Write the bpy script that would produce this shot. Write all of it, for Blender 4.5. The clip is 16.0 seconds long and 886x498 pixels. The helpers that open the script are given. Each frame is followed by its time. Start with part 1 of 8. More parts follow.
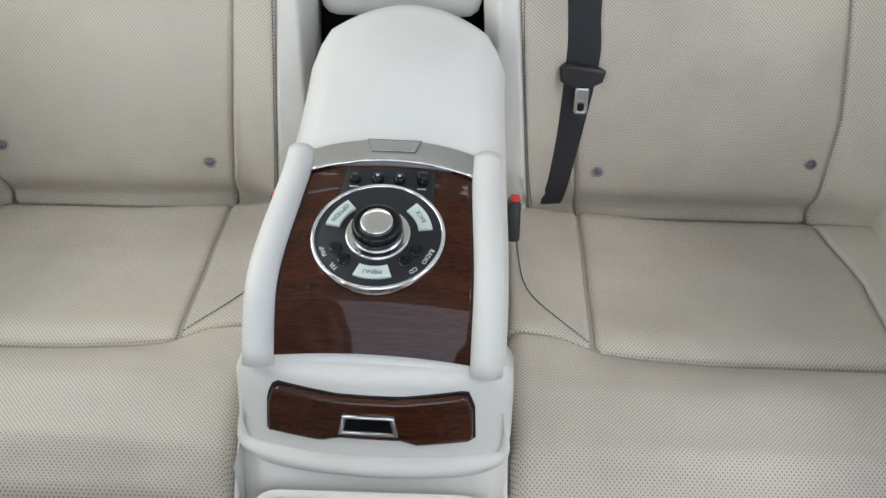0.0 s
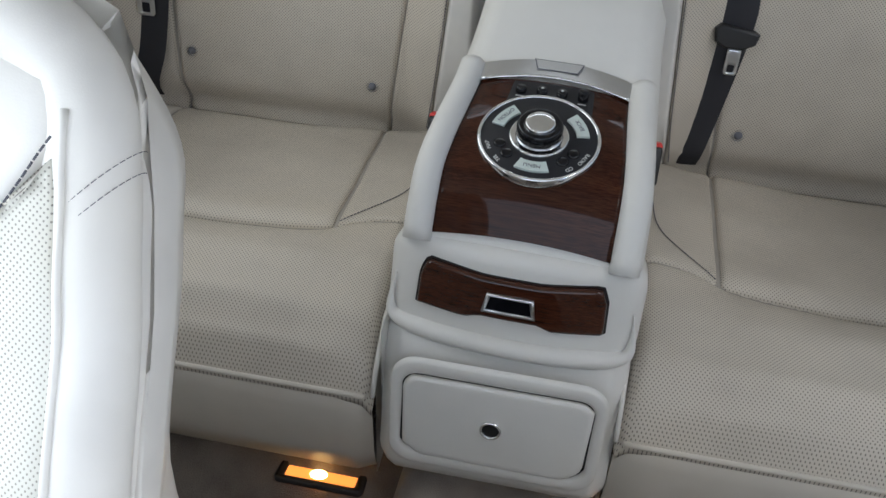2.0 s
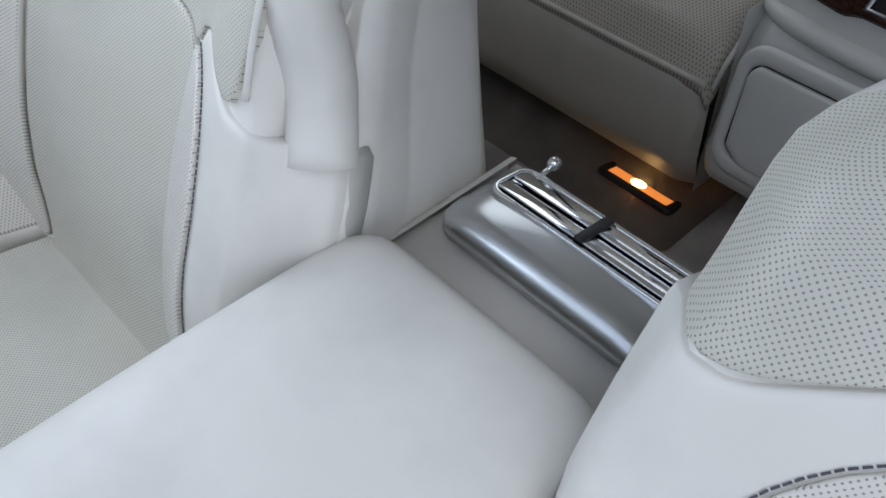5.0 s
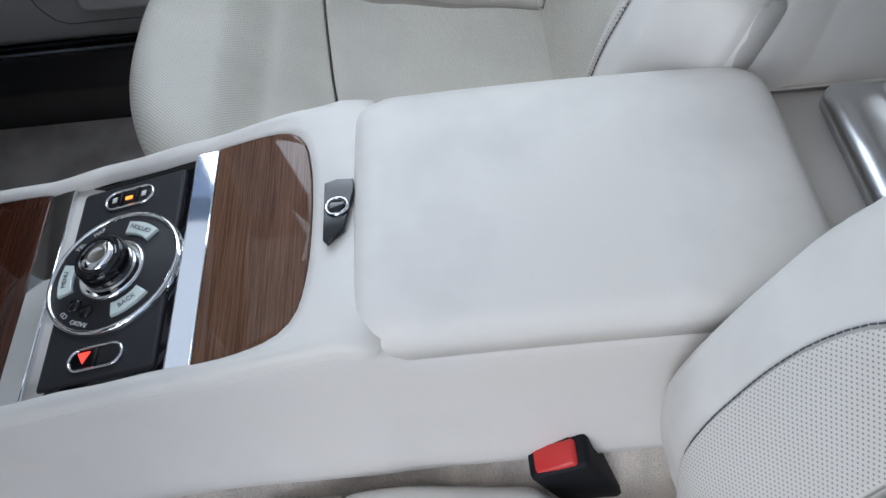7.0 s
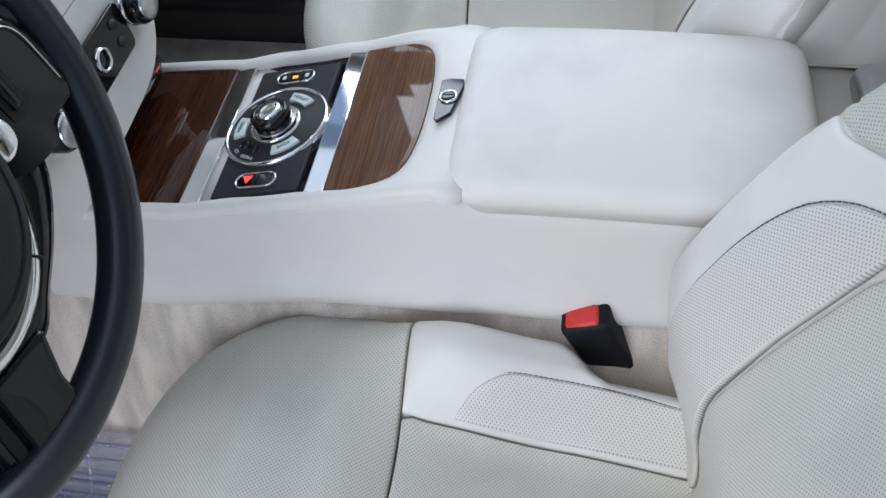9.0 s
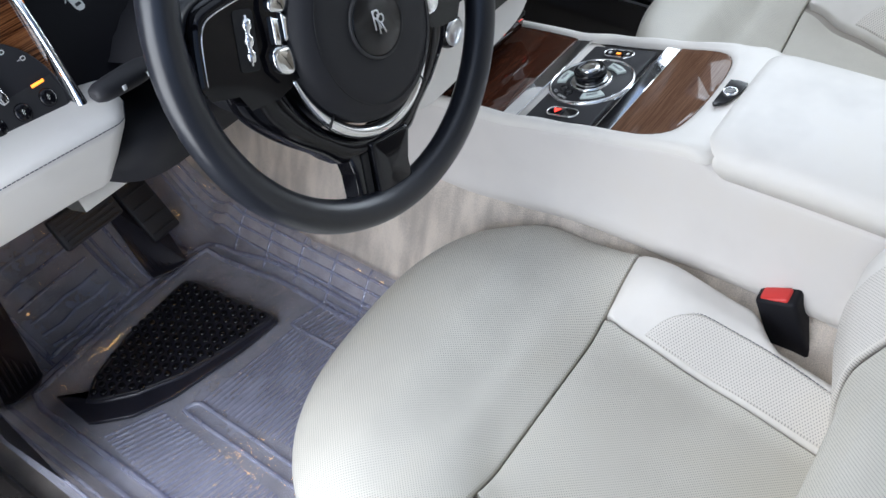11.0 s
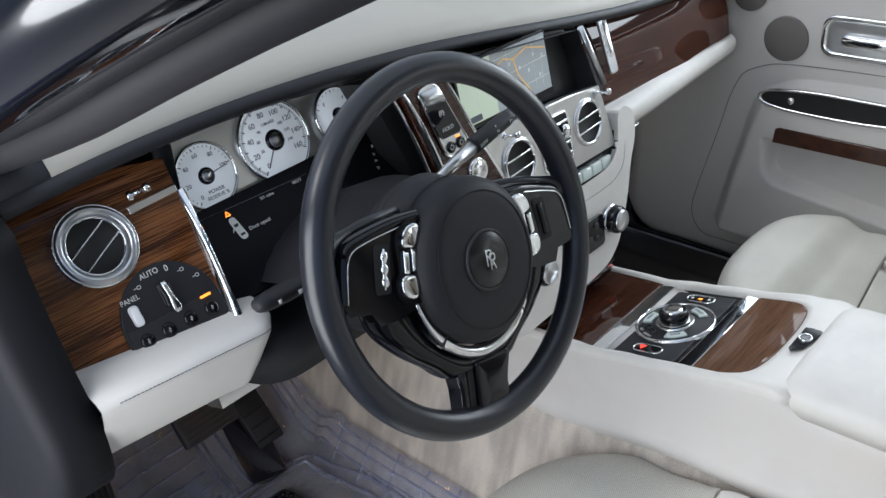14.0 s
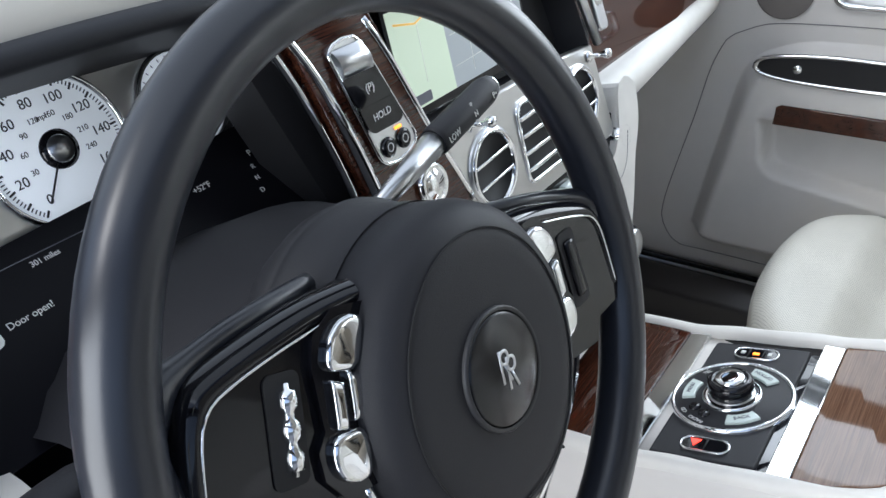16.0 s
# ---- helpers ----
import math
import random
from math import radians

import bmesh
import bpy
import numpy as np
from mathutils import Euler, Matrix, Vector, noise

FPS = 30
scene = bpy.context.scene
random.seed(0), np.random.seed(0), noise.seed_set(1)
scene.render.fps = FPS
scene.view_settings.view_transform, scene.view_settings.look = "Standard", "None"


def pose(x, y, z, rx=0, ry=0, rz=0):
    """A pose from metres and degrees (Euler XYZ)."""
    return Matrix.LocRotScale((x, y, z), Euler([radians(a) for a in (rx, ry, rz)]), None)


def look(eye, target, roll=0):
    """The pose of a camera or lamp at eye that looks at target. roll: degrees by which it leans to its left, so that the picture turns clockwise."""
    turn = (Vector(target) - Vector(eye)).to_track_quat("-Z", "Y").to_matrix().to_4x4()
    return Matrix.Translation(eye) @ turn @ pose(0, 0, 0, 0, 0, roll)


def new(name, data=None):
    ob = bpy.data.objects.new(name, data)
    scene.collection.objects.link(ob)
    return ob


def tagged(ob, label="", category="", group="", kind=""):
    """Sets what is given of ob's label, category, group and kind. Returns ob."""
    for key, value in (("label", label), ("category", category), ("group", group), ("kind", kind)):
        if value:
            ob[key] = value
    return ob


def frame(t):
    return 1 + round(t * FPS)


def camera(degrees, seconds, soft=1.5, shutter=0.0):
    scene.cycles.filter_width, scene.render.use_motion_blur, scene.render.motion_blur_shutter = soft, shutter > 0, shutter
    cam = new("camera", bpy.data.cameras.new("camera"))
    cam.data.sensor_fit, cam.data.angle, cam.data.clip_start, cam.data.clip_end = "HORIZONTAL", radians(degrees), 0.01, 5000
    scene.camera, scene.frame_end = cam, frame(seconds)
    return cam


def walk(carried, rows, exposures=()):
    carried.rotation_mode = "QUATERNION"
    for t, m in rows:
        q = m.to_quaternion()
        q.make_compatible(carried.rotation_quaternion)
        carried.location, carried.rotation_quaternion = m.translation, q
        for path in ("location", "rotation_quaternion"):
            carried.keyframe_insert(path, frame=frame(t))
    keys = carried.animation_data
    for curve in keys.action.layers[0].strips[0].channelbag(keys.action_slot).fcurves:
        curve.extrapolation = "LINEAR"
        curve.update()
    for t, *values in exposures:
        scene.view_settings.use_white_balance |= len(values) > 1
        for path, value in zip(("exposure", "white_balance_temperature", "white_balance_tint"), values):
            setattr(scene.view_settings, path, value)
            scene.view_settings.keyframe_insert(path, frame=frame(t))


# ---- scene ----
cam = camera(53.7, 16.0)

PATH = [
    (0, (-0.084, -0.414, 1.065), (-0.043, -1.923, -0.246), 0.5),
    (0.5, (-0.072, -0.387, 1.063), (0.026, -1.899, -0.243), 1.1),
    (1, (-0.060, -0.340, 1.052), (0.106, -1.846, -0.253), 1.8),
    (1.5, (-0.057, -0.299, 1.032), (0.161, -1.805, -0.266), 2.5),
    (2, (-0.040, -0.271, 1.019), (0.213, -1.783, -0.265), 2.8),
    (2.5, (-0.011, -0.221, 1.006), (0.283, -1.749, -0.251), 3.0),
    (3, (0.042, -0.117, 0.957), (0.383, -1.654, -0.276), 3.4),
    (3.2, (0.052, -0.079, 0.933), (0.410, -1.612, -0.301), 3.5),
    (5.3, (-0.265, -0.168, 0.829), (0.780, -0.885, -0.717), -1.4),
    (5.5, (-0.279, -0.152, 0.839), (0.766, -0.729, -0.765), -2.0),
    (6, (-0.318, -0.152, 0.822), (0.844, -0.446, -0.779), -4.9),
    (6.5, (-0.363, -0.160, 0.852), (0.860, -0.248, -0.728), -6.4),
    (7, (-0.408, -0.165, 0.880), (0.834, -0.116, -0.687), -7.2),
    (7.5, (-0.447, -0.176, 0.878), (0.789, -0.032, -0.688), -7.7),
    (8, (-0.494, -0.203, 0.909), (0.744, -0.002, -0.649), -7.8),
    (8.2, (-0.518, -0.205, 0.922), (0.719, 0.018, -0.634), -7.9),
    (10.3, (-0.759, -0.267, 1.013), (0.428, 0.345, -0.477), -4.1),
    (10.5, (-0.789, -0.290, 1.021), (0.375, 0.405, -0.450), -4.3),
    (11, (-0.853, -0.323, 1.039), (0.237, 0.557, -0.389), -4.8),
    (11.5, (-0.900, -0.372, 1.077), (0.125, 0.633, -0.315), -4.9),
    (12, (-0.948, -0.415, 1.101), (0.100, 0.663, -0.219), -4.6),
    (12.5, (-0.972, -0.432, 1.101), (0.149, 0.698, -0.110), -4.4),
    (13, (-0.974, -0.432, 1.102), (0.212, 0.744, 0.002), -4.3),
    (13.5, (-0.966, -0.409, 1.107), (0.265, 0.793, 0.087), -4.4),
    (14, (-0.939, -0.370, 1.094), (0.310, 0.837, 0.104), -4.5),
    (14.5, (-0.855, -0.272, 1.078), (0.405, 0.927, 0.091), -4.5),
    (15, (-0.766, -0.176, 1.024), (0.516, 1.001, 0.038), -4.4),
    (15.5, (-0.705, -0.103, 0.973), (0.643, 0.997, -0.012), -4.3),
    (16, (-0.659, -0.059, 0.915), (0.748, 0.955, -0.081), -4.1),
]
import numpy as np

EXPOSURES = [(0.0, 1.58, 6050, 8), (0.7, 1.46, 6050, 8), (1.0, 1.20, 6000, 8), (1.5, 0.86, 5950, 8), (2.0, 0.92, 6000, 9), (2.5, 0.62, 6250, 8), (3.2, 0.35, 6300, 8), (5.3, -0.10, 5700, 9), (6.0, -0.20, 5750, 9), (6.5, -0.14, 5800, 10), (8.2, 0.0, 5700, 9), (10.3, 0.24, 5900, 10), (12.5, 0.42, 5920, 9), (14.5, 0.12, 6080, 9), (16.0, 0.58, 5980, 9)]
walk(cam, [(t, look(eye, target, roll)) for t, eye, target, roll in PATH], EXPOSURES)

# ---- daylight ----
SUN_ELEV, SUN_AZ = 52.0, -60.0          # degrees; azimuth from +y towards +x
world = bpy.data.worlds.new("sky")
scene.world = world
world.use_nodes = True
wn = world.node_tree
wn.nodes.clear()
sky = wn.nodes.new("ShaderNodeTexSky")
sky.sky_type = "NISHITA"
sky.sun_disc = False
sky.sun_elevation = radians(SUN_ELEV)
sky.sun_rotation = radians(SUN_AZ)
bg = wn.nodes.new("ShaderNodeBackground")
bg.inputs["Strength"].default_value = 0.15
wo = wn.nodes.new("ShaderNodeOutputWorld")
haze = wn.nodes.new("ShaderNodeHueSaturation")
haze.inputs["Saturation"].default_value = 0.75
wn.links.new(sky.outputs["Color"], haze.inputs["Color"])
wn.links.new(haze.outputs["Color"], bg.inputs["Color"])
wn.links.new(bg.outputs["Background"], wo.inputs["Surface"])
sun_data = bpy.data.lights.new("sun", "SUN")
sun_data.energy = 0.6
sun_data.angle = radians(20)
sun_data.color = (1.0, 0.95, 0.88)
sun = new("sun", sun_data)
az, el = radians(SUN_AZ), radians(SUN_ELEV)
sun_from = Vector((math.sin(az) * math.cos(el), math.cos(az) * math.cos(el), math.sin(el)))
sun.matrix_world = look(sun_from * 6, (0, 0, 0))


def window_light(name, at, towards, sx, sy, watts, colour=(0.93, 0.97, 1.0)):
    """Skylight standing in an opening of the car, facing inwards."""
    d = bpy.data.lights.new(name, "AREA")
    d.shape, d.size, d.size_y, d.energy, d.color = "RECTANGLE", sx, sy, watts, colour
    ob = new(name, d)
    ob.matrix_world = look(at, towards)
    return ob


window_light("windscreen_light", (0.0, 0.40, 1.09), (0.0, 0.075, 0.145), 1.42, 1.10, 4.6, (0.96, 0.98, 1.0))
window_light("rear_window_light", (0.0, -1.86, 1.10), (0.0, -1.0, 0.40), 1.0, 0.35, 1.5, (1.0, 0.98, 0.95))
window_light("rear_side_light", (-0.74, -1.15, 0.96), (0.0, -1.15, 0.45), 0.80, 0.34, 0.1, (1.0, 0.98, 0.95))
window_light("rear_side_light", (0.74, -1.15, 0.96), (0.0, -1.15, 0.45), 0.80, 0.34, 3.4, (1.0, 0.98, 0.95))
window_light("front_side_light", (0.76, 0.0, 0.95), (0.0, 0.0, 0.42), 0.95, 0.42, 9.5)
window_light("open_door_light", (-1.20, 0.36, 0.62), (-0.30, 0.78, 0.12), 0.80, 0.90, 10.5, (1.0, 0.985, 0.96))


# ---- materials ----
def nodes_of(name):
    m = bpy.data.materials.new(name)
    m.use_nodes = True
    nt = m.node_tree
    return m, nt, nt.nodes["Principled BSDF"]


def noise_node(nt, vec, scale, detail=3.0, rough=0.55):
    n = nt.nodes.new("ShaderNodeTexNoise")
    n.inputs["Scale"].default_value = scale
    n.inputs["Detail"].default_value = detail
    n.inputs["Roughness"].default_value = rough
    nt.links.new(vec, n.inputs["Vector"])
    return n.outputs["Fac"]


def ramp(nt, fac, stops):
    r = nt.nodes.new("ShaderNodeValToRGB")
    r.color_ramp.elements[0].position, r.color_ramp.elements[0].color = stops[0][0], (*stops[0][1], 1)
    r.color_ramp.elements[1].position, r.color_ramp.elements[1].color = stops[-1][0], (*stops[-1][1], 1)
    for p, c in stops[1:-1]:
        e = r.color_ramp.elements.new(p)
        e.color = (*c, 1)
    nt.links.new(fac, r.inputs["Fac"])
    return r.outputs["Color"]


def maths(nt, op, a, b=None):
    n = nt.nodes.new("ShaderNodeMath")
    n.operation = op
    for i, v in enumerate((a, b)):
        if v is None:
            continue
        if isinstance(v, (int, float)):
            n.inputs[i].default_value = v
        else:
            nt.links.new(v, n.inputs[i])
    return n.outputs[0]


def bump(nt, bsdf, height, strength, distance):
    b = nt.nodes.new("ShaderNodeBump")
    b.inputs["Strength"].default_value = strength
    b.inputs["Distance"].default_value = distance
    nt.links.new(height, b.inputs["Height"])
    nt.links.new(b.outputs["Normal"], bsdf.inputs["Normal"])


def coords(nt, kind="Object"):
    return nt.nodes.new("ShaderNodeTexCoord").outputs[kind]


def leather(name, colour, perforated=False, rough=0.46, grain=0.22, pitch=0.0026, mottle=0.10, hole=0.42):
    """Fine-grained hide with faint blotches of darker and warmer tone; perforated adds rows of small round holes by the
    metric UVs.
    """
    m, nt, bsdf = nodes_of(name)
    obj = coords(nt)
    blotch = noise_node(nt, obj, 5.0, 4.0, 0.6)
    dark = tuple(c * (1 - mottle) for c in colour)
    warm = (colour[0], colour[1] * 0.985, colour[2] * 0.95)
    col = ramp(nt, blotch, [(0.30, dark), (0.55, colour), (0.75, warm)])
    g = noise_node(nt, obj, 900.0, 2.0, 0.6)
    g2 = noise_node(nt, obj, 60.0, 3.0, 0.5)
    height = maths(nt, "ADD", maths(nt, "MULTIPLY", g, 0.35), maths(nt, "MULTIPLY", g2, 0.8))
    if perforated:
        uv = coords(nt, "UV")
        mp = nt.nodes.new("ShaderNodeMapping")
        mp.inputs["Rotation"].default_value = (0, 0, radians(45))
        mp.inputs["Scale"].default_value = (1 / pitch, 1 / pitch, 1)
        nt.links.new(uv, mp.inputs["Vector"])
        v = nt.nodes.new("ShaderNodeTexVoronoi")
        v.voronoi_dimensions = "2D"
        v.inputs["Scale"].default_value = 1.0
        v.inputs["Randomness"].default_value = 0.0
        nt.links.new(mp.outputs["Vector"], v.inputs["Vector"])
        pores = ramp(nt, v.outputs["Distance"], [(0.15, (1, 1, 1)), (0.26, (0, 0, 0))])
        mix = nt.nodes.new("ShaderNodeMixRGB")
        nt.links.new(pores, mix.inputs["Fac"])
        nt.links.new(col, mix.inputs["Color1"])
        mix.inputs["Color2"].default_value = (colour[0] * hole, colour[1] * hole * 0.98, colour[2] * hole * 0.96, 1)
        col = mix.outputs["Color"]
        height = maths(nt, "SUBTRACT", height, maths(nt, "MULTIPLY", pores, 2.0))
    nt.links.new(col, bsdf.inputs["Base Color"])
    bsdf.inputs["Roughness"].default_value = rough
    bsdf.inputs["Specular IOR Level"].default_value = 0.42
    bump(nt, bsdf, height, grain, 0.0009)
    return m


def plain(name, colour, rough=0.5, metal=0.0, coat=0.0, grain=0.0, scale=300.0, vary=0.08, spec=0.5):
    m, nt, bsdf = nodes_of(name)
    obj = coords(nt)
    n = noise_node(nt, obj, 18.0, 4.0, 0.6)
    col = ramp(nt, n, [(0.25, tuple(c * (1 - vary) for c in colour)), (0.8, tuple(min(1, c * (1 + vary)) for c in colour))])
    nt.links.new(col, bsdf.inputs["Base Color"])
    bsdf.inputs["Roughness"].default_value = rough
    bsdf.inputs["Metallic"].default_value = metal
    bsdf.inputs["Specular IOR Level"].default_value = spec
    bsdf.inputs["Coat Weight"].default_value = coat
    bsdf.inputs["Coat Roughness"].default_value = 0.04
    if grain:
        bump(nt, bsdf, noise_node(nt, obj, scale, 3.0), grain, 0.001)
    return m


def wood(name, dark, mid, light, axis=0, coat=1.0, rough=0.35, span=0.11):
    """Straight-grained open-pore veneer under a thick clear lacquer; the grain runs along one axis."""
    m, nt, bsdf = nodes_of(name)
    obj = coords(nt)
    mp = nt.nodes.new("ShaderNodeMapping")
    s = [900.0, 900.0, 900.0]
    s[axis] = 16.0
    mp.inputs["Scale"].default_value = s
    nt.links.new(obj, mp.inputs["Vector"])
    fine = noise_node(nt, mp.outputs["Vector"], 1.0, 4.0, 0.65)
    mp2 = nt.nodes.new("ShaderNodeMapping")
    s2 = [70.0, 70.0, 70.0]
    s2[axis] = 2.2
    mp2.inputs["Scale"].default_value = s2
    nt.links.new(obj, mp2.inputs["Vector"])
    broad = noise_node(nt, mp2.outputs["Vector"], 1.0, 3.0, 0.5)
    f = maths(nt, "ADD", maths(nt, "MULTIPLY", fine, 0.68), maths(nt, "MULTIPLY", broad, 0.32))
    col = ramp(nt, f, [(0.51 - span, dark), (0.51, mid), (0.51 + span, light)])
    nt.links.new(col, bsdf.inputs["Base Color"])
    bsdf.inputs["Roughness"].default_value = rough
    bsdf.inputs["Specular IOR Level"].default_value = 0.0
    bsdf.inputs["Coat Weight"].default_value = coat
    bsdf.inputs["Coat Roughness"].default_value = 0.035
    return m


def carpet(name, colour, stretch=(9, 9, 2.2)):
    m, nt, bsdf = nodes_of(name)
    obj = coords(nt)
    n1 = noise_node(nt, obj, 700.0, 2.0)
    mp = nt.nodes.new("ShaderNodeMapping")
    mp.inputs["Scale"].default_value = stretch
    nt.links.new(obj, mp.inputs["Vector"])
    n2 = noise_node(nt, mp.outputs["Vector"], 1.6, 2.0)
    f = maths(nt, "ADD", maths(nt, "MULTIPLY", n1, 0.35), maths(nt, "MULTIPLY", n2, 0.65))
    col = ramp(nt, f, [(0.40, tuple(c * 0.70 for c in colour)), (0.60, tuple(c * 1.15 for c in colour))])
    nt.links.new(col, bsdf.inputs["Base Color"])
    bsdf.inputs["Roughness"].default_value = 0.95
    bsdf.inputs["Sheen Weight"].default_value = 0.3
    bump(nt, bsdf, n1, 0.7, 0.003)
    return m


def glow(name, colour, strength):
    m, nt, bsdf = nodes_of(name)
    bsdf.inputs["Base Color"].default_value = (*[min(1, c) for c in colour], 1)
    bsdf.inputs["Emission Color"].default_value = (*colour, 1)
    bsdf.inputs["Emission Strength"].default_value = strength
    return m


def clear(name, colour=(1, 1, 1), rough=0.06, ior=1.45):
    m, nt, bsdf = nodes_of(name)
    bsdf.inputs["Base Color"].default_value = (*colour, 1)
    bsdf.inputs["Roughness"].default_value = rough
    bsdf.inputs["IOR"].default_value = ior
    bsdf.inputs["Transmission Weight"].default_value = 1.0
    return m


CREAM = (0.76, 0.735, 0.69)
M_leather = leather("seashell_leather", CREAM, mottle=0.20)
M_perf = leather("perforated_leather", (0.62, 0.60, 0.535), True, mottle=0.16)
M_perf2 = leather("perforated_bolster_leather", (0.70, 0.67, 0.62), True)
# same cream leather, darker: the console side's shade is put into the colour
M_side = leather("shaded_console_leather", (0.69, 0.658, 0.62), rough=0.5)
M_rear = leather("rear_leather", (0.65, 0.605, 0.53))
M_armrest = leather("white_leather", (0.77, 0.755, 0.715), mottle=0.06)
M_rearperf = leather("rear_perforated_leather", (0.61, 0.555, 0.475), True, pitch=0.0033, mottle=0.17, hole=0.28)
M_black_leather = leather("black_leather", (0.014, 0.015, 0.019), rough=0.55, grain=0.2)
# black leather with the blue sky's reflection put into its colour
M_rim = leather("rim_leather_sky_tint", (0.014, 0.016, 0.022), rough=0.30, grain=0.10)
M_rim.node_tree.nodes["Principled BSDF"].inputs["Specular IOR Level"].default_value = 0.6
M_dark_trim = leather("dark_trim", (0.026, 0.025, 0.030), rough=0.55, grain=0.2)
M_dashtop = leather("dash_leather", (0.50, 0.475, 0.42), rough=0.58)
M_grey_door = leather("door_leather", (0.62, 0.60, 0.575), rough=0.55)
M_wood = wood("walnut_veneer", (0.024, 0.007, 0.004), (0.048, 0.015, 0.008), (0.074, 0.025, 0.012), 0)
M_woodr = wood("rear_walnut_veneer", (0.024, 0.007, 0.004), (0.048, 0.015, 0.008), (0.074, 0.025, 0.012), 0, 0.5)
M_woodl = wood("oak_veneer", (0.030, 0.011, 0.005), (0.125, 0.045, 0.016), (0.215, 0.086, 0.030), 0, span=0.075)
M_woodc = wood("console_veneer", (0.086, 0.045, 0.027), (0.140, 0.075, 0.046), (0.185, 0.105, 0.067), 0, 0.45)
M_chrome = plain("chrome", (0.86, 0.87, 0.88), 0.05, 1.0, vary=0.02)
M_satin = plain("satin_metal", (0.62, 0.63, 0.64), 0.28, 1.0, vary=0.04)
M_steel = plain("brushed_plate", (0.70, 0.70, 0.68), 0.30, 0.9, vary=0.05)
M_black = plain("black_plastic", (0.022, 0.022, 0.024), 0.45, grain=0.1, scale=900)
M_gloss = plain("piano_black", (0.006, 0.006, 0.008), 0.07, spec=0.4)
M_soft = plain("soft_black", (0.017, 0.017, 0.020), 0.55, spec=0.35, grain=0.15, scale=1200)
M_cap = plain("black_end_leather", (0.010, 0.010, 0.013), 0.55, spec=0.18, grain=0.15, scale=1200)
M_screen = plain("dark_screen", (0.005, 0.005, 0.007), 0.30, spec=0.10)
M_sill = plain("sill_black", (0.030, 0.027, 0.026), 0.22, coat=0.4)
M_emblem = plain("emblem_black", (0.008, 0.008, 0.009), 0.24)
# near black: the shade inside gaps and hollows is put into the colour
M_void = plain("recess_shade", (0.006, 0.006, 0.007), 0.7)
M_rubber = plain("rubber", (0.018, 0.018, 0.022), 0.5, grain=0.2, scale=500)
M_worn = plain("worn_rubber", (0.022, 0.022, 0.032), 0.30, vary=0.35, grain=0.3, scale=120)
M_carpet = carpet("carpet", (0.36, 0.32, 0.285))
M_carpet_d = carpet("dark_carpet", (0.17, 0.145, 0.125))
M_white = plain("white_face", (0.80, 0.81, 0.82), 0.4, vary=0.02)
M_dial = glow("backlit_dial", (0.72, 0.76, 0.80), 0.30)
M_ink = plain("ink", (0.02, 0.02, 0.025), 0.5)
M_print = plain("white_print", (0.72, 0.72, 0.70), 0.5)
M_pearl = plain("pearl_key", (0.66, 0.74, 0.70), 0.12, coat=1.0)
M_red = plain("red_plastic", (0.62, 0.035, 0.03), 0.38)
M_webbing = plain("seat_belt_webbing", (0.020, 0.020, 0.026), 0.65, grain=0.5, scale=1500)
M_thread = plain("grey_thread", (0.10, 0.10, 0.12), 0.8)
# grey that puts the shade of seams and gaps into the colour
M_seam_shade = plain("grey_seam_shade", (0.36, 0.335, 0.30), 0.85)
M_button = plain("grey_button", (0.16, 0.165, 0.19), 0.6)
M_speaker = plain("speaker_cloth", (0.17, 0.155, 0.145), 0.8, grain=0.6, scale=1400)
M_orange = glow("amber_light", (1.0, 0.30, 0.03), 1.8)
M_lamp = glow("lamp_light", (1.0, 0.55, 0.16), 16.0)
M_lens = glow("lens_light", (1.0, 0.30, 0.05), 0.75)
M_redlight = glow("red_light", (1.0, 0.05, 0.03), 1.6)
M_ground = plain("concrete", (0.30, 0.29, 0.28), 0.85, grain=0.5, scale=80)
M_paint = plain("dark_paint", (0.006, 0.007, 0.012), 0.12, coat=1.0)
M_wing = plain("dark_blue_paint", (0.008, 0.014, 0.055), 0.15, coat=1.0)


def tinted(name, tint):
    """Thin tinted glass: light passes straight through, with a faint gloss."""
    m = bpy.data.materials.new(name)
    m.use_nodes = True
    nt = m.node_tree
    nt.nodes.remove(nt.nodes["Principled BSDF"])
    t = nt.nodes.new("ShaderNodeBsdfTransparent")
    t.inputs["Color"].default_value = (*tint, 1)
    g = nt.nodes.new("ShaderNodeBsdfGlossy")
    g.inputs["Roughness"].default_value = 0.02
    mix = nt.nodes.new("ShaderNodeMixShader")
    mix.inputs["Fac"].default_value = 0.05
    nt.links.new(t.outputs[0], mix.inputs[1])
    nt.links.new(g.outputs[0], mix.inputs[2])
    nt.links.new(mix.outputs[0], nt.nodes["Material Output"].inputs["Surface"])
    return m


M_screen_glass = tinted("windscreen_glass", (0.60, 0.60, 0.585))
M_side_glass = tinted("side_glass", (0.42, 0.42, 0.40))
M_headliner = plain("headliner", (0.62, 0.60, 0.56), 0.9, grain=0.2, scale=900)


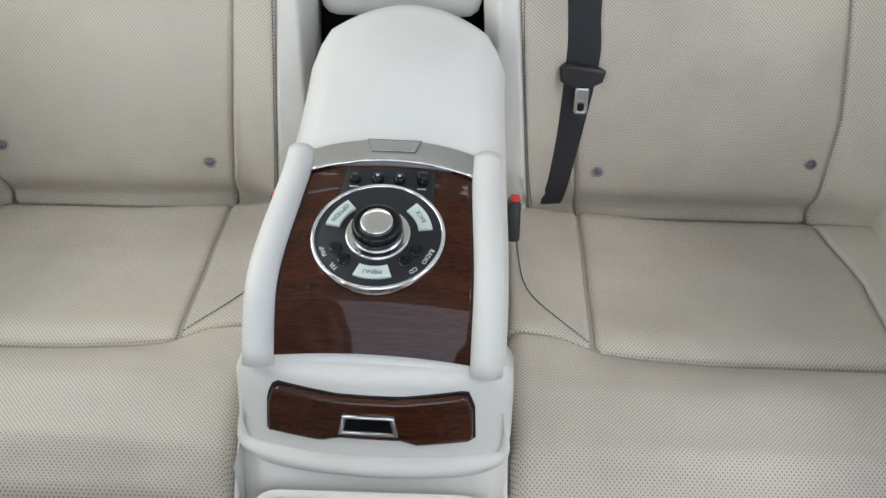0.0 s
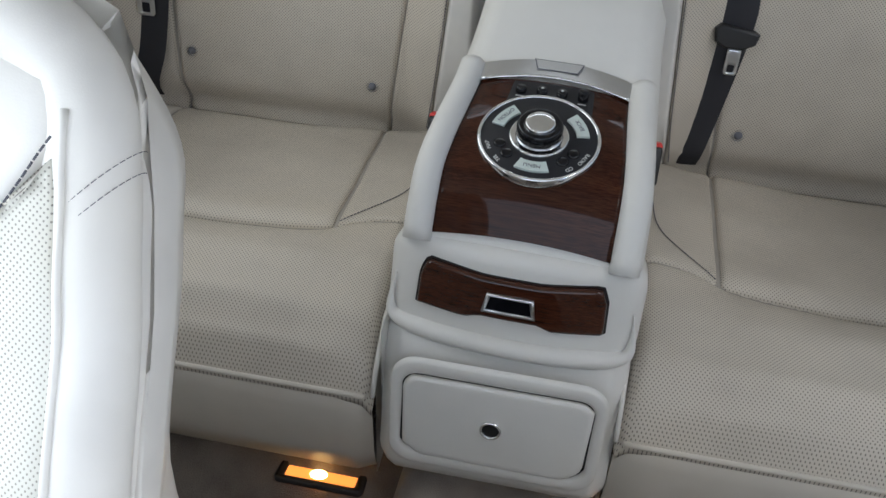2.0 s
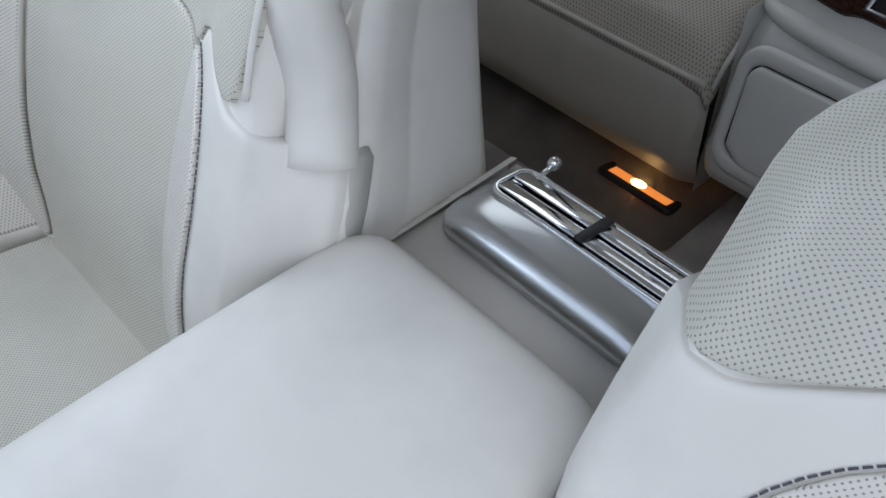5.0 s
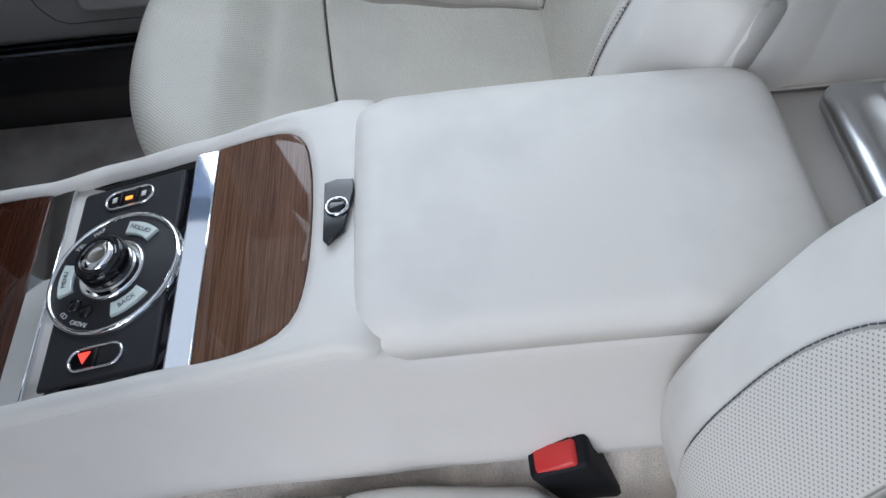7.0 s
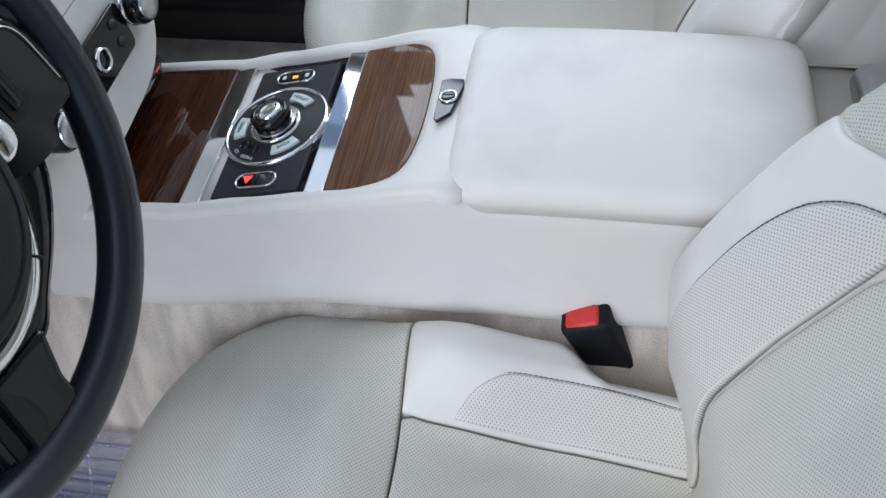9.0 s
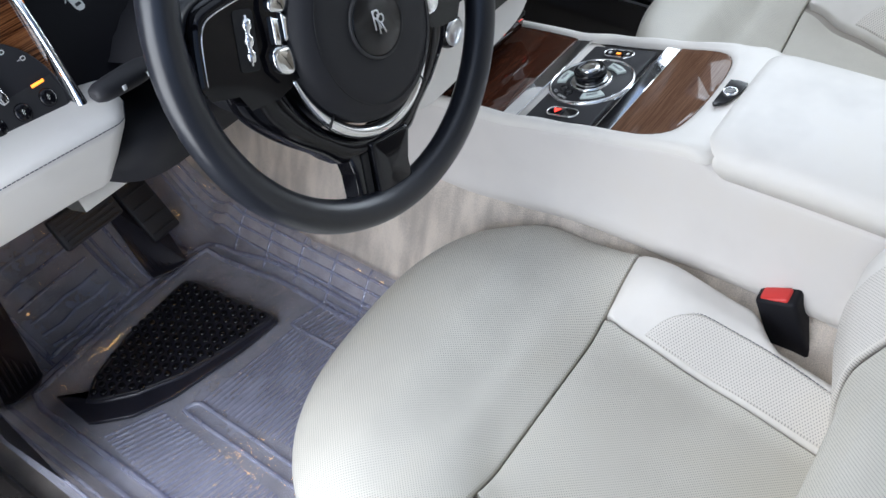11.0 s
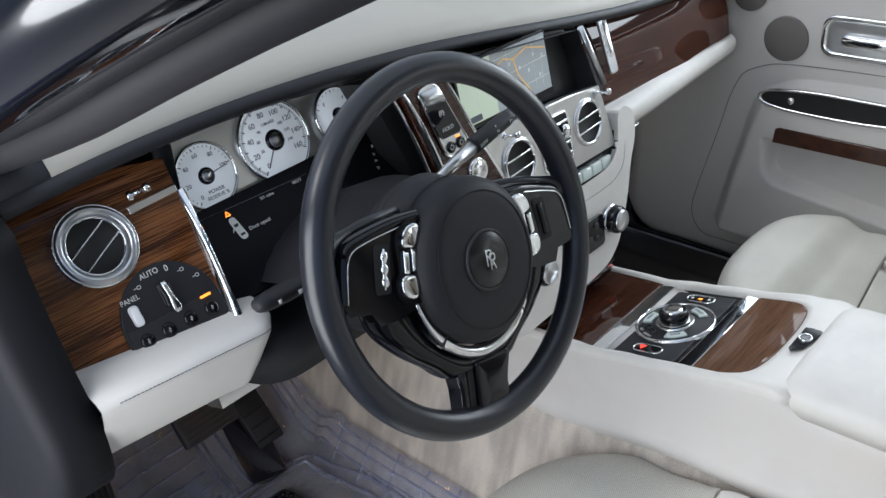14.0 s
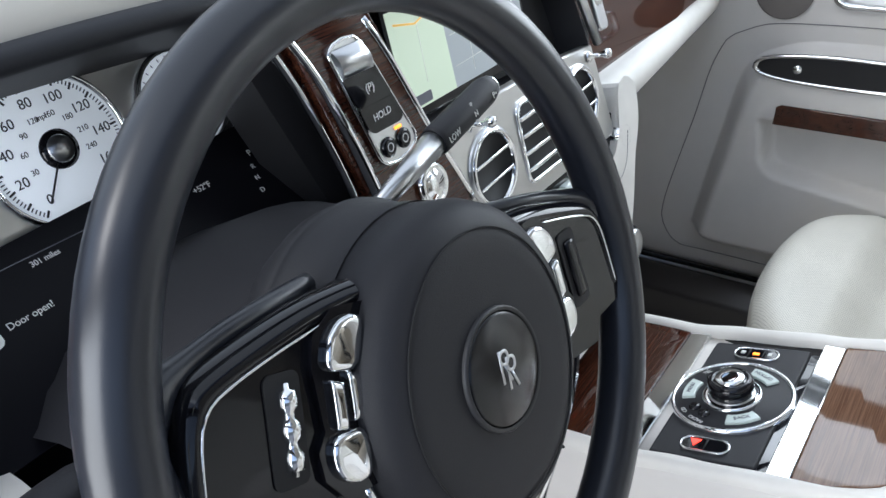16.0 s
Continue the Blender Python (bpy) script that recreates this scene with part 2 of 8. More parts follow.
def vinyl(name, tint, milk, rough, ripple):
    """Thin soft clear vinyl: see-through, faintly milky, glossy at a glance."""
    m, nt, bsdf = nodes_of(name)
    obj = coords(nt)
    bump(nt, bsdf, noise_node(nt, obj, 24.0, 3.0), ripple, 0.006)
    scuff = noise_node(nt, obj, 9.0, 4.0, 0.65)
    bsdf.inputs["Base Color"].default_value = (0.56, 0.58, 0.70, 1)
    nt.links.new(ramp(nt, scuff, [(0.35, (rough,) * 3), (0.75, (rough * 2.2,) * 3)]), bsdf.inputs["Roughness"])
    bsdf.inputs["Specular IOR Level"].default_value = 0.7
    t = nt.nodes.new("ShaderNodeBsdfTransparent")
    t.inputs["Color"].default_value = (*tint, 1)
    mix = nt.nodes.new("ShaderNodeMixShader")
    fac = ramp(nt, scuff, [(0.30, (milk * 0.6,) * 3), (0.75, (milk * 1.5,) * 3)])
    nt.links.new(fac, mix.inputs["Fac"])
    nt.links.new(t.outputs[0], mix.inputs[1])
    nt.links.new(bsdf.outputs[0], mix.inputs[2])
    gloss = nt.nodes.new("ShaderNodeBsdfGlossy")
    gloss.inputs["Roughness"].default_value = rough
    nt.links.new(bsdf.inputs["Normal"].links[0].from_socket, gloss.inputs["Normal"])
    edge = nt.nodes.new("ShaderNodeLayerWeight")
    edge.inputs["Blend"].default_value = 0.5
    nt.links.new(bsdf.inputs["Normal"].links[0].from_socket, edge.inputs["Normal"])
    sheen = maths(nt, "ADD", maths(nt, "MULTIPLY", maths(nt, "POWER", edge.outputs["Facing"], 3.0), 0.75), 0.05)
    top = nt.nodes.new("ShaderNodeMixShader")
    nt.links.new(sheen, top.inputs["Fac"])
    nt.links.new(mix.outputs[0], top.inputs[1])
    nt.links.new(gloss.outputs[0], top.inputs[2])
    nt.links.new(top.outputs[0], nt.nodes["Material Output"].inputs["Surface"])
    return m


M_mat = vinyl("clear_vinyl", (0.88, 0.885, 0.94), 0.31, 0.09, 0.75)
M_mat_rib = vinyl("moulded_vinyl", (0.62, 0.64, 0.80), 0.30, 0.06, 0.30)
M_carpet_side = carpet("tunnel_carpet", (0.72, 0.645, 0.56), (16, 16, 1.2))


# ---- mesh helpers ----
def lin(a, b, n):
    return [a + (b - a) * i / (n - 1) for i in range(n)]


def smooth(pts, n, closed=False):
    """Catmull-Rom through the points, resampled evenly."""
    P = [Vector(p) for p in pts]
    k = len(P)
    out = []
    spans = k if closed else k - 1
    for i in range(spans):
        p0 = P[(i - 1) % k] if closed else P[max(i - 1, 0)]
        p1, p2 = P[i], P[(i + 1) % k]
        p3 = P[(i + 2) % k] if closed else P[min(i + 2, k - 1)]
        for j in range(16):
            t = j / 16
            out.append(0.5 * ((2 * p1) + (p2 - p0) * t + (2 * p0 - 5 * p1 + 4 * p2 - p3) * t * t + (3 * p1 - p0 - 3 * p2 + p3) * t ** 3))
    if not closed:
        out.append(P[-1])
    return resample(out, n, closed)


def resample(pts, n, closed=False):
    P = [Vector(p) for p in pts]
    if closed:
        P = P + [P[0]]
    acc = [0.0]
    for a, b in zip(P, P[1:]):
        acc.append(acc[-1] + (b - a).length)
    out, k = [], 0
    steps = n if closed else n - 1
    for i in range(n):
        d = acc[-1] * i / steps
        while k < len(P) - 2 and acc[k + 1] < d:
            k += 1
        w = (d - acc[k]) / max(acc[k + 1] - acc[k], 1e-9)
        out.append(P[k].lerp(P[k + 1], min(max(w, 0), 1)))
    return out


def rrect(w, h, r, n=6, cx=0.0, cy=0.0):
    """A rounded rectangle's outline, anticlockwise."""
    r = min(r, w / 2 - 1e-5, h / 2 - 1e-5)
    out = []
    for sx, sy, a0 in ((1, 1, 0), (-1, 1, 90), (-1, -1, 180), (1, -1, 270)):
        for i in range(n + 1):
            a = radians(a0 + 90 * i / n)
            out.append((cx + sx * (w / 2 - r) + r * math.cos(a), cy + sy * (h / 2 - r) + r * math.sin(a)))
    return out


def circle(r, n=32, cx=0.0, cy=0.0, ry=None):
    return [(cx + r * math.cos(2 * math.pi * i / n), cy + (ry or r) * math.sin(2 * math.pi * i / n)) for i in range(n)]


def frame_of(origin, right, up):
    """A local frame: x along right, y along up, z out of the face."""
    x = Vector(right).normalized()
    z = x.cross(Vector(up)).normalized()
    y = z.cross(x)
    m = Matrix((x, y, z)).transposed().to_4x4()
    m.translation = origin
    return m


def grid(rows, closed_u=False, closed_v=False, cap=False):
    """A skin over rows of points, with metric UVs."""
    bm = bmesh.new()
    uvl = bm.loops.layers.uv.new("UVMap")
    V = [[bm.verts.new(p) for p in r] for r in rows]
    nr, nc = len(V), len(V[0])
    mid = nc // 2
    us = [0.0]
    for i in range(1, nr + 1):
        us.append(us[-1] + (Vector(rows[i % nr][mid]) - Vector(rows[i - 1][mid])).length)
    mr = nr // 2
    vs = [0.0]
    for j in range(1, nc + 1):
        vs.append(vs[-1] + (Vector(rows[mr][j % nc]) - Vector(rows[mr][j - 1])).length)
    for i in range(nr if closed_u else nr - 1):
        for j in range(nc if closed_v else nc - 1):
            i2, j2 = (i + 1) % nr, (j + 1) % nc
            try:
                f = bm.faces.new((V[i][j], V[i2][j], V[i2][j2], V[i][j2]))
            except ValueError:
                continue
            f.smooth = True
            for l, (a, b) in zip(f.loops, ((i, j), (i + 1, j), (i + 1, j + 1), (i, j + 1))):
                l[uvl].uv = (vs[b], us[a])
    if cap:
        for r in ((V[0], V[-1]) if closed_v else ([v[0] for v in V], [v[-1] for v in V])):
            try:
                bm.faces.new(r)
            except ValueError:
                pass
    bmesh.ops.recalc_face_normals(bm, faces=bm.faces)
    return bm


def pad(outline, thick, r=0.008, crown=0.0, m=None, n=72, deform=None, inner=9, drop=None):
    """An upholstered pillow over a closed outline: a rounded edge and a crowned top; deform bends it."""
    O = resample([(p[0], p[1], 0) for p in outline], n, True)
    c = sum(O, Vector()) / n
    size = min(max(p.x for p in O) - min(p.x for p in O), max(p.y for p in O) - min(p.y for p in O)) / 2
    q = min(r / size, 0.6)
    rings = [(1.0, 0.0), (1.0, thick - r)]
    for a in (30, 60, 90):
        rings.append((1 - q * (1 - math.cos(radians(a))), thick - r + r * math.sin(radians(a))))
    edge = 1 - q
    for i in range(1, inner):
        rings.append((edge * (1 - i / inner), thick))
    rows = []
    for s, z in rings:
        zz = z + crown * (1 - s * s) if z > 0 else z
        rows.append([(c.x + (p.x - c.x) * s, c.y + (p.y - c.y) * s, zz) for p in O])
    bm = bmesh.new()
    uvl = bm.loops.layers.uv.new("UVMap")
    V = [[bm.verts.new(p) for p in row] for row in rows]
    top = bm.verts.new((c.x, c.y, thick + crown))
    faces = []
    for i in range(len(V) - 1):
        for j in range(n):
            faces.append(bm.faces.new((V[i][j], V[i][(j + 1) % n], V[i + 1][(j + 1) % n], V[i + 1][j])))
    for j in range(n):
        faces.append(bm.faces.new((V[-1][j], V[-1][(j + 1) % n], top)))
    bm.faces.new(list(reversed(V[0])))
    for f in faces:
        f.smooth = True
        for l in f.loops:
            l[uvl].uv = (l.vert.co.x, l.vert.co.y)
    if deform:
        for v in bm.verts:
            v.co = deform(v.co)
    bmesh.ops.recalc_face_normals(bm, faces=bm.faces)
    if m is not None:
        bm.transform(m)
    return bm


def grow(pts, d):
    """An outline pushed outward by d."""
    n = len(pts)
    area = sum(pts[i - 1][0] * pts[i][1] - pts[i][0] * pts[i - 1][1] for i in range(n))
    k = d if area > 0 else -d
    out = []
    for i, p in enumerate(pts):
        a, b, c = Vector(pts[i - 1]), Vector(p), Vector(pts[(i + 1) % n])
        t = ((b - a).normalized() + (c - b).normalized()).normalized()
        out.append((p[0] + t.y * k, p[1] - t.x * k))
    return out


def rbox(sx, sy, sz, r=0.004, m=None, seg=2):
    bm = bmesh.new()
    bmesh.ops.create_cube(bm, size=1.0, matrix=Matrix.Diagonal((sx, sy, sz, 1)))
    if r:
        bmesh.ops.bevel(bm, geom=bm.edges[:], offset=r, segments=seg, profile=0.5, affect="EDGES")
    for f in bm.faces:
        f.smooth = seg > 1
    if m is not None:
        bm.transform(m)
    return bm


def prism(outline, h, m=None, r=0.0, seg=2, z0=0.0):
    """An outline raised from z0 to z0 + h in its frame, with a rounded upper edge."""
    bm = bmesh.new()
    n = len(outline)
    c = Vector((sum(p[0] for p in outline) / n, sum(p[1] for p in outline) / n))
    levels = [(0.0, z0), (0.0, z0 + h - r)]
    if r:
        for i in range(1, seg + 1):
            a = math.pi / 2 * i / seg
            levels.append((r * (1 - math.cos(a)), z0 + h - r + r * math.sin(a)))
    V = []
    for ins, z in levels:
        row = []
        for i, p in enumerate(outline):
            a, b = Vector(outline[i - 1]), Vector(outline[(i + 1) % n])
            t = (b - a).normalized() if (b - a).length > 1e-9 else Vector((1, 0))
            nrm = Vector((-t.y, t.x))
            row.append(bm.verts.new((p[0] + nrm.x * ins, p[1] + nrm.y * ins, z)))
        V.append(row)
    for i in range(len(V) - 1):
        for j in range(n):
            f = bm.faces.new((V[i][j], V[i][(j + 1) % n], V[i + 1][(j + 1) % n], V[i + 1][j]))
            f.smooth = i > 0
    bm.faces.new(V[-1])
    bm.faces.new(list(reversed(V[0])))
    if m is not None:
        bm.transform(m)
    return bm


def frame_ring(outer, inner, h, m=None, z0=0.0):
    """A flat frame between two outlines of as many points."""
    n = len(outer)
    rows = [[(p[0], p[1], z0) for p in outer], [(p[0], p[1], z0 + h * 0.7) for p in outer],
            [(p[0] * .8 + q[0] * .2, p[1] * .8 + q[1] * .2, z0 + h) for p, q in zip(outer, inner)],
            [(p[0] * .25 + q[0] * .75, p[1] * .25 + q[1] * .75, z0 + h) for p, q in zip(outer, inner)],
            [(q[0], q[1], z0 + h * 0.6) for q in inner], [(q[0], q[1], z0) for q in inner]]
    bm = grid(rows, closed_v=True)
    if m is not None:
        bm.transform(m)
    return bm


def rev(profile, m=None, n=32):
    """A turned body: (radius, height) pairs about z."""
    rows = [[(r * math.cos(2 * math.pi * j / n), r * math.sin(2 * math.pi * j / n), z) for j in range(n)] for r, z in profile]
    bm = grid(rows, closed_v=True)
    bmesh.ops.remove_doubles(bm, verts=bm.verts, dist=1e-6)
    bmesh.ops.recalc_face_normals(bm, faces=bm.faces)
    if m is not None:
        bm.transform(m)
    return bm


def tube(pts, r, n=10, closed=False, flat=1.0, up=(0, 0, 1)):
    """A round or flattened rod along a path; r may be a list."""
    P = [Vector(p) for p in pts]
    k = len(P)
    rows = []
    for i, p in enumerate(P):
        a = P[(i - 1) % k] if closed else P[max(i - 1, 0)]
        b = P[(i + 1) % k] if closed else P[min(i + 1, k - 1)]
        t = (b - a).normalized()
        u = Vector(up)
        s = t.cross(u)
        s = s.normalized() if s.length > 1e-5 else t.orthogonal().normalized()
        w = s.cross(t)
        rr = r[i] if isinstance(r, (list, tuple)) else r
        rows.append([p + s * rr * math.cos(2 * math.pi * j / n) + w * rr * flat * math.sin(2 * math.pi * j / n) for j in range(n)])
    return grid(rows, closed_u=closed, closed_v=True, cap=not closed)


def join(*bms):
    out = bmesh.new()
    out.loops.layers.uv.new("UVMap")
    for b in bms:
        tmp = bpy.data.meshes.new("join")
        b.to_mesh(tmp)
        b.free()
        out.from_mesh(tmp)
        bpy.data.meshes.remove(tmp)
    return out


def thing(name, label, category, at=(0, 0, 0), group="", kind=""):
    ob = new(name)
    ob.empty_display_size = 0.05
    ob.location = at
    return tagged(ob, label, category, group, kind)


def part(name, bm, material, parent, label=""):
    me = bpy.data.meshes.new(name)
    bm.to_mesh(me)
    bm.free()
    me.materials.append(material)
    ob = new(name, me)
    if parent is not None:
        ob.parent = parent
        if parent.data is None:
            ob.matrix_parent_inverse = Matrix.Translation(-Vector(parent.location))
    if label:
        tagged(ob, label)
    return ob


def single(name, bm, material, label, category, group="", kind=""):
    return tagged(part(name, bm, material, None), label, category, group, kind)


def lettering(name, body, size, m, material, parent, depth=0.0002, align="CENTER"):
    cu = bpy.data.curves.new(name, "FONT")
    cu.body, cu.size, cu.align_x, cu.align_y, cu.extrude = body, size, align, "CENTER", depth
    tmp = bpy.data.objects.new(name, cu)
    me = bpy.data.meshes.new_from_object(tmp)
    bpy.data.objects.remove(tmp)
    bm = bmesh.new()
    bm.from_mesh(me)
    bpy.data.meshes.remove(me)
    bm.transform(m)
    return part(name, bm, material, parent)


def sst(a, b, x):
    t = min(max((x - a) / (b - a), 0.0), 1.0)
    return t * t * (3 - 2 * t)


def table(pairs, x):
    if x <= pairs[0][0]:
        return pairs[0][1]
    for (a, fa), (b, fb) in zip(pairs, pairs[1:]):
        if x <= b:
            t = (x - a) / (b - a)
            return fa + (fb - fa) * (t * t * (3 - 2 * t) * 0.5 + t * 0.5)
    return pairs[-1][1]


# ---- the shell of the car ----
def floor_z(x, y):
    rear = 0.030 * (1 - sst(-0.60, -0.35, y))
    toe = 0.30 * sst(0.66, 1.02, y)
    hump = 0.30 * (1 - sst(0.088, 0.235, abs(x))) * sst(-0.52, -0.25, y) + 0.070 * (1 - sst(0.10, 0.125, abs(x))) * (1 - sst(-0.52, -0.25, y))
    return rear + toe + hump


rows = [[(x, y, floor_z(x, y)) for x in lin(-0.74, 0.70, 73)] for y in lin(-1.20, 1.02, 75)]
single("floor", grid(rows), M_carpet, "taupe cut-pile carpet over the floor and centre tunnel", "floor", kind="structure")

gm = grid([[(x, y, -0.36) for x in (-40, -4, 4, 40)] for y in (-40, -4, 4, 40)])
single("ground", gm, M_ground, "pale concrete ground under the parked car", "ground", kind="structure")


def slab(name, corners, t, material, label, category="wall"):
    """A quad with thickness, pushed outward along its normal."""
    a, b, c, d = [Vector(p) for p in corners]
    n = (b - a).cross(d - a).normalized() * t
    rows = [[a, b, c, d], [a + n, b + n, c + n, d + n]]
    bm = bmesh.new()
    lo = [bm.verts.new(p) for p in rows[0]]
    hi = [bm.verts.new(p) for p in rows[1]]
    bm.faces.new(lo)
    bm.faces.new(list(reversed(hi)))
    for i in range(4):
        bm.faces.new((lo[i], hi[i], hi[(i + 1) % 4], lo[(i + 1) % 4]))
    bmesh.ops.recalc_face_normals(bm, faces=bm.faces)
    return single(name, bm, material, label, category, kind="structure")


# roof, rear bulkhead, firewall, rear sides
roof = [[(x, y, 1.235 - 0.05 * (x / 0.62) ** 2 - 0.10 * sst(-1.0, -1.9, y) - 0.035 * sst(-0.6, -0.2, y)) for x in lin(-0.60, 0.60, 13)] for y in lin(-1.75, -0.22, 13)]
roof_hi = [[(x, y, z + 0.05) for x, y, z in r] for r in roof]
rb = join(grid(roof), grid(roof_hi))
single("ceiling", rb, M_headliner, "pale woven headliner under the roof", "ceiling", kind="structure")
slab("wall_front", [(-0.72, 1.03, -0.05), (0.72, 1.03, -0.05), (0.72, 1.03, 0.70), (-0.72, 1.03, 0.70)], 0.05, M_void, "dark firewall behind the dashboard")
slab("wall_back", [(0.74, -1.72, -0.06), (-0.74, -1.72, -0.06), (-0.74, -1.72, 0.88), (0.74, -1.72, 0.88)], 0.06, M_rear, "leather-trimmed bulkhead behind the rear seat")
slab("rear_shelf", [(0.70, -1.56, 0.88), (0.70, -2.1, 0.90), (-0.70, -2.1, 0.90), (-0.70, -1.56, 0.88)], 0.03, M_rear, "leather-covered shelf behind the rear seat", "shelf")
slab("wall_right", [(0.74, -0.50, -0.06), (0.74, -1.75, -0.06), (0.72, -1.75, 0.72), (0.72, -0.50, 0.72)], 0.06, M_rear, "cream rear door lining")
slab("wall_left", [(-0.74, -1.75, -0.06), (-0.74, -0.60, -0.06), (-0.72, -0.60, 0.72), (-0.72, -1.75, 0.72)], 0.06, M_rear, "cream rear door lining")
for sx, nm in ((1, "pillar_right"), (-1, "pillar_left")):
    single(nm, tube([(sx * 0.73, -0.56, -0.05), (sx * 0.73, -0.56, 0.72), (sx * 0.64, -0.60, 1.18)], 0.045, 12, flat=0.7), M_headliner,
           "pale trimmed door pillar", "pillar", kind="structure")
    single("rear_" + nm, tube([(sx * 0.70, -1.62, 0.75), (sx * 0.60, -1.68, 1.12)], 0.08, 12), M_headliner, "pale trimmed rear roof pillar", "pillar", kind="structure")

# windscreen pillars: dark trimmed inside, gloss paint outside
for sx, nm in ((-1, "windscreen_pillar_left"), (1, "windscreen_pillar_right")):
    p = thing(nm, "dark trimmed windscreen pillar with gloss black outer frame", "pillar", (sx * 0.72, 0.5, 0.8), kind="structure")
    run = [(sx * 0.715, 0.62, 0.735), (sx * 0.685, 0.27, 0.868), (sx * 0.665, 0.14, 0.927), (sx * 0.645, 0.0, 0.989), (sx * 0.615, -0.25, 1.09), (sx * 0.585, -0.50, 1.155)]
    part("pillar_trim", tube(smooth(run, 24), 0.020, 14), M_dark_trim, p)
    part("pillar_frame", tube([(x + sx * 0.070, y + 0.02, z + 0.030) for x, y, z in smooth(run, 24)], 0.034, 14), M_paint, p, "gloss black outer pillar frame")
    part("door_seal", tube([(x + sx * 0.028, y, z + 0.012) for x, y, z in smooth(run, 24)], 0.010, 8), M_rubber, p, "black rubber door seal")


def sill(sx, name, off=0.0):
    prof = [(0.60, -0.02), (0.605, 0.055), (0.615, 0.064), (0.66, 0.068), (0.665, 0.074), (0.70, 0.076), (0.705, 0.060), (0.76, 0.055), (0.77, -0.05)]
    rows = [[(sx * (x + off), y, z) for x, z in prof] for y in lin(-0.55, 0.80, 4)]
    s = thing(name, "gloss black door sill with a ribbed step", "sill", (sx * 0.66, 0.1, 0.0), kind="structure")
    part("sill_plate", grid(rows), M_sill, s)
    for x in (0.675, 0.69):
        part("rib", tube([(sx * (x + off), y, 0.0765) for y in lin(-0.5, 0.6, 3)], 0.003, 6), M_satin if x < 0.68 else M_gloss, s)


sill(1, "sill_right")
sill(-1, "sill_left", 0.132)


# ---- glazing ----
def pane(name, lo, hi, bow, material, label):
    """A bowed sheet of glass between a lower and an upper edge, with thickness."""
    rows = []
    a, b, c, d = Vector(lo[0]), Vector(lo[1]), Vector(hi[0]), Vector(hi[1])
    for v in lin(0, 1, 7):
        rows.append([a.lerp(b, u).lerp(c.lerp(d, u), v) + Vector(bow) * (4 * u * (1 - u)) * 0.7 for u in lin(0, 1, 13)])
    return single(name, grid(rows), material, label, "window", kind="structure")


pane("window_1", ((-0.70, 0.98, 0.745), (0.70, 0.98, 0.745)), ((-0.575, -0.24, 1.165), (0.575, -0.24, 1.165)), (0, 0.03, 0.045), M_screen_glass, "clear tinted windscreen glass above the dashboard")
pane("window_2", ((0.60, -2.0, 0.90), (-0.60, -2.0, 0.90)), ((0.52, -1.72, 1.09), (-0.52, -1.72, 1.09)), (0, -0.04, 0.03), M_side_glass, "dark tinted rear window glass")
pane("window_3", ((0.735, -0.58, 0.72), (0.735, -1.64, 0.72)), ((0.61, -0.62, 1.18), (0.61, -1.66, 1.12)), (0.01, 0, 0), M_side_glass, "dark tinted rear door glass")
pane("window_4", ((-0.735, -1.64, 0.72), (-0.735, -0.58, 0.72)), ((-0.61, -1.66, 1.12), (-0.61, -0.62, 1.18)), (-0.01, 0, 0), M_side_glass, "dark tinted rear door glass")
pane("window_5", ((0.745, 0.50, 0.72), (0.745, -0.52, 0.72)), ((0.655, 0.02, 0.97), (0.615, -0.56, 1.16)), (0.01, 0, 0), M_screen_glass, "clear tinted front door glass")

# unseen ring added to dim the low sky in lacquer and chrome
ring = [[(14 * math.cos(2 * math.pi * i / 48), 14 * math.sin(2 * math.pi * i / 48), z) for i in range(48)] for z in (-0.36, 2.0, 4.6)]
single("backdrop", grid(ring, closed_v=True), M_ground, "unseen plain grey ring, added to darken the horizon in reflections", "backdrop", kind="structure")


# ---- front seats ----
# cushion crest along the seat, then half widths, length, roundness and drop of the rounded front
DRIVER_PROFILE = [(-0.37, 0.150), (-0.20, 0.182), (-0.06, 0.212), (0.0, 0.238), (0.07, 0.264), (0.15, 0.2535), (0.24, 0.239)]
DRIVER_FRONT = (0.273, 0.262, 0.2106, 2.6, 0.070, 3.94, 0.058, 0.009, -0.057)
PASSENGER_PROFILE = [(-0.37, 0.150), (-0.20, 0.186), (-0.10, 0.209), (-0.036, 0.226), (0.02, 0.258), (0.07, 0.300), (0.15, 0.323), (0.24, 0.323)]
PASSENGER_FRONT = (0.265, 0.240, 0.1644, 2.25, 0.055, 7.5, 0.007, -0.020, -0.030)


def front_ratio(u, v, front):
    """How near a point lies to the cushion's rounded front outline: 1 on the outline itself."""
    al, ar, b, n, drop, p, skew, u0, v0 = front
    a = (al + u0) if u < u0 else (ar - u0)
    return ((abs(u - u0) / a) ** n + (max(v - v0 - skew * (u - u0), 0) / (b - v0)) ** n) ** (1 / n)


def front_outline(front, count=44):
    al, ar, b, n, drop, p, skew, u0, v0 = front
    out = []
    for i in range(count + 1):
        c, t = math.cos(math.pi * i / count), math.sin(math.pi * i / count)
        u = u0 + ((ar - u0) if c > 0 else (al + u0)) * math.copysign(abs(c) ** (2 / n), c)
        out.append((u, v0 + (b - v0) * max(t, 0.0) ** (2 / n) + skew * (u - u0)))
    return out


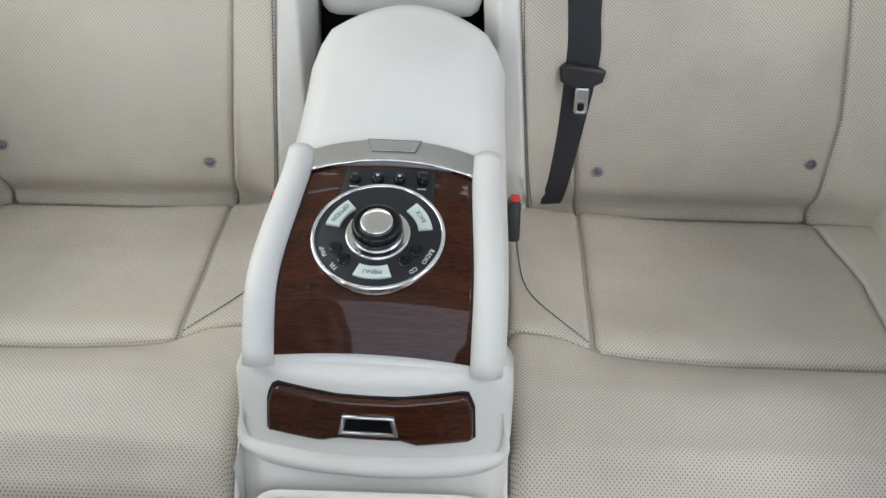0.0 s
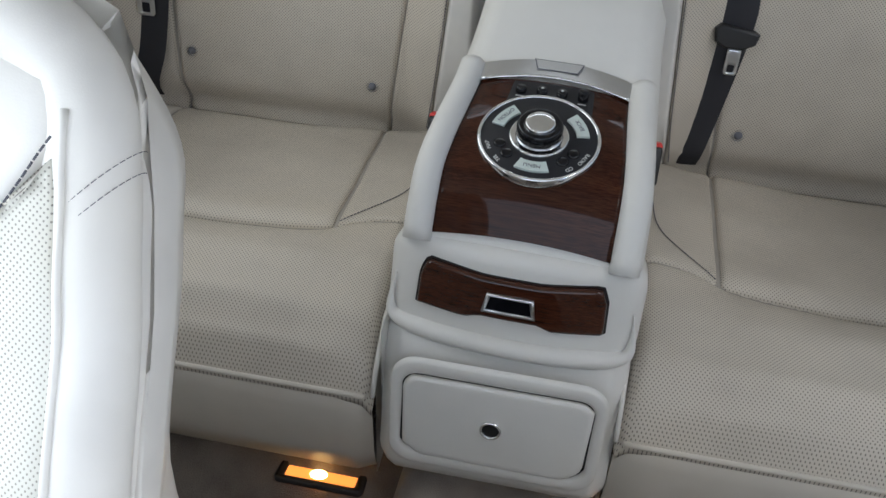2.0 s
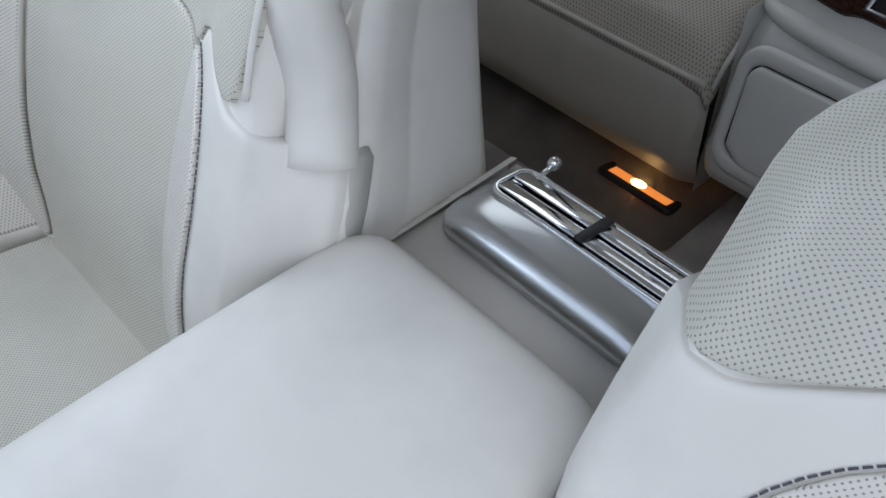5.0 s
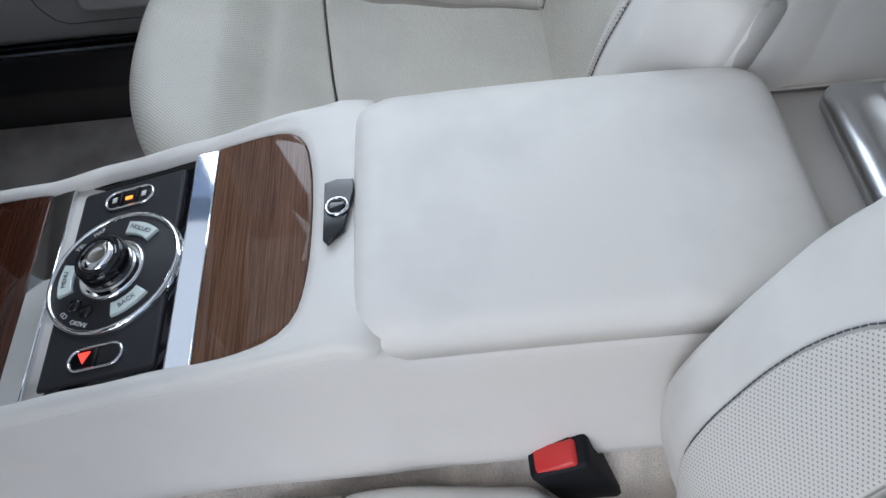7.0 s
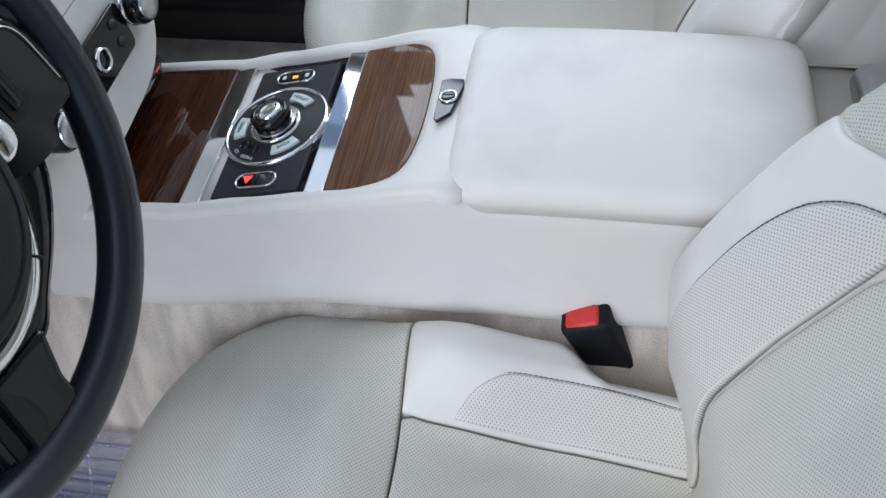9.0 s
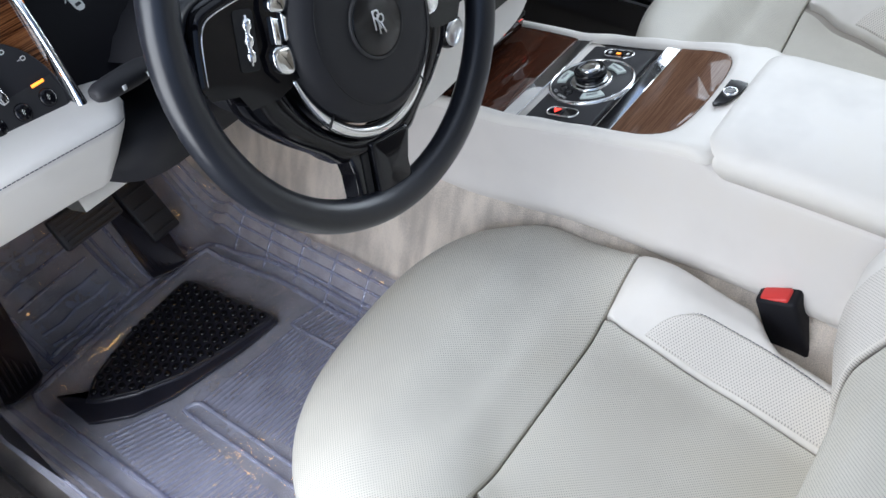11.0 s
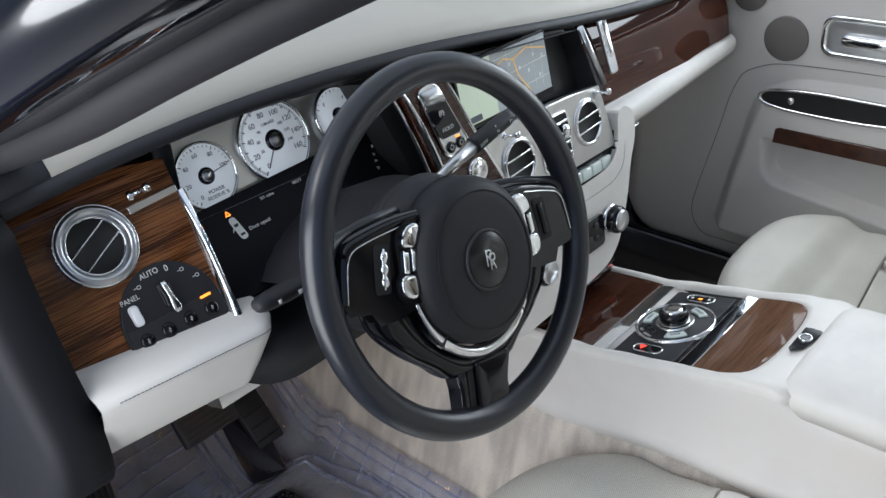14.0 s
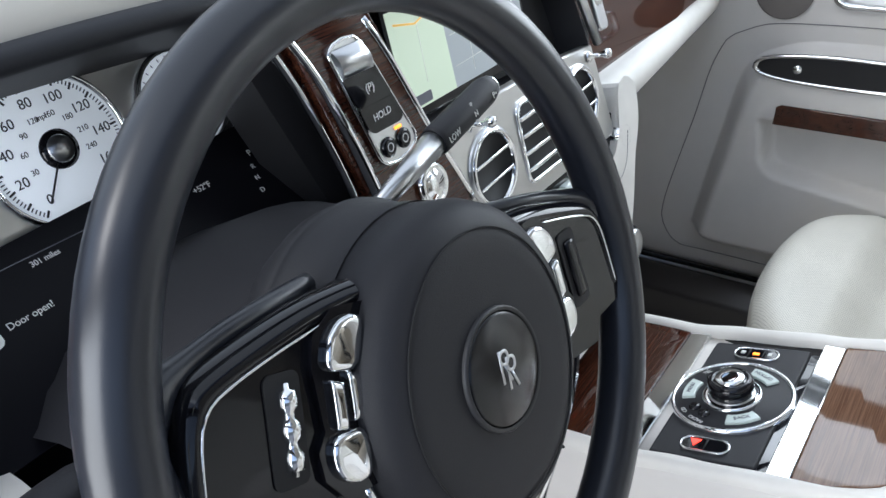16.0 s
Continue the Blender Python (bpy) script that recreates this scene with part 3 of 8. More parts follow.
def cushion_h(u, v, profile=DRIVER_PROFILE, front=DRIVER_FRONT, edge=0.210, fall=0.080):
    z = table(profile, v)
    f = sst(-0.085, -0.01, v)
    b = 0.068 * sst(0.118 - 0.09 * f, 0.195 + 0.065 * f, abs(u)) * (1 - sst(-0.12, 0.075, v))
    inn = 0.034 * (1 - sst(-0.245, -0.195, v))
    side = fall * sst(edge - inn, edge + 0.055 - inn, abs(u))
    nose = front[4] * (1 - math.sqrt(max(1 - min(front_ratio(u, v, front), 1.0) ** front[5], 0.0)))
    k = sst(-0.07, 0.03, v)
    return z + b - side * (1 - k) - nose * k


BOLSTER = [(-0.02, 0.0), (0.0, 0.006), (0.05, 0.026), (0.10, 0.046), (0.20, 0.061), (0.25, 0.062), (0.30, 0.061), (0.36, 0.062), (0.40, 0.060), (0.45, 0.052), (0.50, 0.040), (0.60, 0.012), (0.66, 0.0), (0.74, -0.02)]
SPINE = [(0.0, 0.0), (0.10, 0.012), (0.25, 0.022), (0.40, 0.016), (0.55, 0.002), (0.68, -0.006), (0.74, -0.025)]


def backrest_d(u, w):
    k = sst(0.090, 0.215, abs(u))
    b = sst(0.30, 0.42, w)
    return table(SPINE, w) * (1 - k) + table(BOLSTER, w) * k - 0.055 * sst(0.236 - 0.023 * b, 0.275 - 0.013 * b, abs(u)) - 0.03 * sst(0.70, 0.75, w)


def stitches(path, parent, r=0.0006, gap=0.0048, offset=(0, 0, 0)):
    """A broken line of thread along a seam."""
    P = [Vector(p) + Vector(offset) for p in path]
    length = sum((b - a).length for a, b in zip(P, P[1:]))
    n = max(int(length / gap), 2)
    Q = resample(P, 4 * n)
    return part("stitching", join(*[tube([Q[4 * i], Q[4 * i + 3]], r, 5) for i in range(n)]), M_thread, parent, "dark grey stitched thread")


def front_seat(cx, label, top=0.755, lift=0.0, taper=0.0, squeeze=0.70, narrow=0.0, sit=0.0, driver=True):
    s = thing("front_chair", label, "car seat", (cx, -0.1, 0.0), "front seats")

    def ch(u, v):
        return lift + (cushion_h(u, v) if driver else cushion_h(u, v, PASSENGER_PROFILE, PASSENGER_FRONT, 0.232, 0.060))

    def back_d(u, w):
        return backrest_d(u, w) - sit * (1 - sst(0.0, 0.17, w))

    def dz(k):
        return lambda p: Vector((cx + p.x, p.y, p.z + k + ch(p.x, p.y)))
    if driver:
        seam = [(-0.243, -0.0572), (-0.1375, -0.0572), (0.0, -0.0572), (0.1375, -0.0572), (0.243, -0.0572)]
        front = [(x, max(y, -0.046), 0) for x, y in front_outline(DRIVER_FRONT)]
    else:
        seam = [(-0.247, -0.064), (-0.1375, -0.053), (0.0, -0.036), (0.1375, -0.027), (0.247, -0.040)]
        front = [(x, y, 0) for x, y in front_outline(PASSENGER_FRONT)]
    seam_line = [tuple(q[:2]) for q in smooth([(*q, 0) for q in seam], 24)]

    def seam_v(u):
        return table(seam, u)
    roll = [(a, b + 0.0012) for a, b in seam_line] + [q[:2] for q in front]
    part("front_roll", pad(roll, 0.03, 0.0035, 0.0, n=120, inner=16, deform=dz(-0.03)), M_perf, s, "perforated leather front roll")
    part("seat_cushion", pad([(-0.133, -0.36), (0.133, -0.36)] + [(a, b - 0.0012) for a, b in reversed(seam_line) if abs(a) <= 0.1375], 0.03, 0.003, 0.0, n=90, inner=14, deform=dz(-0.03)), M_perf, s, "perforated leather seat centre")
    for k in (-1, 1):
        out = [(0.1400, seam_v(k * 0.14) - 0.0012), (0.19, seam_v(k * 0.19) - 0.0012), (0.247, seam_v(k * 0.247) - 0.0012), (0.250, -0.12), (0.245, -0.30), (0.235, -0.36), (0.1355, -0.36)]
        out = [(k * a, b) for a, b in out][::k]
        part("bolster", pad(out, 0.03, 0.003, 0.0, n=80, inner=12, deform=dz(-0.03)), M_leather, s)
        edge = smooth([(0.142, -0.106, 0), (0.160, -0.121, 0), (0.174, -0.145, 0), (0.178, -0.165, 0), (0.178, -0.22, 0), (0.176, -0.29, 0), (0.172, -0.35, 0)], 26)
        inn = [tuple(q[:2]) for q in edge] + [(0.139, -0.35), (0.140, -0.2)]
        inn = [(k * a, b) for a, b in inn][::k]
        part("bolster_panel", pad(inn, 0.006, 0.002, 0.0, n=80, inner=16, deform=dz(-0.0024)), M_perf2, s, "perforated bolster panel")
        stitches([(cx + k * (q.x + 0.002), q.y, ch(q.x, q.y) + 0.0012) for q in edge], s)
    # skirt round the cushion
    rim = [tuple(q[:2]) for q in smooth([(x * 0.992, y * 0.992, 0) for x, y, z in front[::3]] + [(-0.262, -0.2, 0), (-0.25, -0.37, 0), (0.25, -0.37, 0), (0.262, -0.2, 0)], 90, True)]
    rows = []
    for z, k in ((0.035, 0.93), (0.05, 0.97), (0.10, 1.0), (1.0, 1.0)):
        rows.append([(cx + x * k, y * k if y > 0 else y, min(z, max(ch(x, y) - 0.012, 0.08))) for x, y in rim])
    rows.append([(cx + x * 0.90, y * 0.90 - 0.02, max(ch(x, y) - 0.06, 0.06)) for x, y in rim])
    part("seat_skirt", grid(rows, closed_v=True), M_leather, s)
    for k in (-1, 1):
        part("seat_rail", rbox(0.05, 0.44, 0.05, 0.006, Matrix.Translation((cx + k * 0.17, -0.1, 0.022))), M_black, s, "black steel seat rail")
    core = [(-0.235, -0.35), (0.235, -0.35), (0.235, -0.05), (0.20, 0.05), (0.10, 0.125), (-0.10, 0.125), (-0.20, 0.05), (-0.235, -0.05)]
    # lining below the pads; its grey stands for the shade in the seams
    part("cushion_core", pad(core, 0.03, 0.01, 0.0, n=96, inner=16, deform=lambda p: Vector((cx + p.x, p.y, 0.07 if p.z < 1e-6 else p.z - 0.045 + ch(p.x, p.y)))), M_seam_shade, s, "grey lining under the seams, seam shade in its colour")
    # backrest
    m = frame_of((cx, -0.27, 0.20), (-1, 0, 0), (0, -0.4226, 0.906))

    def hw(w):
        return w if w < 0.42 else 0.42 + (w - 0.42) * (top - 0.42) / 0.335

    def mv_(u, w, d):
        a = abs(u)
        if a > 0.2105:
            a = 0.2105 + (a - 0.2105) * (1 - squeeze * sst(0.24, 0.44, w))
        w = hw(w)
        a *= (1 - taper * sst(0.43, 0.56, w)) * (1 - narrow * sst(0.44, 0.74, w))
        d *= 1 - 2 * taper * sst(0.36, 0.50, w) if d < 0 else 1
        return m @ Vector((math.copysign(a, u), w, d))

    def dd(k):
        return lambda p: mv_(p.x, p.y, p.z + k + back_d(p.x, p.y))
    wk = 1.0 if driver else 0.86

    def lowered(pts):
        return [(p[0], p[1] * (1 - (1 - wk) * (1 - sst(0.40, 0.55, p[1]))), *p[2:]) for p in pts]
    core = [(-0.215, 0.0), (0.215, 0.0), (0.240, 0.10), (0.240, 0.60), (0.20, 0.715), (-0.20, 0.715), (-0.240, 0.60), (-0.240, 0.10)]
    part("back_core", pad(core, 0.03, 0.01, 0.0, n=100, inner=16, deform=dd(-0.036)), M_leather, s)
    low = [(-0.1195, -0.01), (0.1195, -0.01), (0.1208, 0.20), (0.1213, 0.33), (0.116, 0.358), (0.099, 0.380), (0.072, 0.390), (-0.072, 0.390), (-0.099, 0.380), (-0.116, 0.358), (-0.1213, 0.33), (-0.1208, 0.20)]
    part("lower_back_panel", pad(lowered(low), 0.03, 0.003, 0.0, n=110, inner=16, deform=dd(-0.03)), M_perf, s, "perforated leather lower backrest panel")
    scoop = smooth([(-0.206, 0.672, 0), (-0.155, 0.612, 0), (-0.09, 0.598, 0), (0, 0.594, 0), (0.09, 0.598, 0), (0.155, 0.612, 0), (0.206, 0.672, 0)], 40)
    main = [(-0.124, 0.388), (-0.118, 0.368), (-0.100, 0.383), (-0.073, 0.392), (0.073, 0.392), (0.100, 0.383), (0.118, 0.368), (0.124, 0.388), (0.150, 0.396), (0.207, 0.368)] + ([(0.256, 0.362), (0.256, 0.50), (0.215, 0.60)] if taper else [(0.226, 0.42), (0.216, 0.52), (0.210, 0.60)]) + [(q.x, q.y - 0.003) for q in reversed(scoop)] + ([(-0.215, 0.60), (-0.256, 0.50), (-0.256, 0.362)] if taper else [(-0.210, 0.60), (-0.216, 0.52), (-0.226, 0.42)]) + [(-0.207, 0.368), (-0.150, 0.396)]
    part("back_panel", pad(lowered(main), 0.03, 0.003, 0.0, n=140, inner=18, deform=dd(-0.03)), M_perf, s, "perforated leather backrest panel")
    up = [(q.x, q.y + 0.003) for q in scoop] + [(0.208, 0.70), (0.185, 0.728), (0.12, 0.742), (-0.12, 0.742), (-0.185, 0.728), (-0.208, 0.70)]
    part("upper_back_panel", pad(up, 0.03, 0.006, 0.0, n=120, inner=14, deform=dd(-0.03)), M_leather, s, "smooth leather upper backrest panel")
    stitches([mv_(q.x, q.y + 0.006, back_d(q.x, q.y) + 0.001) for q in scoop], s)
    for k in (-1, 1):
        out = [(0.1235, 0.0), (0.245, -0.01), (0.268, 0.08), (0.268, 0.36), (0.232, 0.361), (0.207, 0.363), (0.181, 0.378), (0.150, 0.3945), (0.1255, 0.387)]
        part("back_bolster", pad([(k * a, b) for a, b in lowered(out)][::k], 0.03, 0.003, 0.0, n=110, inner=26, deform=dd(-0.0305)), M_leather, s)
        edge = smooth(lowered([(0.180, 0.01, 0), (0.186, 0.08, 0), (0.190, 0.15, 0), (0.192, 0.20, 0), (0.192, 0.25, 0), (0.188, 0.29, 0), (0.177, 0.325, 0), (0.156, 0.354, 0), (0.125, 0.375, 0)]), 30)
        inn = [(0.1222, 0.01)] + [tuple(q[:2]) for q in edge]
        part("back_bolster_panel", pad([(k * a, b) for a, b in inn][::k], 0.007, 0.002, 0.0, n=100, inner=18, deform=dd(-0.0024)), M_perf2, s, "perforated backrest bolster panel")
        stitches([mv_(k * (q.x + 0.0025), q.y + 0.001, back_d(q.x, q.y) + 0.0016) for q in edge], s, 0.0006)
    # shell behind
    ol = [(0.262, -0.03), (0.270, 0.10), (0.270, 0.36), (0.262, 0.62), (0.248, 0.702), (0.224, 0.734), (0.185, 0.748), (0.10, 0.755), (-0.10, 0.755), (-0.185, 0.748), (-0.224, 0.734), (-0.248, 0.702), (-0.262, 0.62), (-0.262, 0.36), (-0.258, 0.10), (-0.252, -0.03)]
    ol = resample([(*q, 0) for q in ol], 90, True)
    rows = []
    for d, k in ((-0.165, 0.60), (-0.155, 0.66), (-0.138, 0.69), (-0.075, 0.75), (-0.072, 0.755), (-0.069, 0.77), (-0.035, 0.90), (1.0, 0.985), (1.0, 0.95), (1.0, 0.88)):
        row = []
        for q in ol:
            kk = 1 - (1 - k) * (0.15 + 0.85 * sst(0.20, 0.46, q.y))
            row.append(mv_(q.x * kk, 0.36 + (q.y - 0.36) * (0.5 + 0.5 * k), min(d, back_d(q.x, q.y) - 0.008)))
        rows.append(row)
    part("seat_back_shell", grid(rows, closed_v=True, cap=True), M_leather, s)
    if taper == 0:
        # rounded shoulder roll along both sides and over the top, with twin seams
        R = 0.022

        def spine(u, w):
            a = abs(u)
            return mv_(u, w, back_d(min(a, 0.2105), min(w, 0.70)) - R - 0.0005 - 0.02 * (1 - sst(0.34, 0.40, w)))
        half = smooth([(0.262, 0.30, 0), (0.250, 0.36, 0), (0.240, 0.42, 0), (0.228, 0.54, 0), (0.222, 0.62, 0), (0.212, 0.676, 0), (0.190, 0.712, 0), (0.150, 0.728, 0), (0.07, 0.733, 0), (0.0, 0.734, 0)], 60)
        arch = [(q.x, q.y) for q in half] + [(-q.x, q.y) for q in reversed(half[:-1])]
        part("shoulder_roll", tube([spine(u, w) for u, w in arch], R, 28), M_leather, s, "rounded leather shoulder roll")
        for k in (-1, 1):
            part("piping", tube([mv_(k * (0.2105 + 0.020 * (1 - sst(0.34, 0.58, w))), w, back_d(0.2105, w) + 0.0002) for w in lin(0.33, 0.69, 40)], 0.0022, 8), M_leather, s)
            flank = []
            for w in lin(0.30, 0.715, 46):
                f = (1 - narrow * sst(0.44, 0.74, hw(w))) * (1 - 0.22 * sst(0.625, 0.725, w) ** 2)
                d0 = back_d(0.2105, min(w, 0.70)) - R
                flank.append([m @ Vector((k * a * f, hw(w), d)) for a, d in ((0.205, d0 + 0.006), (0.2175, d0 - 0.008), (0.2225, d0 - 0.035), (0.2225, d0 - 0.070), (0.212, d0 - 0.100), (0.18, d0 - 0.115))])
            part("seat_flank", grid(flank), M_leather, s, "smooth leather backrest flank")
            for off in (0.0, 0.010):
                seam = []
                for a in lin(-5, 110, 24):
                    w = 0.640 + off + 0.022 * math.sin(radians(a))
                    c = spine(k * 0.2235, w)
                    out = (spine(k * 0.30, w) - c).normalized()
                    nor = (mv_(k * 0.2235, w, 0.2) - mv_(k * 0.2235, w, 0.1)).normalized()
                    seam.append(c + (out * math.sin(radians(a)) + nor * math.cos(radians(a))) * (R + 0.0002))
                stitches(seam, s, 0.00022, 0.0036)
    return s


front_seat(-0.37, "cream leather driver's seat with perforated centre panels", 0.61, 0.016, 0.32, 0.10, 0.0, 0.060)
front_seat(0.37, "cream leather passenger seat with perforated centre panels", 0.745, 0.026, 0.0, 0.70, 0.10, 0.018, False)


# ---- centre console ----
def rail_z(y):
    return table([(-0.56, 0.400), (-0.40, 0.404), (-0.10, 0.424), (-0.06, 0.418), (0.03, 0.397), (0.106, 0.381), (0.17, 0.366), (0.32, 0.352)], y)


console = thing("centre_console", "cream leather centre console with veneered top between the front seats", "console", (0, -0.1, 0.2))
rows = []
for y in [0.34, 0.28, 0.2, 0.12, 0.05, 0.0, -0.06, -0.1, -0.2, -0.3, -0.4, -0.5, -0.545]:
    zt = rail_z(y) - 0.012
    zb = 0.245 + 0.035 * (1 - sst(0.0, 0.25, y))
    sec = [(-0.122, zb - 0.014), (-0.108, zt - 0.03), (-0.104, zt), (0.104, zt), (0.108, zt - 0.03), (0.122, zb - 0.014)]
    rows.append([(x, y, z) for x, z in sec])
part("console_body", grid(rows, cap=True), M_side, console)
# the leather skin of each flank, one soft sheet from the rail to the carpet
for k in (-1, 1):
    rows = []
    for y in lin(0.34, -0.545, 46):
        u = 1 - sst(-0.120, -0.095, y)
        rt = rail_z(y) * (1 - u) + (0.400 + 0.004 * sst(-0.5, -0.15, y)) * u
        zb = 0.245 + 0.035 * (1 - sst(0.0, 0.25, y))
        ins = 0.002 * u
        rows.append([(k * (x - ins), y, z) for x, z in ((0.106, rt - 0.006), (0.1125, rt - 0.0085), (0.1150, rt - 0.016), (0.1166, rt - 0.032), (0.1190, (rt - 0.032) * 0.62 + zb * 0.38), (0.1240, (rt - 0.032) * 0.28 + zb * 0.72), (0.1300, zb + 0.010), (0.1335, zb + 0.001), (0.1325, zb - 0.010), (0.128, zb - 0.018))])
    part("console_flank", grid(rows), M_side, console, "smooth cream leather flank")
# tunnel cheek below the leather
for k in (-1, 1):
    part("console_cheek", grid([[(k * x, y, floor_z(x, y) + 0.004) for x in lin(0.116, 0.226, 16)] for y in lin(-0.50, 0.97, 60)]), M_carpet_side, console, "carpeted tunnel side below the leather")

# the padded surround of the veneer
inner = smooth([(-0.100, 0.325, 0), (-0.100, 0.20, 0), (-0.100, 0.06, 0), (-0.100, -0.015, 0), (-0.088, -0.046, 0), (-0.055, -0.057, 0), (0, -0.060, 0), (0.055, -0.057, 0), (0.088, -0.046, 0), (0.100, -0.015, 0), (0.100, 0.06, 0), (0.100, 0.20, 0), (0.100, 0.325, 0)], 90)
outer = smooth([(-0.113, 0.325, 0), (-0.113, 0.20, 0), (-0.113, 0.06, 0), (-0.1135, -0.03, 0), (-0.1135, -0.075, 0), (-0.112, -0.106, 0), (-0.06, -0.110, 0), (0, -0.110, 0), (0.06, -0.110, 0), (0.112, -0.106, 0), (0.1135, -0.075, 0), (0.1135, -0.03, 0), (0.113, 0.06, 0), (0.113, 0.20, 0), (0.113, 0.325, 0)], 90)
rows = []
for a, b in zip(inner, outer):
    za, zb = rail_z(a.y), rail_z(b.y)
    rows.append([(a.x, a.y, za - 0.013), (a.x, a.y, za - 0.003), a.lerp(b, 0.12) + Vector((0, 0, za)), a.lerp(b, 0.45) + Vector((0, 0, (za + zb) / 2 + 0.001)),
                 a.lerp(b, 0.8) + Vector((0, 0, zb - 0.001)), (b.x + math.copysign(0.0006, b.x), b.y, zb - 0.007), (b.x + math.copysign(0.0002, b.x), b.y, zb - 0.016)])
part("console_rail", grid(rows), M_leather, console, "padded cream leather surround")


def on_top(outline, dz, h, r=0.0, name="", mat=None, parent=None, label="", n=None):
    """A plate laid on the sloping console top."""
    O = resample([(*p, 0) for p in outline], n, True) if n else [Vector((*p, 0)) for p in outline]
    bm = prism([(p.x, p.y) for p in O], h, None, r)
    for v in bm.verts:
        v.co.z += rail_z(v.co.y) + dz
    return part(name, bm, mat, parent, label)


rear_wood = [(q.x * 0.998, min(q.y + 0.001, 0.036)) for q in inner if q.y < 0.036]
on_top([(-0.0995, 0.022)] + [p for p in rear_wood if p[1] < 0.02] + [(0.0995, 0.022)], -0.0125, 0.0085, 0.001, "veneer_lid", M_woodc, console, "glossy striped veneer lid")
on_top([(-0.0995, 0.172), (0.0995, 0.172), (0.0995, 0.322), (-0.0995, 0.322)], -0.0125, 0.0085, 0.001, "veneer_panel", M_wood, console, "glossy dark veneer panel", n=60)
for y0, y1 in ((0.022, 0.042), (0.150, 0.172)):
    on_top([(-0.0995, y0), (0.0995, y0), (0.0995, y1), (-0.0995, y1)], -0.0150, 0.011, 0.0015, "chrome_strip", M_chrome, console, "polished chrome strip")
on_top(rrect(0.186, 0.092, 0.004, 4, 0, 0.0965), -0.0265, 0.018, 0.003, "switch_block", M_soft, console, "soft black switch block")

on_top([(-0.0995, 0.020), (0.0995, 0.020), (0.0995, 0.175), (-0.0995, 0.175)], -0.0125, 0.0022, 0, "switch_tray", M_gloss, console, "gloss black tray under the switches", n=60)
plane_c = frame_of((0, 0.0975, rail_z(0.0975) - 0.0084), (1, 0, 0), (0, 0.975, -0.215))


def controller(parent, m, r, knob=True, mirror=False):
    """The rotary controller: a black disc in a chrome ring, pearl keys, small black keys, a chrome-capped knob."""
    disc = part("controller_disc", rev([(r, -0.006), (r, 0.002), (r - 0.001, 0.003), (0.0, 0.003)], m, 48), M_soft, parent, "matt black controller disc")
    part("ring", rev([(r + 0.0022, -0.006), (r + 0.0022, 0.003), (r + 0.001, 0.0046), (r - 0.001, 0.0046), (r - 0.002, 0.003), (r - 0.002, -0.002)], m, 48), M_chrome, disc, "thin chrome ring")
    part("inner_ring", rev([(r * 0.50, 0.002), (r * 0.50, 0.0055), (r * 0.47, 0.0065), (r * 0.43, 0.0045), (r * 0.40, 0.0065), (r * 0.37, 0.004), (r * 0.36, 0.002)], m, 40), M_chrome, disc, "stepped chrome ring")
    part("knob", rev([(r * 0.350, 0.003), (r * 0.352, 0.0065), (r * 0.385, 0.0085), (r * 0.388, 0.0180), (r * 0.372, 0.0212), (r * 0.340, 0.0225), (r * 0.262, 0.0225), (r * 0.255, 0.0215), (0.0, 0.0215)], m, 44), M_gloss, disc, "gloss black rotary knob")
    part("knob_cap", rev([(r * 0.252, 0.021), (r * 0.250, 0.0236), (r * 0.232, 0.0246), (r * 0.12, 0.0240), (0.0, 0.0238)], m, 40), M_chrome, disc, "polished chrome knob cap")
    part("knob_collar", rev([(r * 0.352, 0.003), (r * 0.44, 0.0042), (r * 0.355, 0.0068)], m, 40), M_satin, disc, "satin metal collar")
    for a in (30, 150, 270):
        pts = []
        for i in range(7):
            t = radians(a - 20 + 40 * i / 6)
            pts.append((r * 0.84 * math.cos(t), r * 0.84 * math.sin(t)))
        for i in range(7):
            t = radians(a + 20 - 40 * i / 6)
            pts.append((r * 0.62 * math.cos(t), r * 0.62 * math.sin(t)))
        part("key", prism(pts, 0.004, m, 0.001, z0=0.002), M_pearl, disc, "pearly chrome key")
        word = {30: "BACK", 150: "OPTION", 270: "MENU"}[a]
        t = radians(a)
        mt = m @ Matrix.Translation((r * 0.73 * math.cos(t), r * 0.73 * math.sin(t), 0.0062)) @ Matrix.Rotation(radians(a + (-90 if a == 270 else 90)), 4, "Z")
        lettering("lettering", word, r * 0.105, mt, M_button, disc)
    for a, word in ((205, "MAP"), (227, "TEL"), (313, "CD"), (335, "RADIO")):
        t = radians(a)
        part("small_key", rev([(r * 0.105, 0.002), (r * 0.105, 0.0045), (r * 0.07, 0.0055), (0, 0.005)], m @ Matrix.Translation((r * 0.68 * math.cos(t), r * 0.68 * math.sin(t), 0)), 18), M_gloss, disc, "small gloss black key")
        mt = m @ Matrix.Translation((r * 0.875 * math.cos(t), r * 0.875 * math.sin(t), 0.0032)) @ Matrix.Rotation(t - radians(90), 4, "Z")
        lettering("lettering", word, r * 0.098, mt, M_print, disc)
    return disc


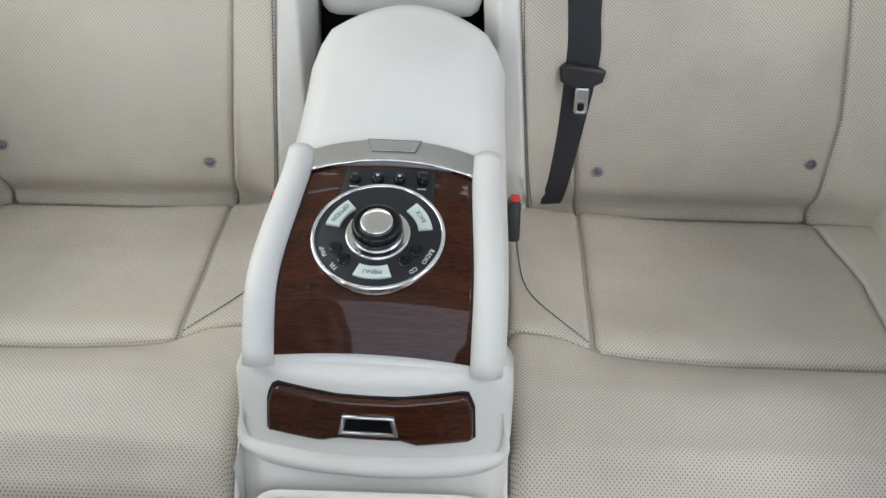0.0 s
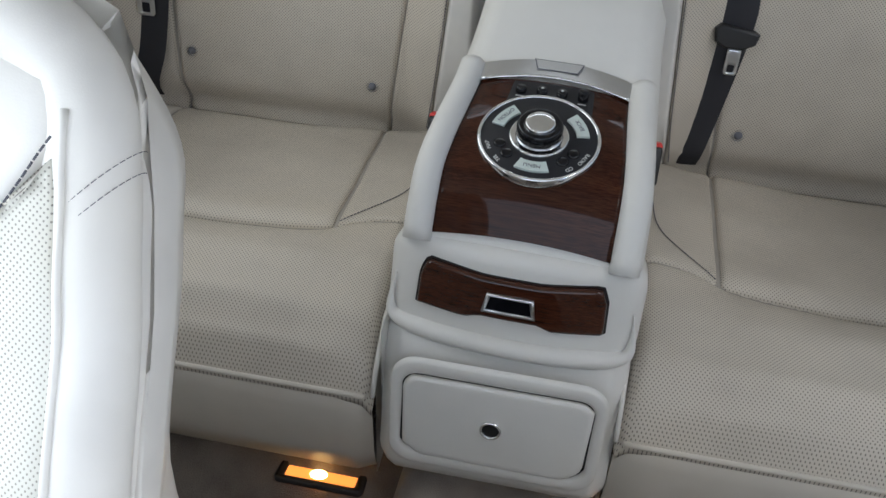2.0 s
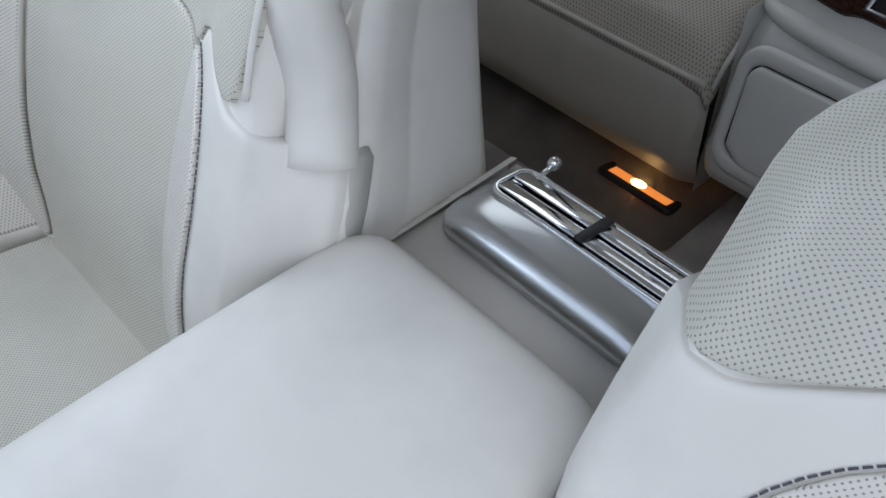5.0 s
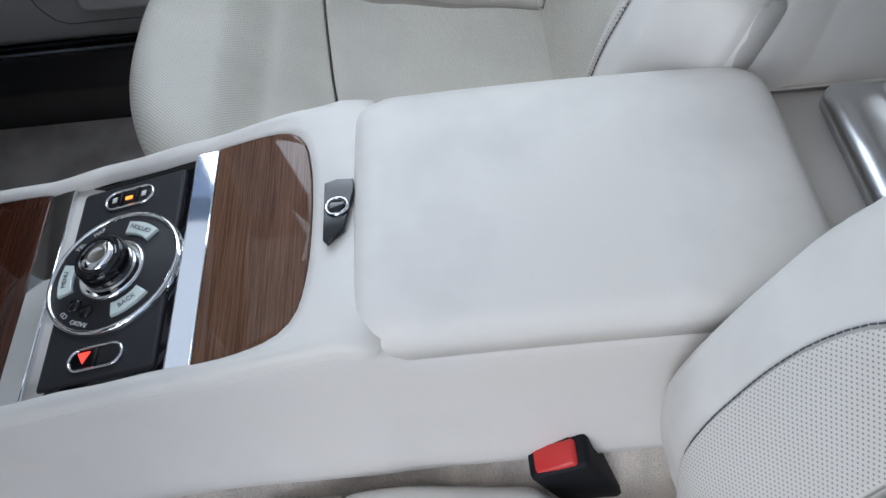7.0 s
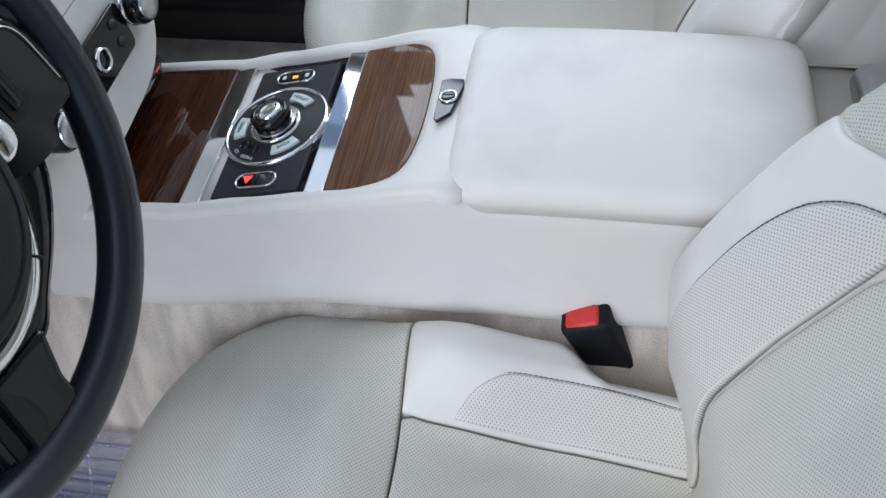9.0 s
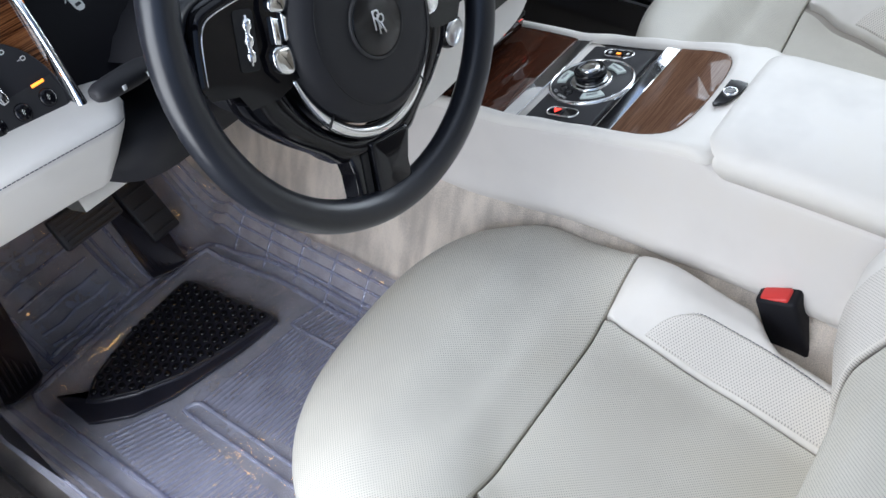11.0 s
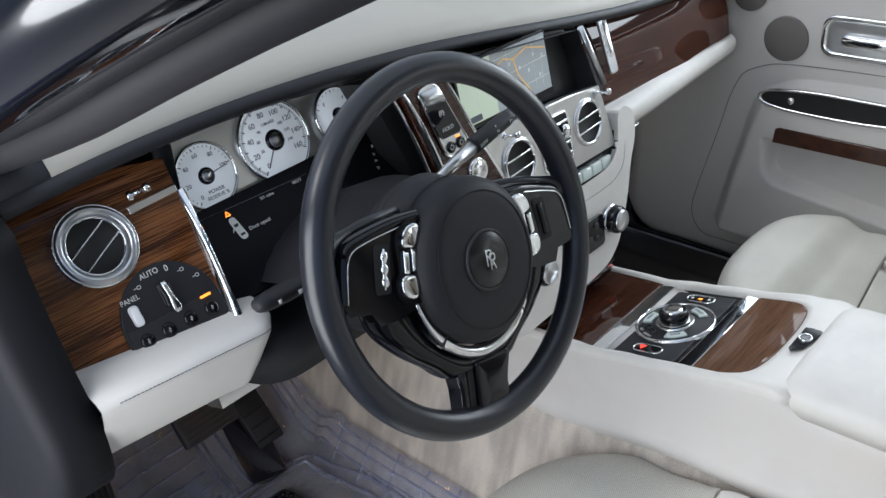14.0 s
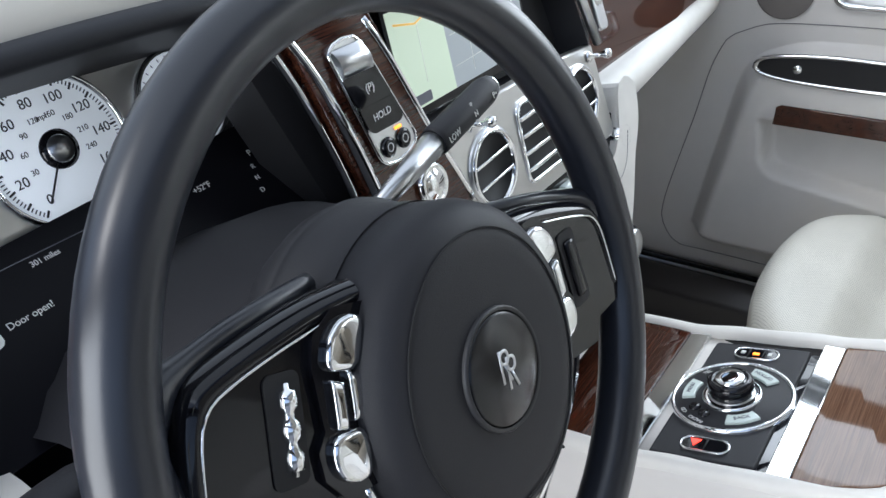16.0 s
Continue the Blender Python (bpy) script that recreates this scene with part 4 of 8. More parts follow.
controller(console, plane_c @ Matrix.Rotation(radians(180), 4, "Z") @ Matrix.Rotation(radians(0), 4, "Z"), 0.0535)
for k, lab in ((-1, "hazard"), (1, "seat")):
    m = plane_c @ Matrix.Translation((k * 0.0745, 0.0, 0.0))
    m = m @ Matrix.Rotation(radians(90), 4, "Z")
    sw = part("rocker_switch", prism(rrect(0.040, 0.0155, 0.0075, 8), 0.0025, m, 0.0008), M_gloss, console, "gloss black rocker switch")
    part("rim", frame_ring(rrect(0.044, 0.0195, 0.0095, 8), rrect(0.040, 0.0155, 0.0077, 8), 0.003, m), M_chrome, sw, "oval chrome rim")
    if k < 0:
        part("warning_mark", prism([(0.004, -0.005), (0.014, -0.005), (0.009, 0.004)], 0.0032, m, 0, z0=0.0), M_redlight, sw, "lit red warning triangle")
        part("divider", rbox(0.0012, 0.015, 0.002, 0, m @ Matrix.Translation((-0.001, 0, 0.0026))), M_void, sw)
    else:
        part("indicator", rbox(0.006, 0.003, 0.001, 0, m @ Matrix.Translation((0, 0.001, 0.0028))), M_orange, sw, "lit amber indicator")
        for d in (-0.007, 0.007):
            part("divider", rbox(0.001, 0.015, 0.002, 0, m @ Matrix.Translation((d, 0, 0.0026))), M_void, sw)
        for d in (-0.013, 0.013):
            part("mark", rbox(0.004, 0.005, 0.0006, 0, m @ Matrix.Translation((d, 0, 0.0027))), M_print, sw)

# lid latch
ml = frame_of((0, -0.079, rail_z(-0.079) + 0.0030), (1, 0, 0), (0, 0.99, -0.12))
latch = part("lid_latch", prism([(-0.034, 0.006), (-0.024, -0.006), (0.012, -0.013), (0.022, -0.012), (0.024, 0.000), (0.022, 0.009), (-0.030, 0.009)], 0.003, ml, 0.0008), M_gloss, console, "dark polished latch plate")
mb_ = ml @ Matrix.Translation((-0.003, -0.001, 0))
button = part("latch_button", rev([(0.0066, 0.003), (0.0066, 0.0046), (0.005, 0.0052), (0, 0.0044)], mb_, 24), M_gloss, latch, "round gloss black button")
part("button_ring", rev([(0.0085, 0.0026), (0.0085, 0.0046), (0.0078, 0.0054), (0.0068, 0.0050), (0.0066, 0.0030)], mb_, 28), M_chrome, button, "thin chrome ring")

# armrest lid
ol = rrect(0.2235, 0.312, 0.026, 8, 0, -0.247)


def lid_deform(p):
    f = (p.x / 0.115) ** 2
    return Vector((p.x, p.y, p.z + 0.404 - 0.014 * f * f + 0.004 * math.sin((p.y + 0.4) * 9)))


part("armrest_lid", pad(ol, 0.031, 0.013, 0.002, n=100, inner=12, deform=lid_deform), M_leather, console, "padded cream leather armrest lid")
# grey strip in place of the soft shadow line under the lid
part("lid_gap_shade", prism(rrect(0.213, 0.306, 0.024, 8, 0, -0.247), 0.016, Matrix.Translation((0, 0, 0.388))), M_seam_shade, console, "grey strip under the lid, its shadow put into the colour")
# rear air outlet
mv = frame_of((0, -0.492, 0.400), (1, 0, 0), (0, 0.97, 0.14))
vent = part("rear_air_outlet", pad(rrect(0.184, 0.086, 0.020, 8), 0.020, 0.012, 0.004, mv @ Matrix.Translation((0, 0.004, -0.006)), n=80), M_satin, console, "satin metal rear air outlet")
part("outlet_well", prism(rrect(0.150, 0.034, 0.008, 6), 0.002, mv @ Matrix.Translation((0, -0.012, 0.0165))), M_void, vent)
part("outlet_rim", frame_ring(rrect(0.158, 0.042, 0.012, 6), rrect(0.149, 0.033, 0.008, 6), 0.004, mv @ Matrix.Translation((0, -0.012, 0.016))), M_chrome, vent, "chrome outlet rim")
for y, a in ((-0.018, 8), (-0.002, 8)):
    part("vane", rbox(0.145, 0.0165, 0.0015, 0.0005, mv @ Matrix.Translation((0, y - 0.002, 0.020)) @ Matrix.Rotation(radians(a), 4, "X")), M_chrome, vent, "polished chrome vane")
part("vane_bridge", rbox(0.008, 0.034, 0.003, 0.001, mv @ Matrix.Translation((0, -0.012, 0.022))), M_black, vent)
part("pull_stem", tube([mv @ Vector((0.066, -0.030, 0.014)), mv @ Vector((0.067, -0.046, 0.019))], 0.0025, 8), M_chrome, vent, "chrome organ-stop pull")
part("pull_knob", rev([(0, -0.005), (0.004, -0.004), (0.0055, 0), (0.004, 0.004), (0, 0.005)], Matrix.Translation(mv @ Vector((0.0672, -0.049, 0.020))) @ Matrix.Rotation(radians(80), 4, "X"), 14), M_chrome, vent, "chrome ball knob")

# buckle beside the driver's seat
mb = Matrix.Translation((-0.128, -0.245, 0.216)) @ Vector((0, 0, 1)).rotation_difference(Vector((-0.015, 0.048, 0.124))).to_matrix().to_4x4()
buckle = thing("seat_belt_buckle", "black seat belt buckle with a red release button", "buckle", (-0.150, -0.23, 0.15))
part("buckle_body", rbox(0.028, 0.047, 0.100, 0.005, mb @ Matrix.Translation((0, 0, 0.0275))), M_cap, buckle)
part("release_button", rbox(0.020, 0.034, 0.012, 0.003, mb @ Matrix.Translation((-0.001, 0.002, 0.0735)) @ Matrix.Rotation(radians(-6), 4, "X")), M_red, buckle, "bright red release button")
part("tongue_slot", rbox(0.008, 0.026, 0.002, 0.0005, mb @ Matrix.Translation((0.0095, 0.002, 0.0772))), M_void, buckle, "dark tongue slot")
boot = smooth([mb @ Vector((0, 0, -0.018)), mb @ Vector((0.001, -0.006, -0.040)), mb @ Vector((0.003, -0.018, -0.065)), mb @ Vector((0.005, -0.034, -0.100))], 40)
part("buckle_boot", tube(boot, [0.0185 + 0.0018 * math.sin(i * 1.1) + 0.00012 * i for i in range(40)], 14), M_rubber, buckle, "ribbed black rubber boot")

# ---- dashboard ----
dash = thing("dashboard", "cream and black leather dashboard with glossy veneer panels", "dashboard", (0, 0.4, 0.4))
LIP = [(-0.75, 0.782), (-0.675, 0.792), (-0.565, 0.797), (-0.465, 0.804), (-0.383, 0.808), (-0.267, 0.800), (-0.129, 0.780), (-0.038, 0.768), (0.065, 0.756), (0.25, 0.735), (0.45, 0.715), (0.72, 0.69)]
LIP_FIT = np.polyfit([p[0] for p in LIP], [p[1] for p in LIP], 5)


def lip(x):
    return float(np.polyval(LIP_FIT, x))


rows_b, rows_c, rows_d, rows_f = [], [], [], []
for x in lin(-0.715, 0.70, 80):
    z = lip(x)
    y = 0.335 + 0.02 * sst(0.3, 0.7, abs(x))
    rows_b.append([(x, y + 0.10, z - 0.055), (x, y + 0.03, z - 0.018), (x, y + 0.006, z - 0.015), (x, y, z - 0.009), (x, y + 0.003, z - 0.003), (x, y + 0.010, z), (x, y + 0.018, z - 0.002)])
    (rows_c if x > -0.668 else rows_d).append([(x, y + 0.014, z - 0.006), (x, y + 0.015, z + 0.003), (x, y + 0.022, z + 0.012), (x, y + 0.036, z + 0.019), (x, y + 0.08, z + 0.027), (x, y + 0.16, z + 0.034), (x, y + 0.23, z + 0.034), (x, y + 0.245, z + 0.026)])
    rows_f.append([(x, y + 0.243, z + 0.024), (x, y + 0.26, z + 0.028), (x, y + 0.40, z + 0.010), (x, y + 0.70, z - 0.06), (x, y + 0.72, z - 0.10)])
part("dash_brow", grid(rows_b), M_black_leather, dash, "black leather brow roll")
part("dash_top", grid(rows_c), M_dashtop, dash, "cream leather dash top")
rows_d.append([(x, y, z - 0.0015) for x, y, z in rows_c[0]])
part("dash_corner", grid(rows_d), M_black_leather, dash, "black leather dash corner by the pillar")
part("dash_cowl", grid(rows_f), M_dark_trim, dash, "dark dash cowl below the windscreen")

# -- left veneer panel: air outlet, light switches
UL = Vector((0, 0.52, 0.854))
mL = frame_of((-0.60, 0.31, 0.61), (1, 0, 0), UL)


def zb(z):
    return (z - 0.61) / 0.854


wl = [(-0.125, zb(0.610)), (0.0465, zb(0.603)), (0.0625, zb(0.757)), (-0.085, zb(0.775)), (-0.125, zb(0.775))]
part("veneer_left", prism(wl, 0.012, mL, 0.002, z0=-0.012), M_woodl, dash, "glossy brown veneer panel")
part("panel_backing", prism([(x * 1.02, y) for x, y in wl], 0.05, mL, z0=-0.064), M_black, dash)
ov = part("air_outlet", rev([(0.040, -0.01), (0.040, 0.004), (0.0375, 0.009), (0.034, 0.0105), (0.031, 0.009), (0.029, 0.004), (0.0275, -0.002)], mL @ Matrix.Translation((-0.042, zb(0.7105), 0)), 48), M_satin, dash, "round satin metal air outlet")
part("outlet_ring", rev([(0.0405, 0.0), (0.0408, 0.006), (0.0395, 0.008), (0.038, 0.0075)], mL @ Matrix.Translation((-0.042, zb(0.7105), 0)), 48), M_chrome, ov, "chrome outer ring")
part("outlet_inner_ring", rev([(0.0290, 0.003), (0.0285, 0.006), (0.027, 0.006), (0.0265, 0.002)], mL @ Matrix.Translation((-0.042, zb(0.7105), 0)), 48), M_chrome, ov, "chrome inner ring")
part("outlet_throat", rev([(0.0268, 0.0022), (0.0268, 0.0010), (0.0, 0.0010)], mL @ Matrix.Translation((-0.042, zb(0.7105), 0)), 36), M_void, ov)
for d in (-0.009, 0.009):
    part("vane", rbox(0.0016, math.sqrt(0.0268 ** 2 - d * d) * 2, 0.006, 0.0005, mL @ Matrix.Translation((-0.042, zb(0.7105), 0.0)) @ Matrix.Rotation(radians(-62), 4, "Z") @ Matrix.Translation((d, 0, 0))), M_chrome, ov, "chrome vane")
# light switch cluster
ml2 = mL @ Matrix.Translation((-0.0055, zb(0.632) - 0.0026, 0)) @ Matrix.Diagonal((1.06, 1.17, 1, 1))
D = [(0.050 * math.cos(radians(a)), 0.050 * math.sin(radians(a)) * 0.98 + 0.0) for a in range(-4, 185, 9)]
D = [(0.050, -0.012), (0.046, -0.020)] [::-1] + D + [(-0.050, -0.012), (-0.046, -0.020)]
lc = part("light_switch_panel", prism(D, 0.003, ml2, 0.001), M_soft, dash, "matt black light switch panel")
part("key_band", prism([(0.048, -0.0075), (0.0465, 0.006), (-0.0465, 0.006), (-0.048, -0.0075), (-0.044, -0.019), (0.044, -0.019)][::-1], 0.0012, ml2, 0, z0=0.0026), M_black, lc)
for i, x in enumerate((-0.034, -0.012, 0.011, 0.034)):
    part("switch_key", rev([(0.0068, 0.003), (0.0068, 0.005), (0.0050, 0.0062), (0, 0.0056)], ml2 @ Matrix.Translation((x, -0.0065, 0)), 20), M_gloss, lc, "round gloss black key")
    for d in (-0.0014, 0.0, 0.0014):
        part("key_mark", rbox(0.0030 - abs(d), 0.0005, 0.0003, 0, ml2 @ Matrix.Translation((x, -0.0065 + d, 0.0060)) @ Matrix.Rotation(radians(30), 4, "Z")), M_print, lc)
part("lamp_indicator", rbox(0.011, 0.0022, 0.001, 0, ml2 @ Matrix.Translation((0.034, 0.0050, 0.0042))), M_orange, lc, "lit amber indicator bar")
part("dial_slot", prism(rrect(0.010, 0.030, 0.003, 4), 0.0006, ml2 @ Matrix.Translation((0.002, 0.019, 0.003))), M_void, lc)
part("dial_plate", prism(rrect(0.0125, 0.021, 0.002, 4), 0.0022, ml2 @ Matrix.Translation((0.002, 0.021, 0.0030)), 0.0008), M_gloss, lc, "gloss black selector plate")
part("light_dial", pad([(-0.0024, 0.0135), (0.0024, 0.0135), (0.0027, 0.008), (0.0026, 0.001), (0.0040, -0.007), (0.0042, -0.0115), (0.0026, -0.0150), (-0.0026, -0.0150), (-0.0042, -0.0115), (-0.0040, -0.007), (-0.0026, 0.001), (-0.0027, 0.008)][::-1], 0.0085, 0.0018, 0.0006, ml2 @ Matrix.Translation((0.002, 0.0185, 0.003)) @ Matrix.Rotation(radians(4), 4, "Z"), n=60), M_chrome, lc, "chrome light selector lever")
part("dimmer_wheel", prism(rrect(0.009, 0.018, 0.0035, 4), 0.005, ml2 @ Matrix.Translation((-0.033, 0.016, 0.0028)), 0.002), M_white, lc, "white ribbed dimmer wheel")
lettering("lettering", "PANEL", 0.0064, ml2 @ Matrix.Translation((-0.031, 0.0295, 0.0032)), M_print, lc)
lettering("lettering", "AUTO", 0.0068, ml2 @ Matrix.Translation((-0.004, 0.0425, 0.0032)), M_print, lc)
lettering("lettering", "0", 0.0075, ml2 @ Matrix.Translation((0.013, 0.0405, 0.0032)), M_print, lc)
for x, y in ((0.026, 0.034), (0.037, 0.024), (-0.018, 0.036)):
    part("symbol", frame_ring(rrect(0.0042, 0.0032, 0.0014, 4, x, y), rrect(0.0030, 0.0020, 0.0009, 4, x, y), 0.0003, ml2, 0.0030), M_print, lc)
    part("symbol", rbox(0.0022, 0.0006, 0.0003, 0, ml2 @ Matrix.Translation((x - 0.0038, y, 0.0031))), M_print, lc)


def organ_stop(m, parent):
    """A chrome push-pull knob on a short stem."""
    st = part("organ_stop", rev([(0.0055, 0), (0.0055, 0.003), (0.0022, 0.004), (0.0022, 0.014), (0.0038, 0.016), (0.0050, 0.0195), (0.0038, 0.023), (0, 0.024)], m, 20), M_chrome, parent, "chrome organ-stop knob")
    return st


organ_stop(mL @ Matrix.Translation((0.012, zb(0.737), 0)) @ Matrix.Rotation(radians(38), 4, "Y"), dash)
part("stop_base", prism(rrect(0.056, 0.0075, 0.001, 3), 0.0016, mL @ Matrix.Translation((0.031, zb(0.727), 0)) @ Matrix.Rotation(radians(3), 4, "Z"), 0.0005), M_chrome, dash, "chrome slider strip")

# chrome uprights beside the veneer
a, b = Vector((-0.551, 0.298, 0.606)), Vector((-0.5355, 0.3865, 0.7225))
rows = []
for f in lin(0, 1, 14):
    c = a.lerp(b, f) + Vector((0.0, -0.004, 0.0)) * math.sin(math.pi * f)
    w = 0.0042 + 0.0022 * sst(0.75, 1.0, f) + 0.0016 * (1 - sst(0.0, 0.2, f))
    rows.append([c + Vector((x * w, -y, y * 0.6)) for x, y in ((-1, -0.006), (-1, 0.0), (-0.6, 0.0032), (0.2, 0.0042), (0.8, 0.0026), (1, 0.0), (1, -0.006))])
part("chrome_upright", grid(rows, cap=True), M_chrome, dash, "polished chrome upright")
# padded shelf below the left panel
shelf, crease = [], []
for x in lin(-0.722, -0.519, 24):
    e = sst(-0.60, -0.519, x)
    zs = 0.622 - 0.095 * (x + 0.725)
    y0 = 0.262 + 0.028 * sst(-0.550, -0.517, x) ** 2
    ring = []
    for y, z in ((0.345, 0.010), (y0 + 0.045, 0.008), (y0 + 0.022, 0.0065), (y0 + 0.008, 0.003), (y0, -0.003), (y0 + 0.0015, -0.010), (y0 + 0.010, -0.036), (y0 + 0.021, -0.062), (y0 + 0.028, -0.069), (y0 + 0.040, -0.073), (0.36, -0.076)):
        ring.append((x + 0.030 * e * max(z, -0.07) / 0.07 * (z < 0), y, zs + z))
    shelf.append(ring)
    crease.append((ring[4][0], y0 - 0.0004, zs - 0.0015))
part("shelf_pad", grid(shelf, cap=True), M_leather, dash, "padded cream leather ledge")
stitches(crease[2:], dash, 0.0005, 0.004)
# lower knee roll to the column
knee = [[(x, 0.375, 0.52), (x, 0.335, 0.500 - 0.0 * x), (x, 0.332, 0.489), (x, 0.36, 0.478), (x, 0.42, 0.475)] for x in lin(-0.575, -0.40, 6)]
part("knee_roll", grid(knee), M_leather, dash, "cream leather knee roll")
# black sheets close the dash underside, its shade painted in their colour
part("under_dash_shade", grid([[(x, 0.36, 0.50), (x, 0.44, 0.46), (x, 0.75, 0.44), (x, 1.02, 0.42)] for x in (-0.72, -0.4, -0.12)]), M_void, dash)
part("under_dash_shade", grid([[(x, 0.50, 0.49), (x, 0.60, 0.48), (x, 0.80, 0.44), (x, 1.02, 0.40)] for x in (0.12, 0.4, 0.72)]), M_void, dash)

# end cap by the door
cap = [tuple(q[:2]) for q in smooth([(0.315, 0.795, 0), (0.302, 0.76, 0), (0.286, 0.66, 0), (0.268, 0.59, 0), (0.288, 0.525, 0), (0.39, 0.462, 0), (0.48, 0.40, 0), (0.60, 0.37, 0), (0.72, 0.42, 0), (0.74, 0.74, 0), (0.50, 0.775, 0)], 60, True)]
mcap = Matrix(((0, 0, -1, -0.722), (1, 0, 0, 0), (0, 1, 0, 0), (0, 0, 0, 1)))
part("dash_end_cap", pad(cap, 0.050, 0.016, 0.0, n=90, deform=lambda p: mcap @ p + Vector((-0.006 * sst(0.58, 0.78, p.y), 0, 0))), M_cap, dash, "black leather dash end cap")

# -- instrument cluster
UG = Vector((0, 0.36, 0.93))
mG = frame_of((-0.4345, 0.418, 0.711), (1, 0, 0), UG)
mD = frame_of((-0.434, 0.395, 0.683), (1, 0, 0), (0, 0.70, 0.71))
binnacle = thing("instrument_cluster", "white-faced instrument dials in a black binnacle", "instrument cluster", (-0.37, 0.44, 0.68))
part("binnacle_back", prism([(-0.105, -0.125), (0.20, -0.125), (0.20, 0.075), (-0.105, 0.075)], 0.01, mG, z0=-0.016), M_void, binnacle)
part("dial_plate", prism([(-0.102, -0.036), (0.200, -0.044), (0.205, 0.056), (-0.094, 0.054)], 0.004, mG, z0=-0.005), M_steel, binnacle, "silver dial backing plate")
part("display_screen", prism([(-0.118, -0.105), (0.225, -0.105), (0.215, 0.010), (-0.098, 0.002)], 0.004, mD, z0=-0.0035), M_screen, binnacle, "glossy black information screen")
part("binnacle_side", grid([[(-0.531, 0.390, 0.770), (-0.520, 0.46, 0.755)], [(-0.533, 0.388, 0.720), (-0.520, 0.44, 0.70)], [(-0.549, 0.305, 0.610), (-0.540, 0.36, 0.59)]]), M_black, binnacle)


def dial(cx, cy, r, marks, ticks, words, needle, start=215.0, span=250.0):
    g = part("dial", rev([(r, 0.0), (r, 0.003), (0.0, 0.003)], mG @ Matrix.Translation((cx, cy, 0)), 48), M_dial, binnacle, "backlit white dial face")
    part("bezel", rev([(r + 0.003, 0.0), (r + 0.003, 0.005), (r + 0.001, 0.006), (r, 0.004)], mG @ Matrix.Translation((cx, cy, 0)), 48), M_chrome, g, "thin chrome bezel")
    bars = []
    for i in range(ticks + 1):
        t = radians(start - span * i / ticks)
        ln = 0.10 if i % 5 == 0 else 0.06
        bars.append(rbox(r * ln, r * (0.03 if i % 5 == 0 else 0.016), 0.0003, 0, mG @ Matrix.Translation((cx, cy, 0.0032)) @ Matrix.Rotation(t, 4, "Z") @ Matrix.Translation((r * (0.95 - ln / 2), 0, 0))))
    part("tick_marks", join(*bars), M_ink, g, "black tick marks")
    for i, w in enumerate(marks):
        t = radians(start - span * i / (len(marks) - 1))
        lettering("numeral", w, r * 0.19, mG @ Matrix.Translation((cx + r * 0.70 * math.cos(t), cy + r * 0.70 * math.sin(t), 0.0032)), M_ink, g)
    for w, x, y, k in words:
        lettering("lettering", w, r * k, mG @ Matrix.Translation((cx + r * x, cy + r * y, 0.0032)), M_ink, g)
    t = radians(needle)
    part("needle", rbox(r * 0.66, r * 0.025, 0.0006, 0, mG @ Matrix.Translation((cx, cy, 0.0055)) @ Matrix.Rotation(t, 4, "Z") @ Matrix.Translation((r * 0.42, 0, 0))), M_ink, g, "thin black needle")
    part("needle_hub", rev([(r * 0.27, 0.003), (r * 0.27, 0.005), (r * 0.19, 0.006)], mG @ Matrix.Translation((cx, cy, 0)), 28), M_gloss, g)
    part("hub_emblem", rev([(r * 0.19, 0.0055), (r * 0.18, 0.007), (0, 0.0065)], mG @ Matrix.Translation((cx, cy, 0)), 24), M_satin, g, "metal hub disc")
    return g


dial(-0.051, -0.001, 0.0350, ["0", "20", "40", "60", "80", "100"], 25, [("POWER", 0.15, -0.52, 0.17), ("RESERVE %", 0.15, -0.70, 0.17)], 8, 235.0, 225.0)
g = dial(0.0465, 0.006, 0.0455, ["0", "20", "40", "60", "80", "100", "120", "140", "160"], 80, [("mph", 0.0, 0.46, 0.11)], 232, 232.0, 262.0)
for i, w in enumerate(["30", "60", "90", "120", "150", "180", "210", "240"]):
    t = radians(200 - 215 * i / 7)
    lettering("numeral", w, 0.0050, mG @ Matrix.Translation((0.0465 + 0.0215 * math.cos(t), 0.006 + 0.0215 * math.sin(t), 0.0032)), M_ink, g)
dial(0.145, 0.004, 0.0330, ["C", "E", "F", "H"], 20, [], -30)
for w, x, y, s in (("Door open!", -0.027, -0.0385, 0.0060), ("301 miles", 0.000, -0.0135, 0.0050), ("08377", 0.044, -0.0130, 0.0052),
                  ("+52°F", 0.115, -0.020, 0.0060), ("P", 0.165, -0.0138, 0.0065), ("R", 0.160, -0.0235, 0.005), ("N", 0.157, -0.0320, 0.005), ("D", 0.154, -0.0413, 0.005)):
    lettering("display_text", w, s, mD @ Matrix.Translation((x, y, 0.0010)), M_print, binnacle)
mcar = mD @ Matrix.Translation((-0.052, -0.033, 0.0006)) @ Matrix.Rotation(radians(6), 4, "Z")
car_mark = part("display_car", prism([(q.x, q.y) for q in smooth([(-0.0042, 0.012, 0), (0.0, 0.0145, 0), (0.0042, 0.012, 0), (0.0046, 0.0, 0), (0.0044, -0.011, 0), (0.0, -0.0135, 0), (-0.0044, -0.011, 0), (-0.0046, 0.0, 0)], 24, True)], 0.0004, mcar), M_print, binnacle, "small white car on the screen")
part("car_window", prism([(-0.0030, 0.0060), (-0.0024, 0.0025), (0.0024, 0.0025), (0.0030, 0.0060)], 0.0002, mcar, 0, z0=0.0004), M_ink, car_mark)
part("car_window", prism([(-0.0026, -0.0060), (-0.0030, -0.0088), (0.0030, -0.0088), (0.0026, -0.0060)], 0.0002, mcar, 0, z0=0.0004), M_ink, car_mark)
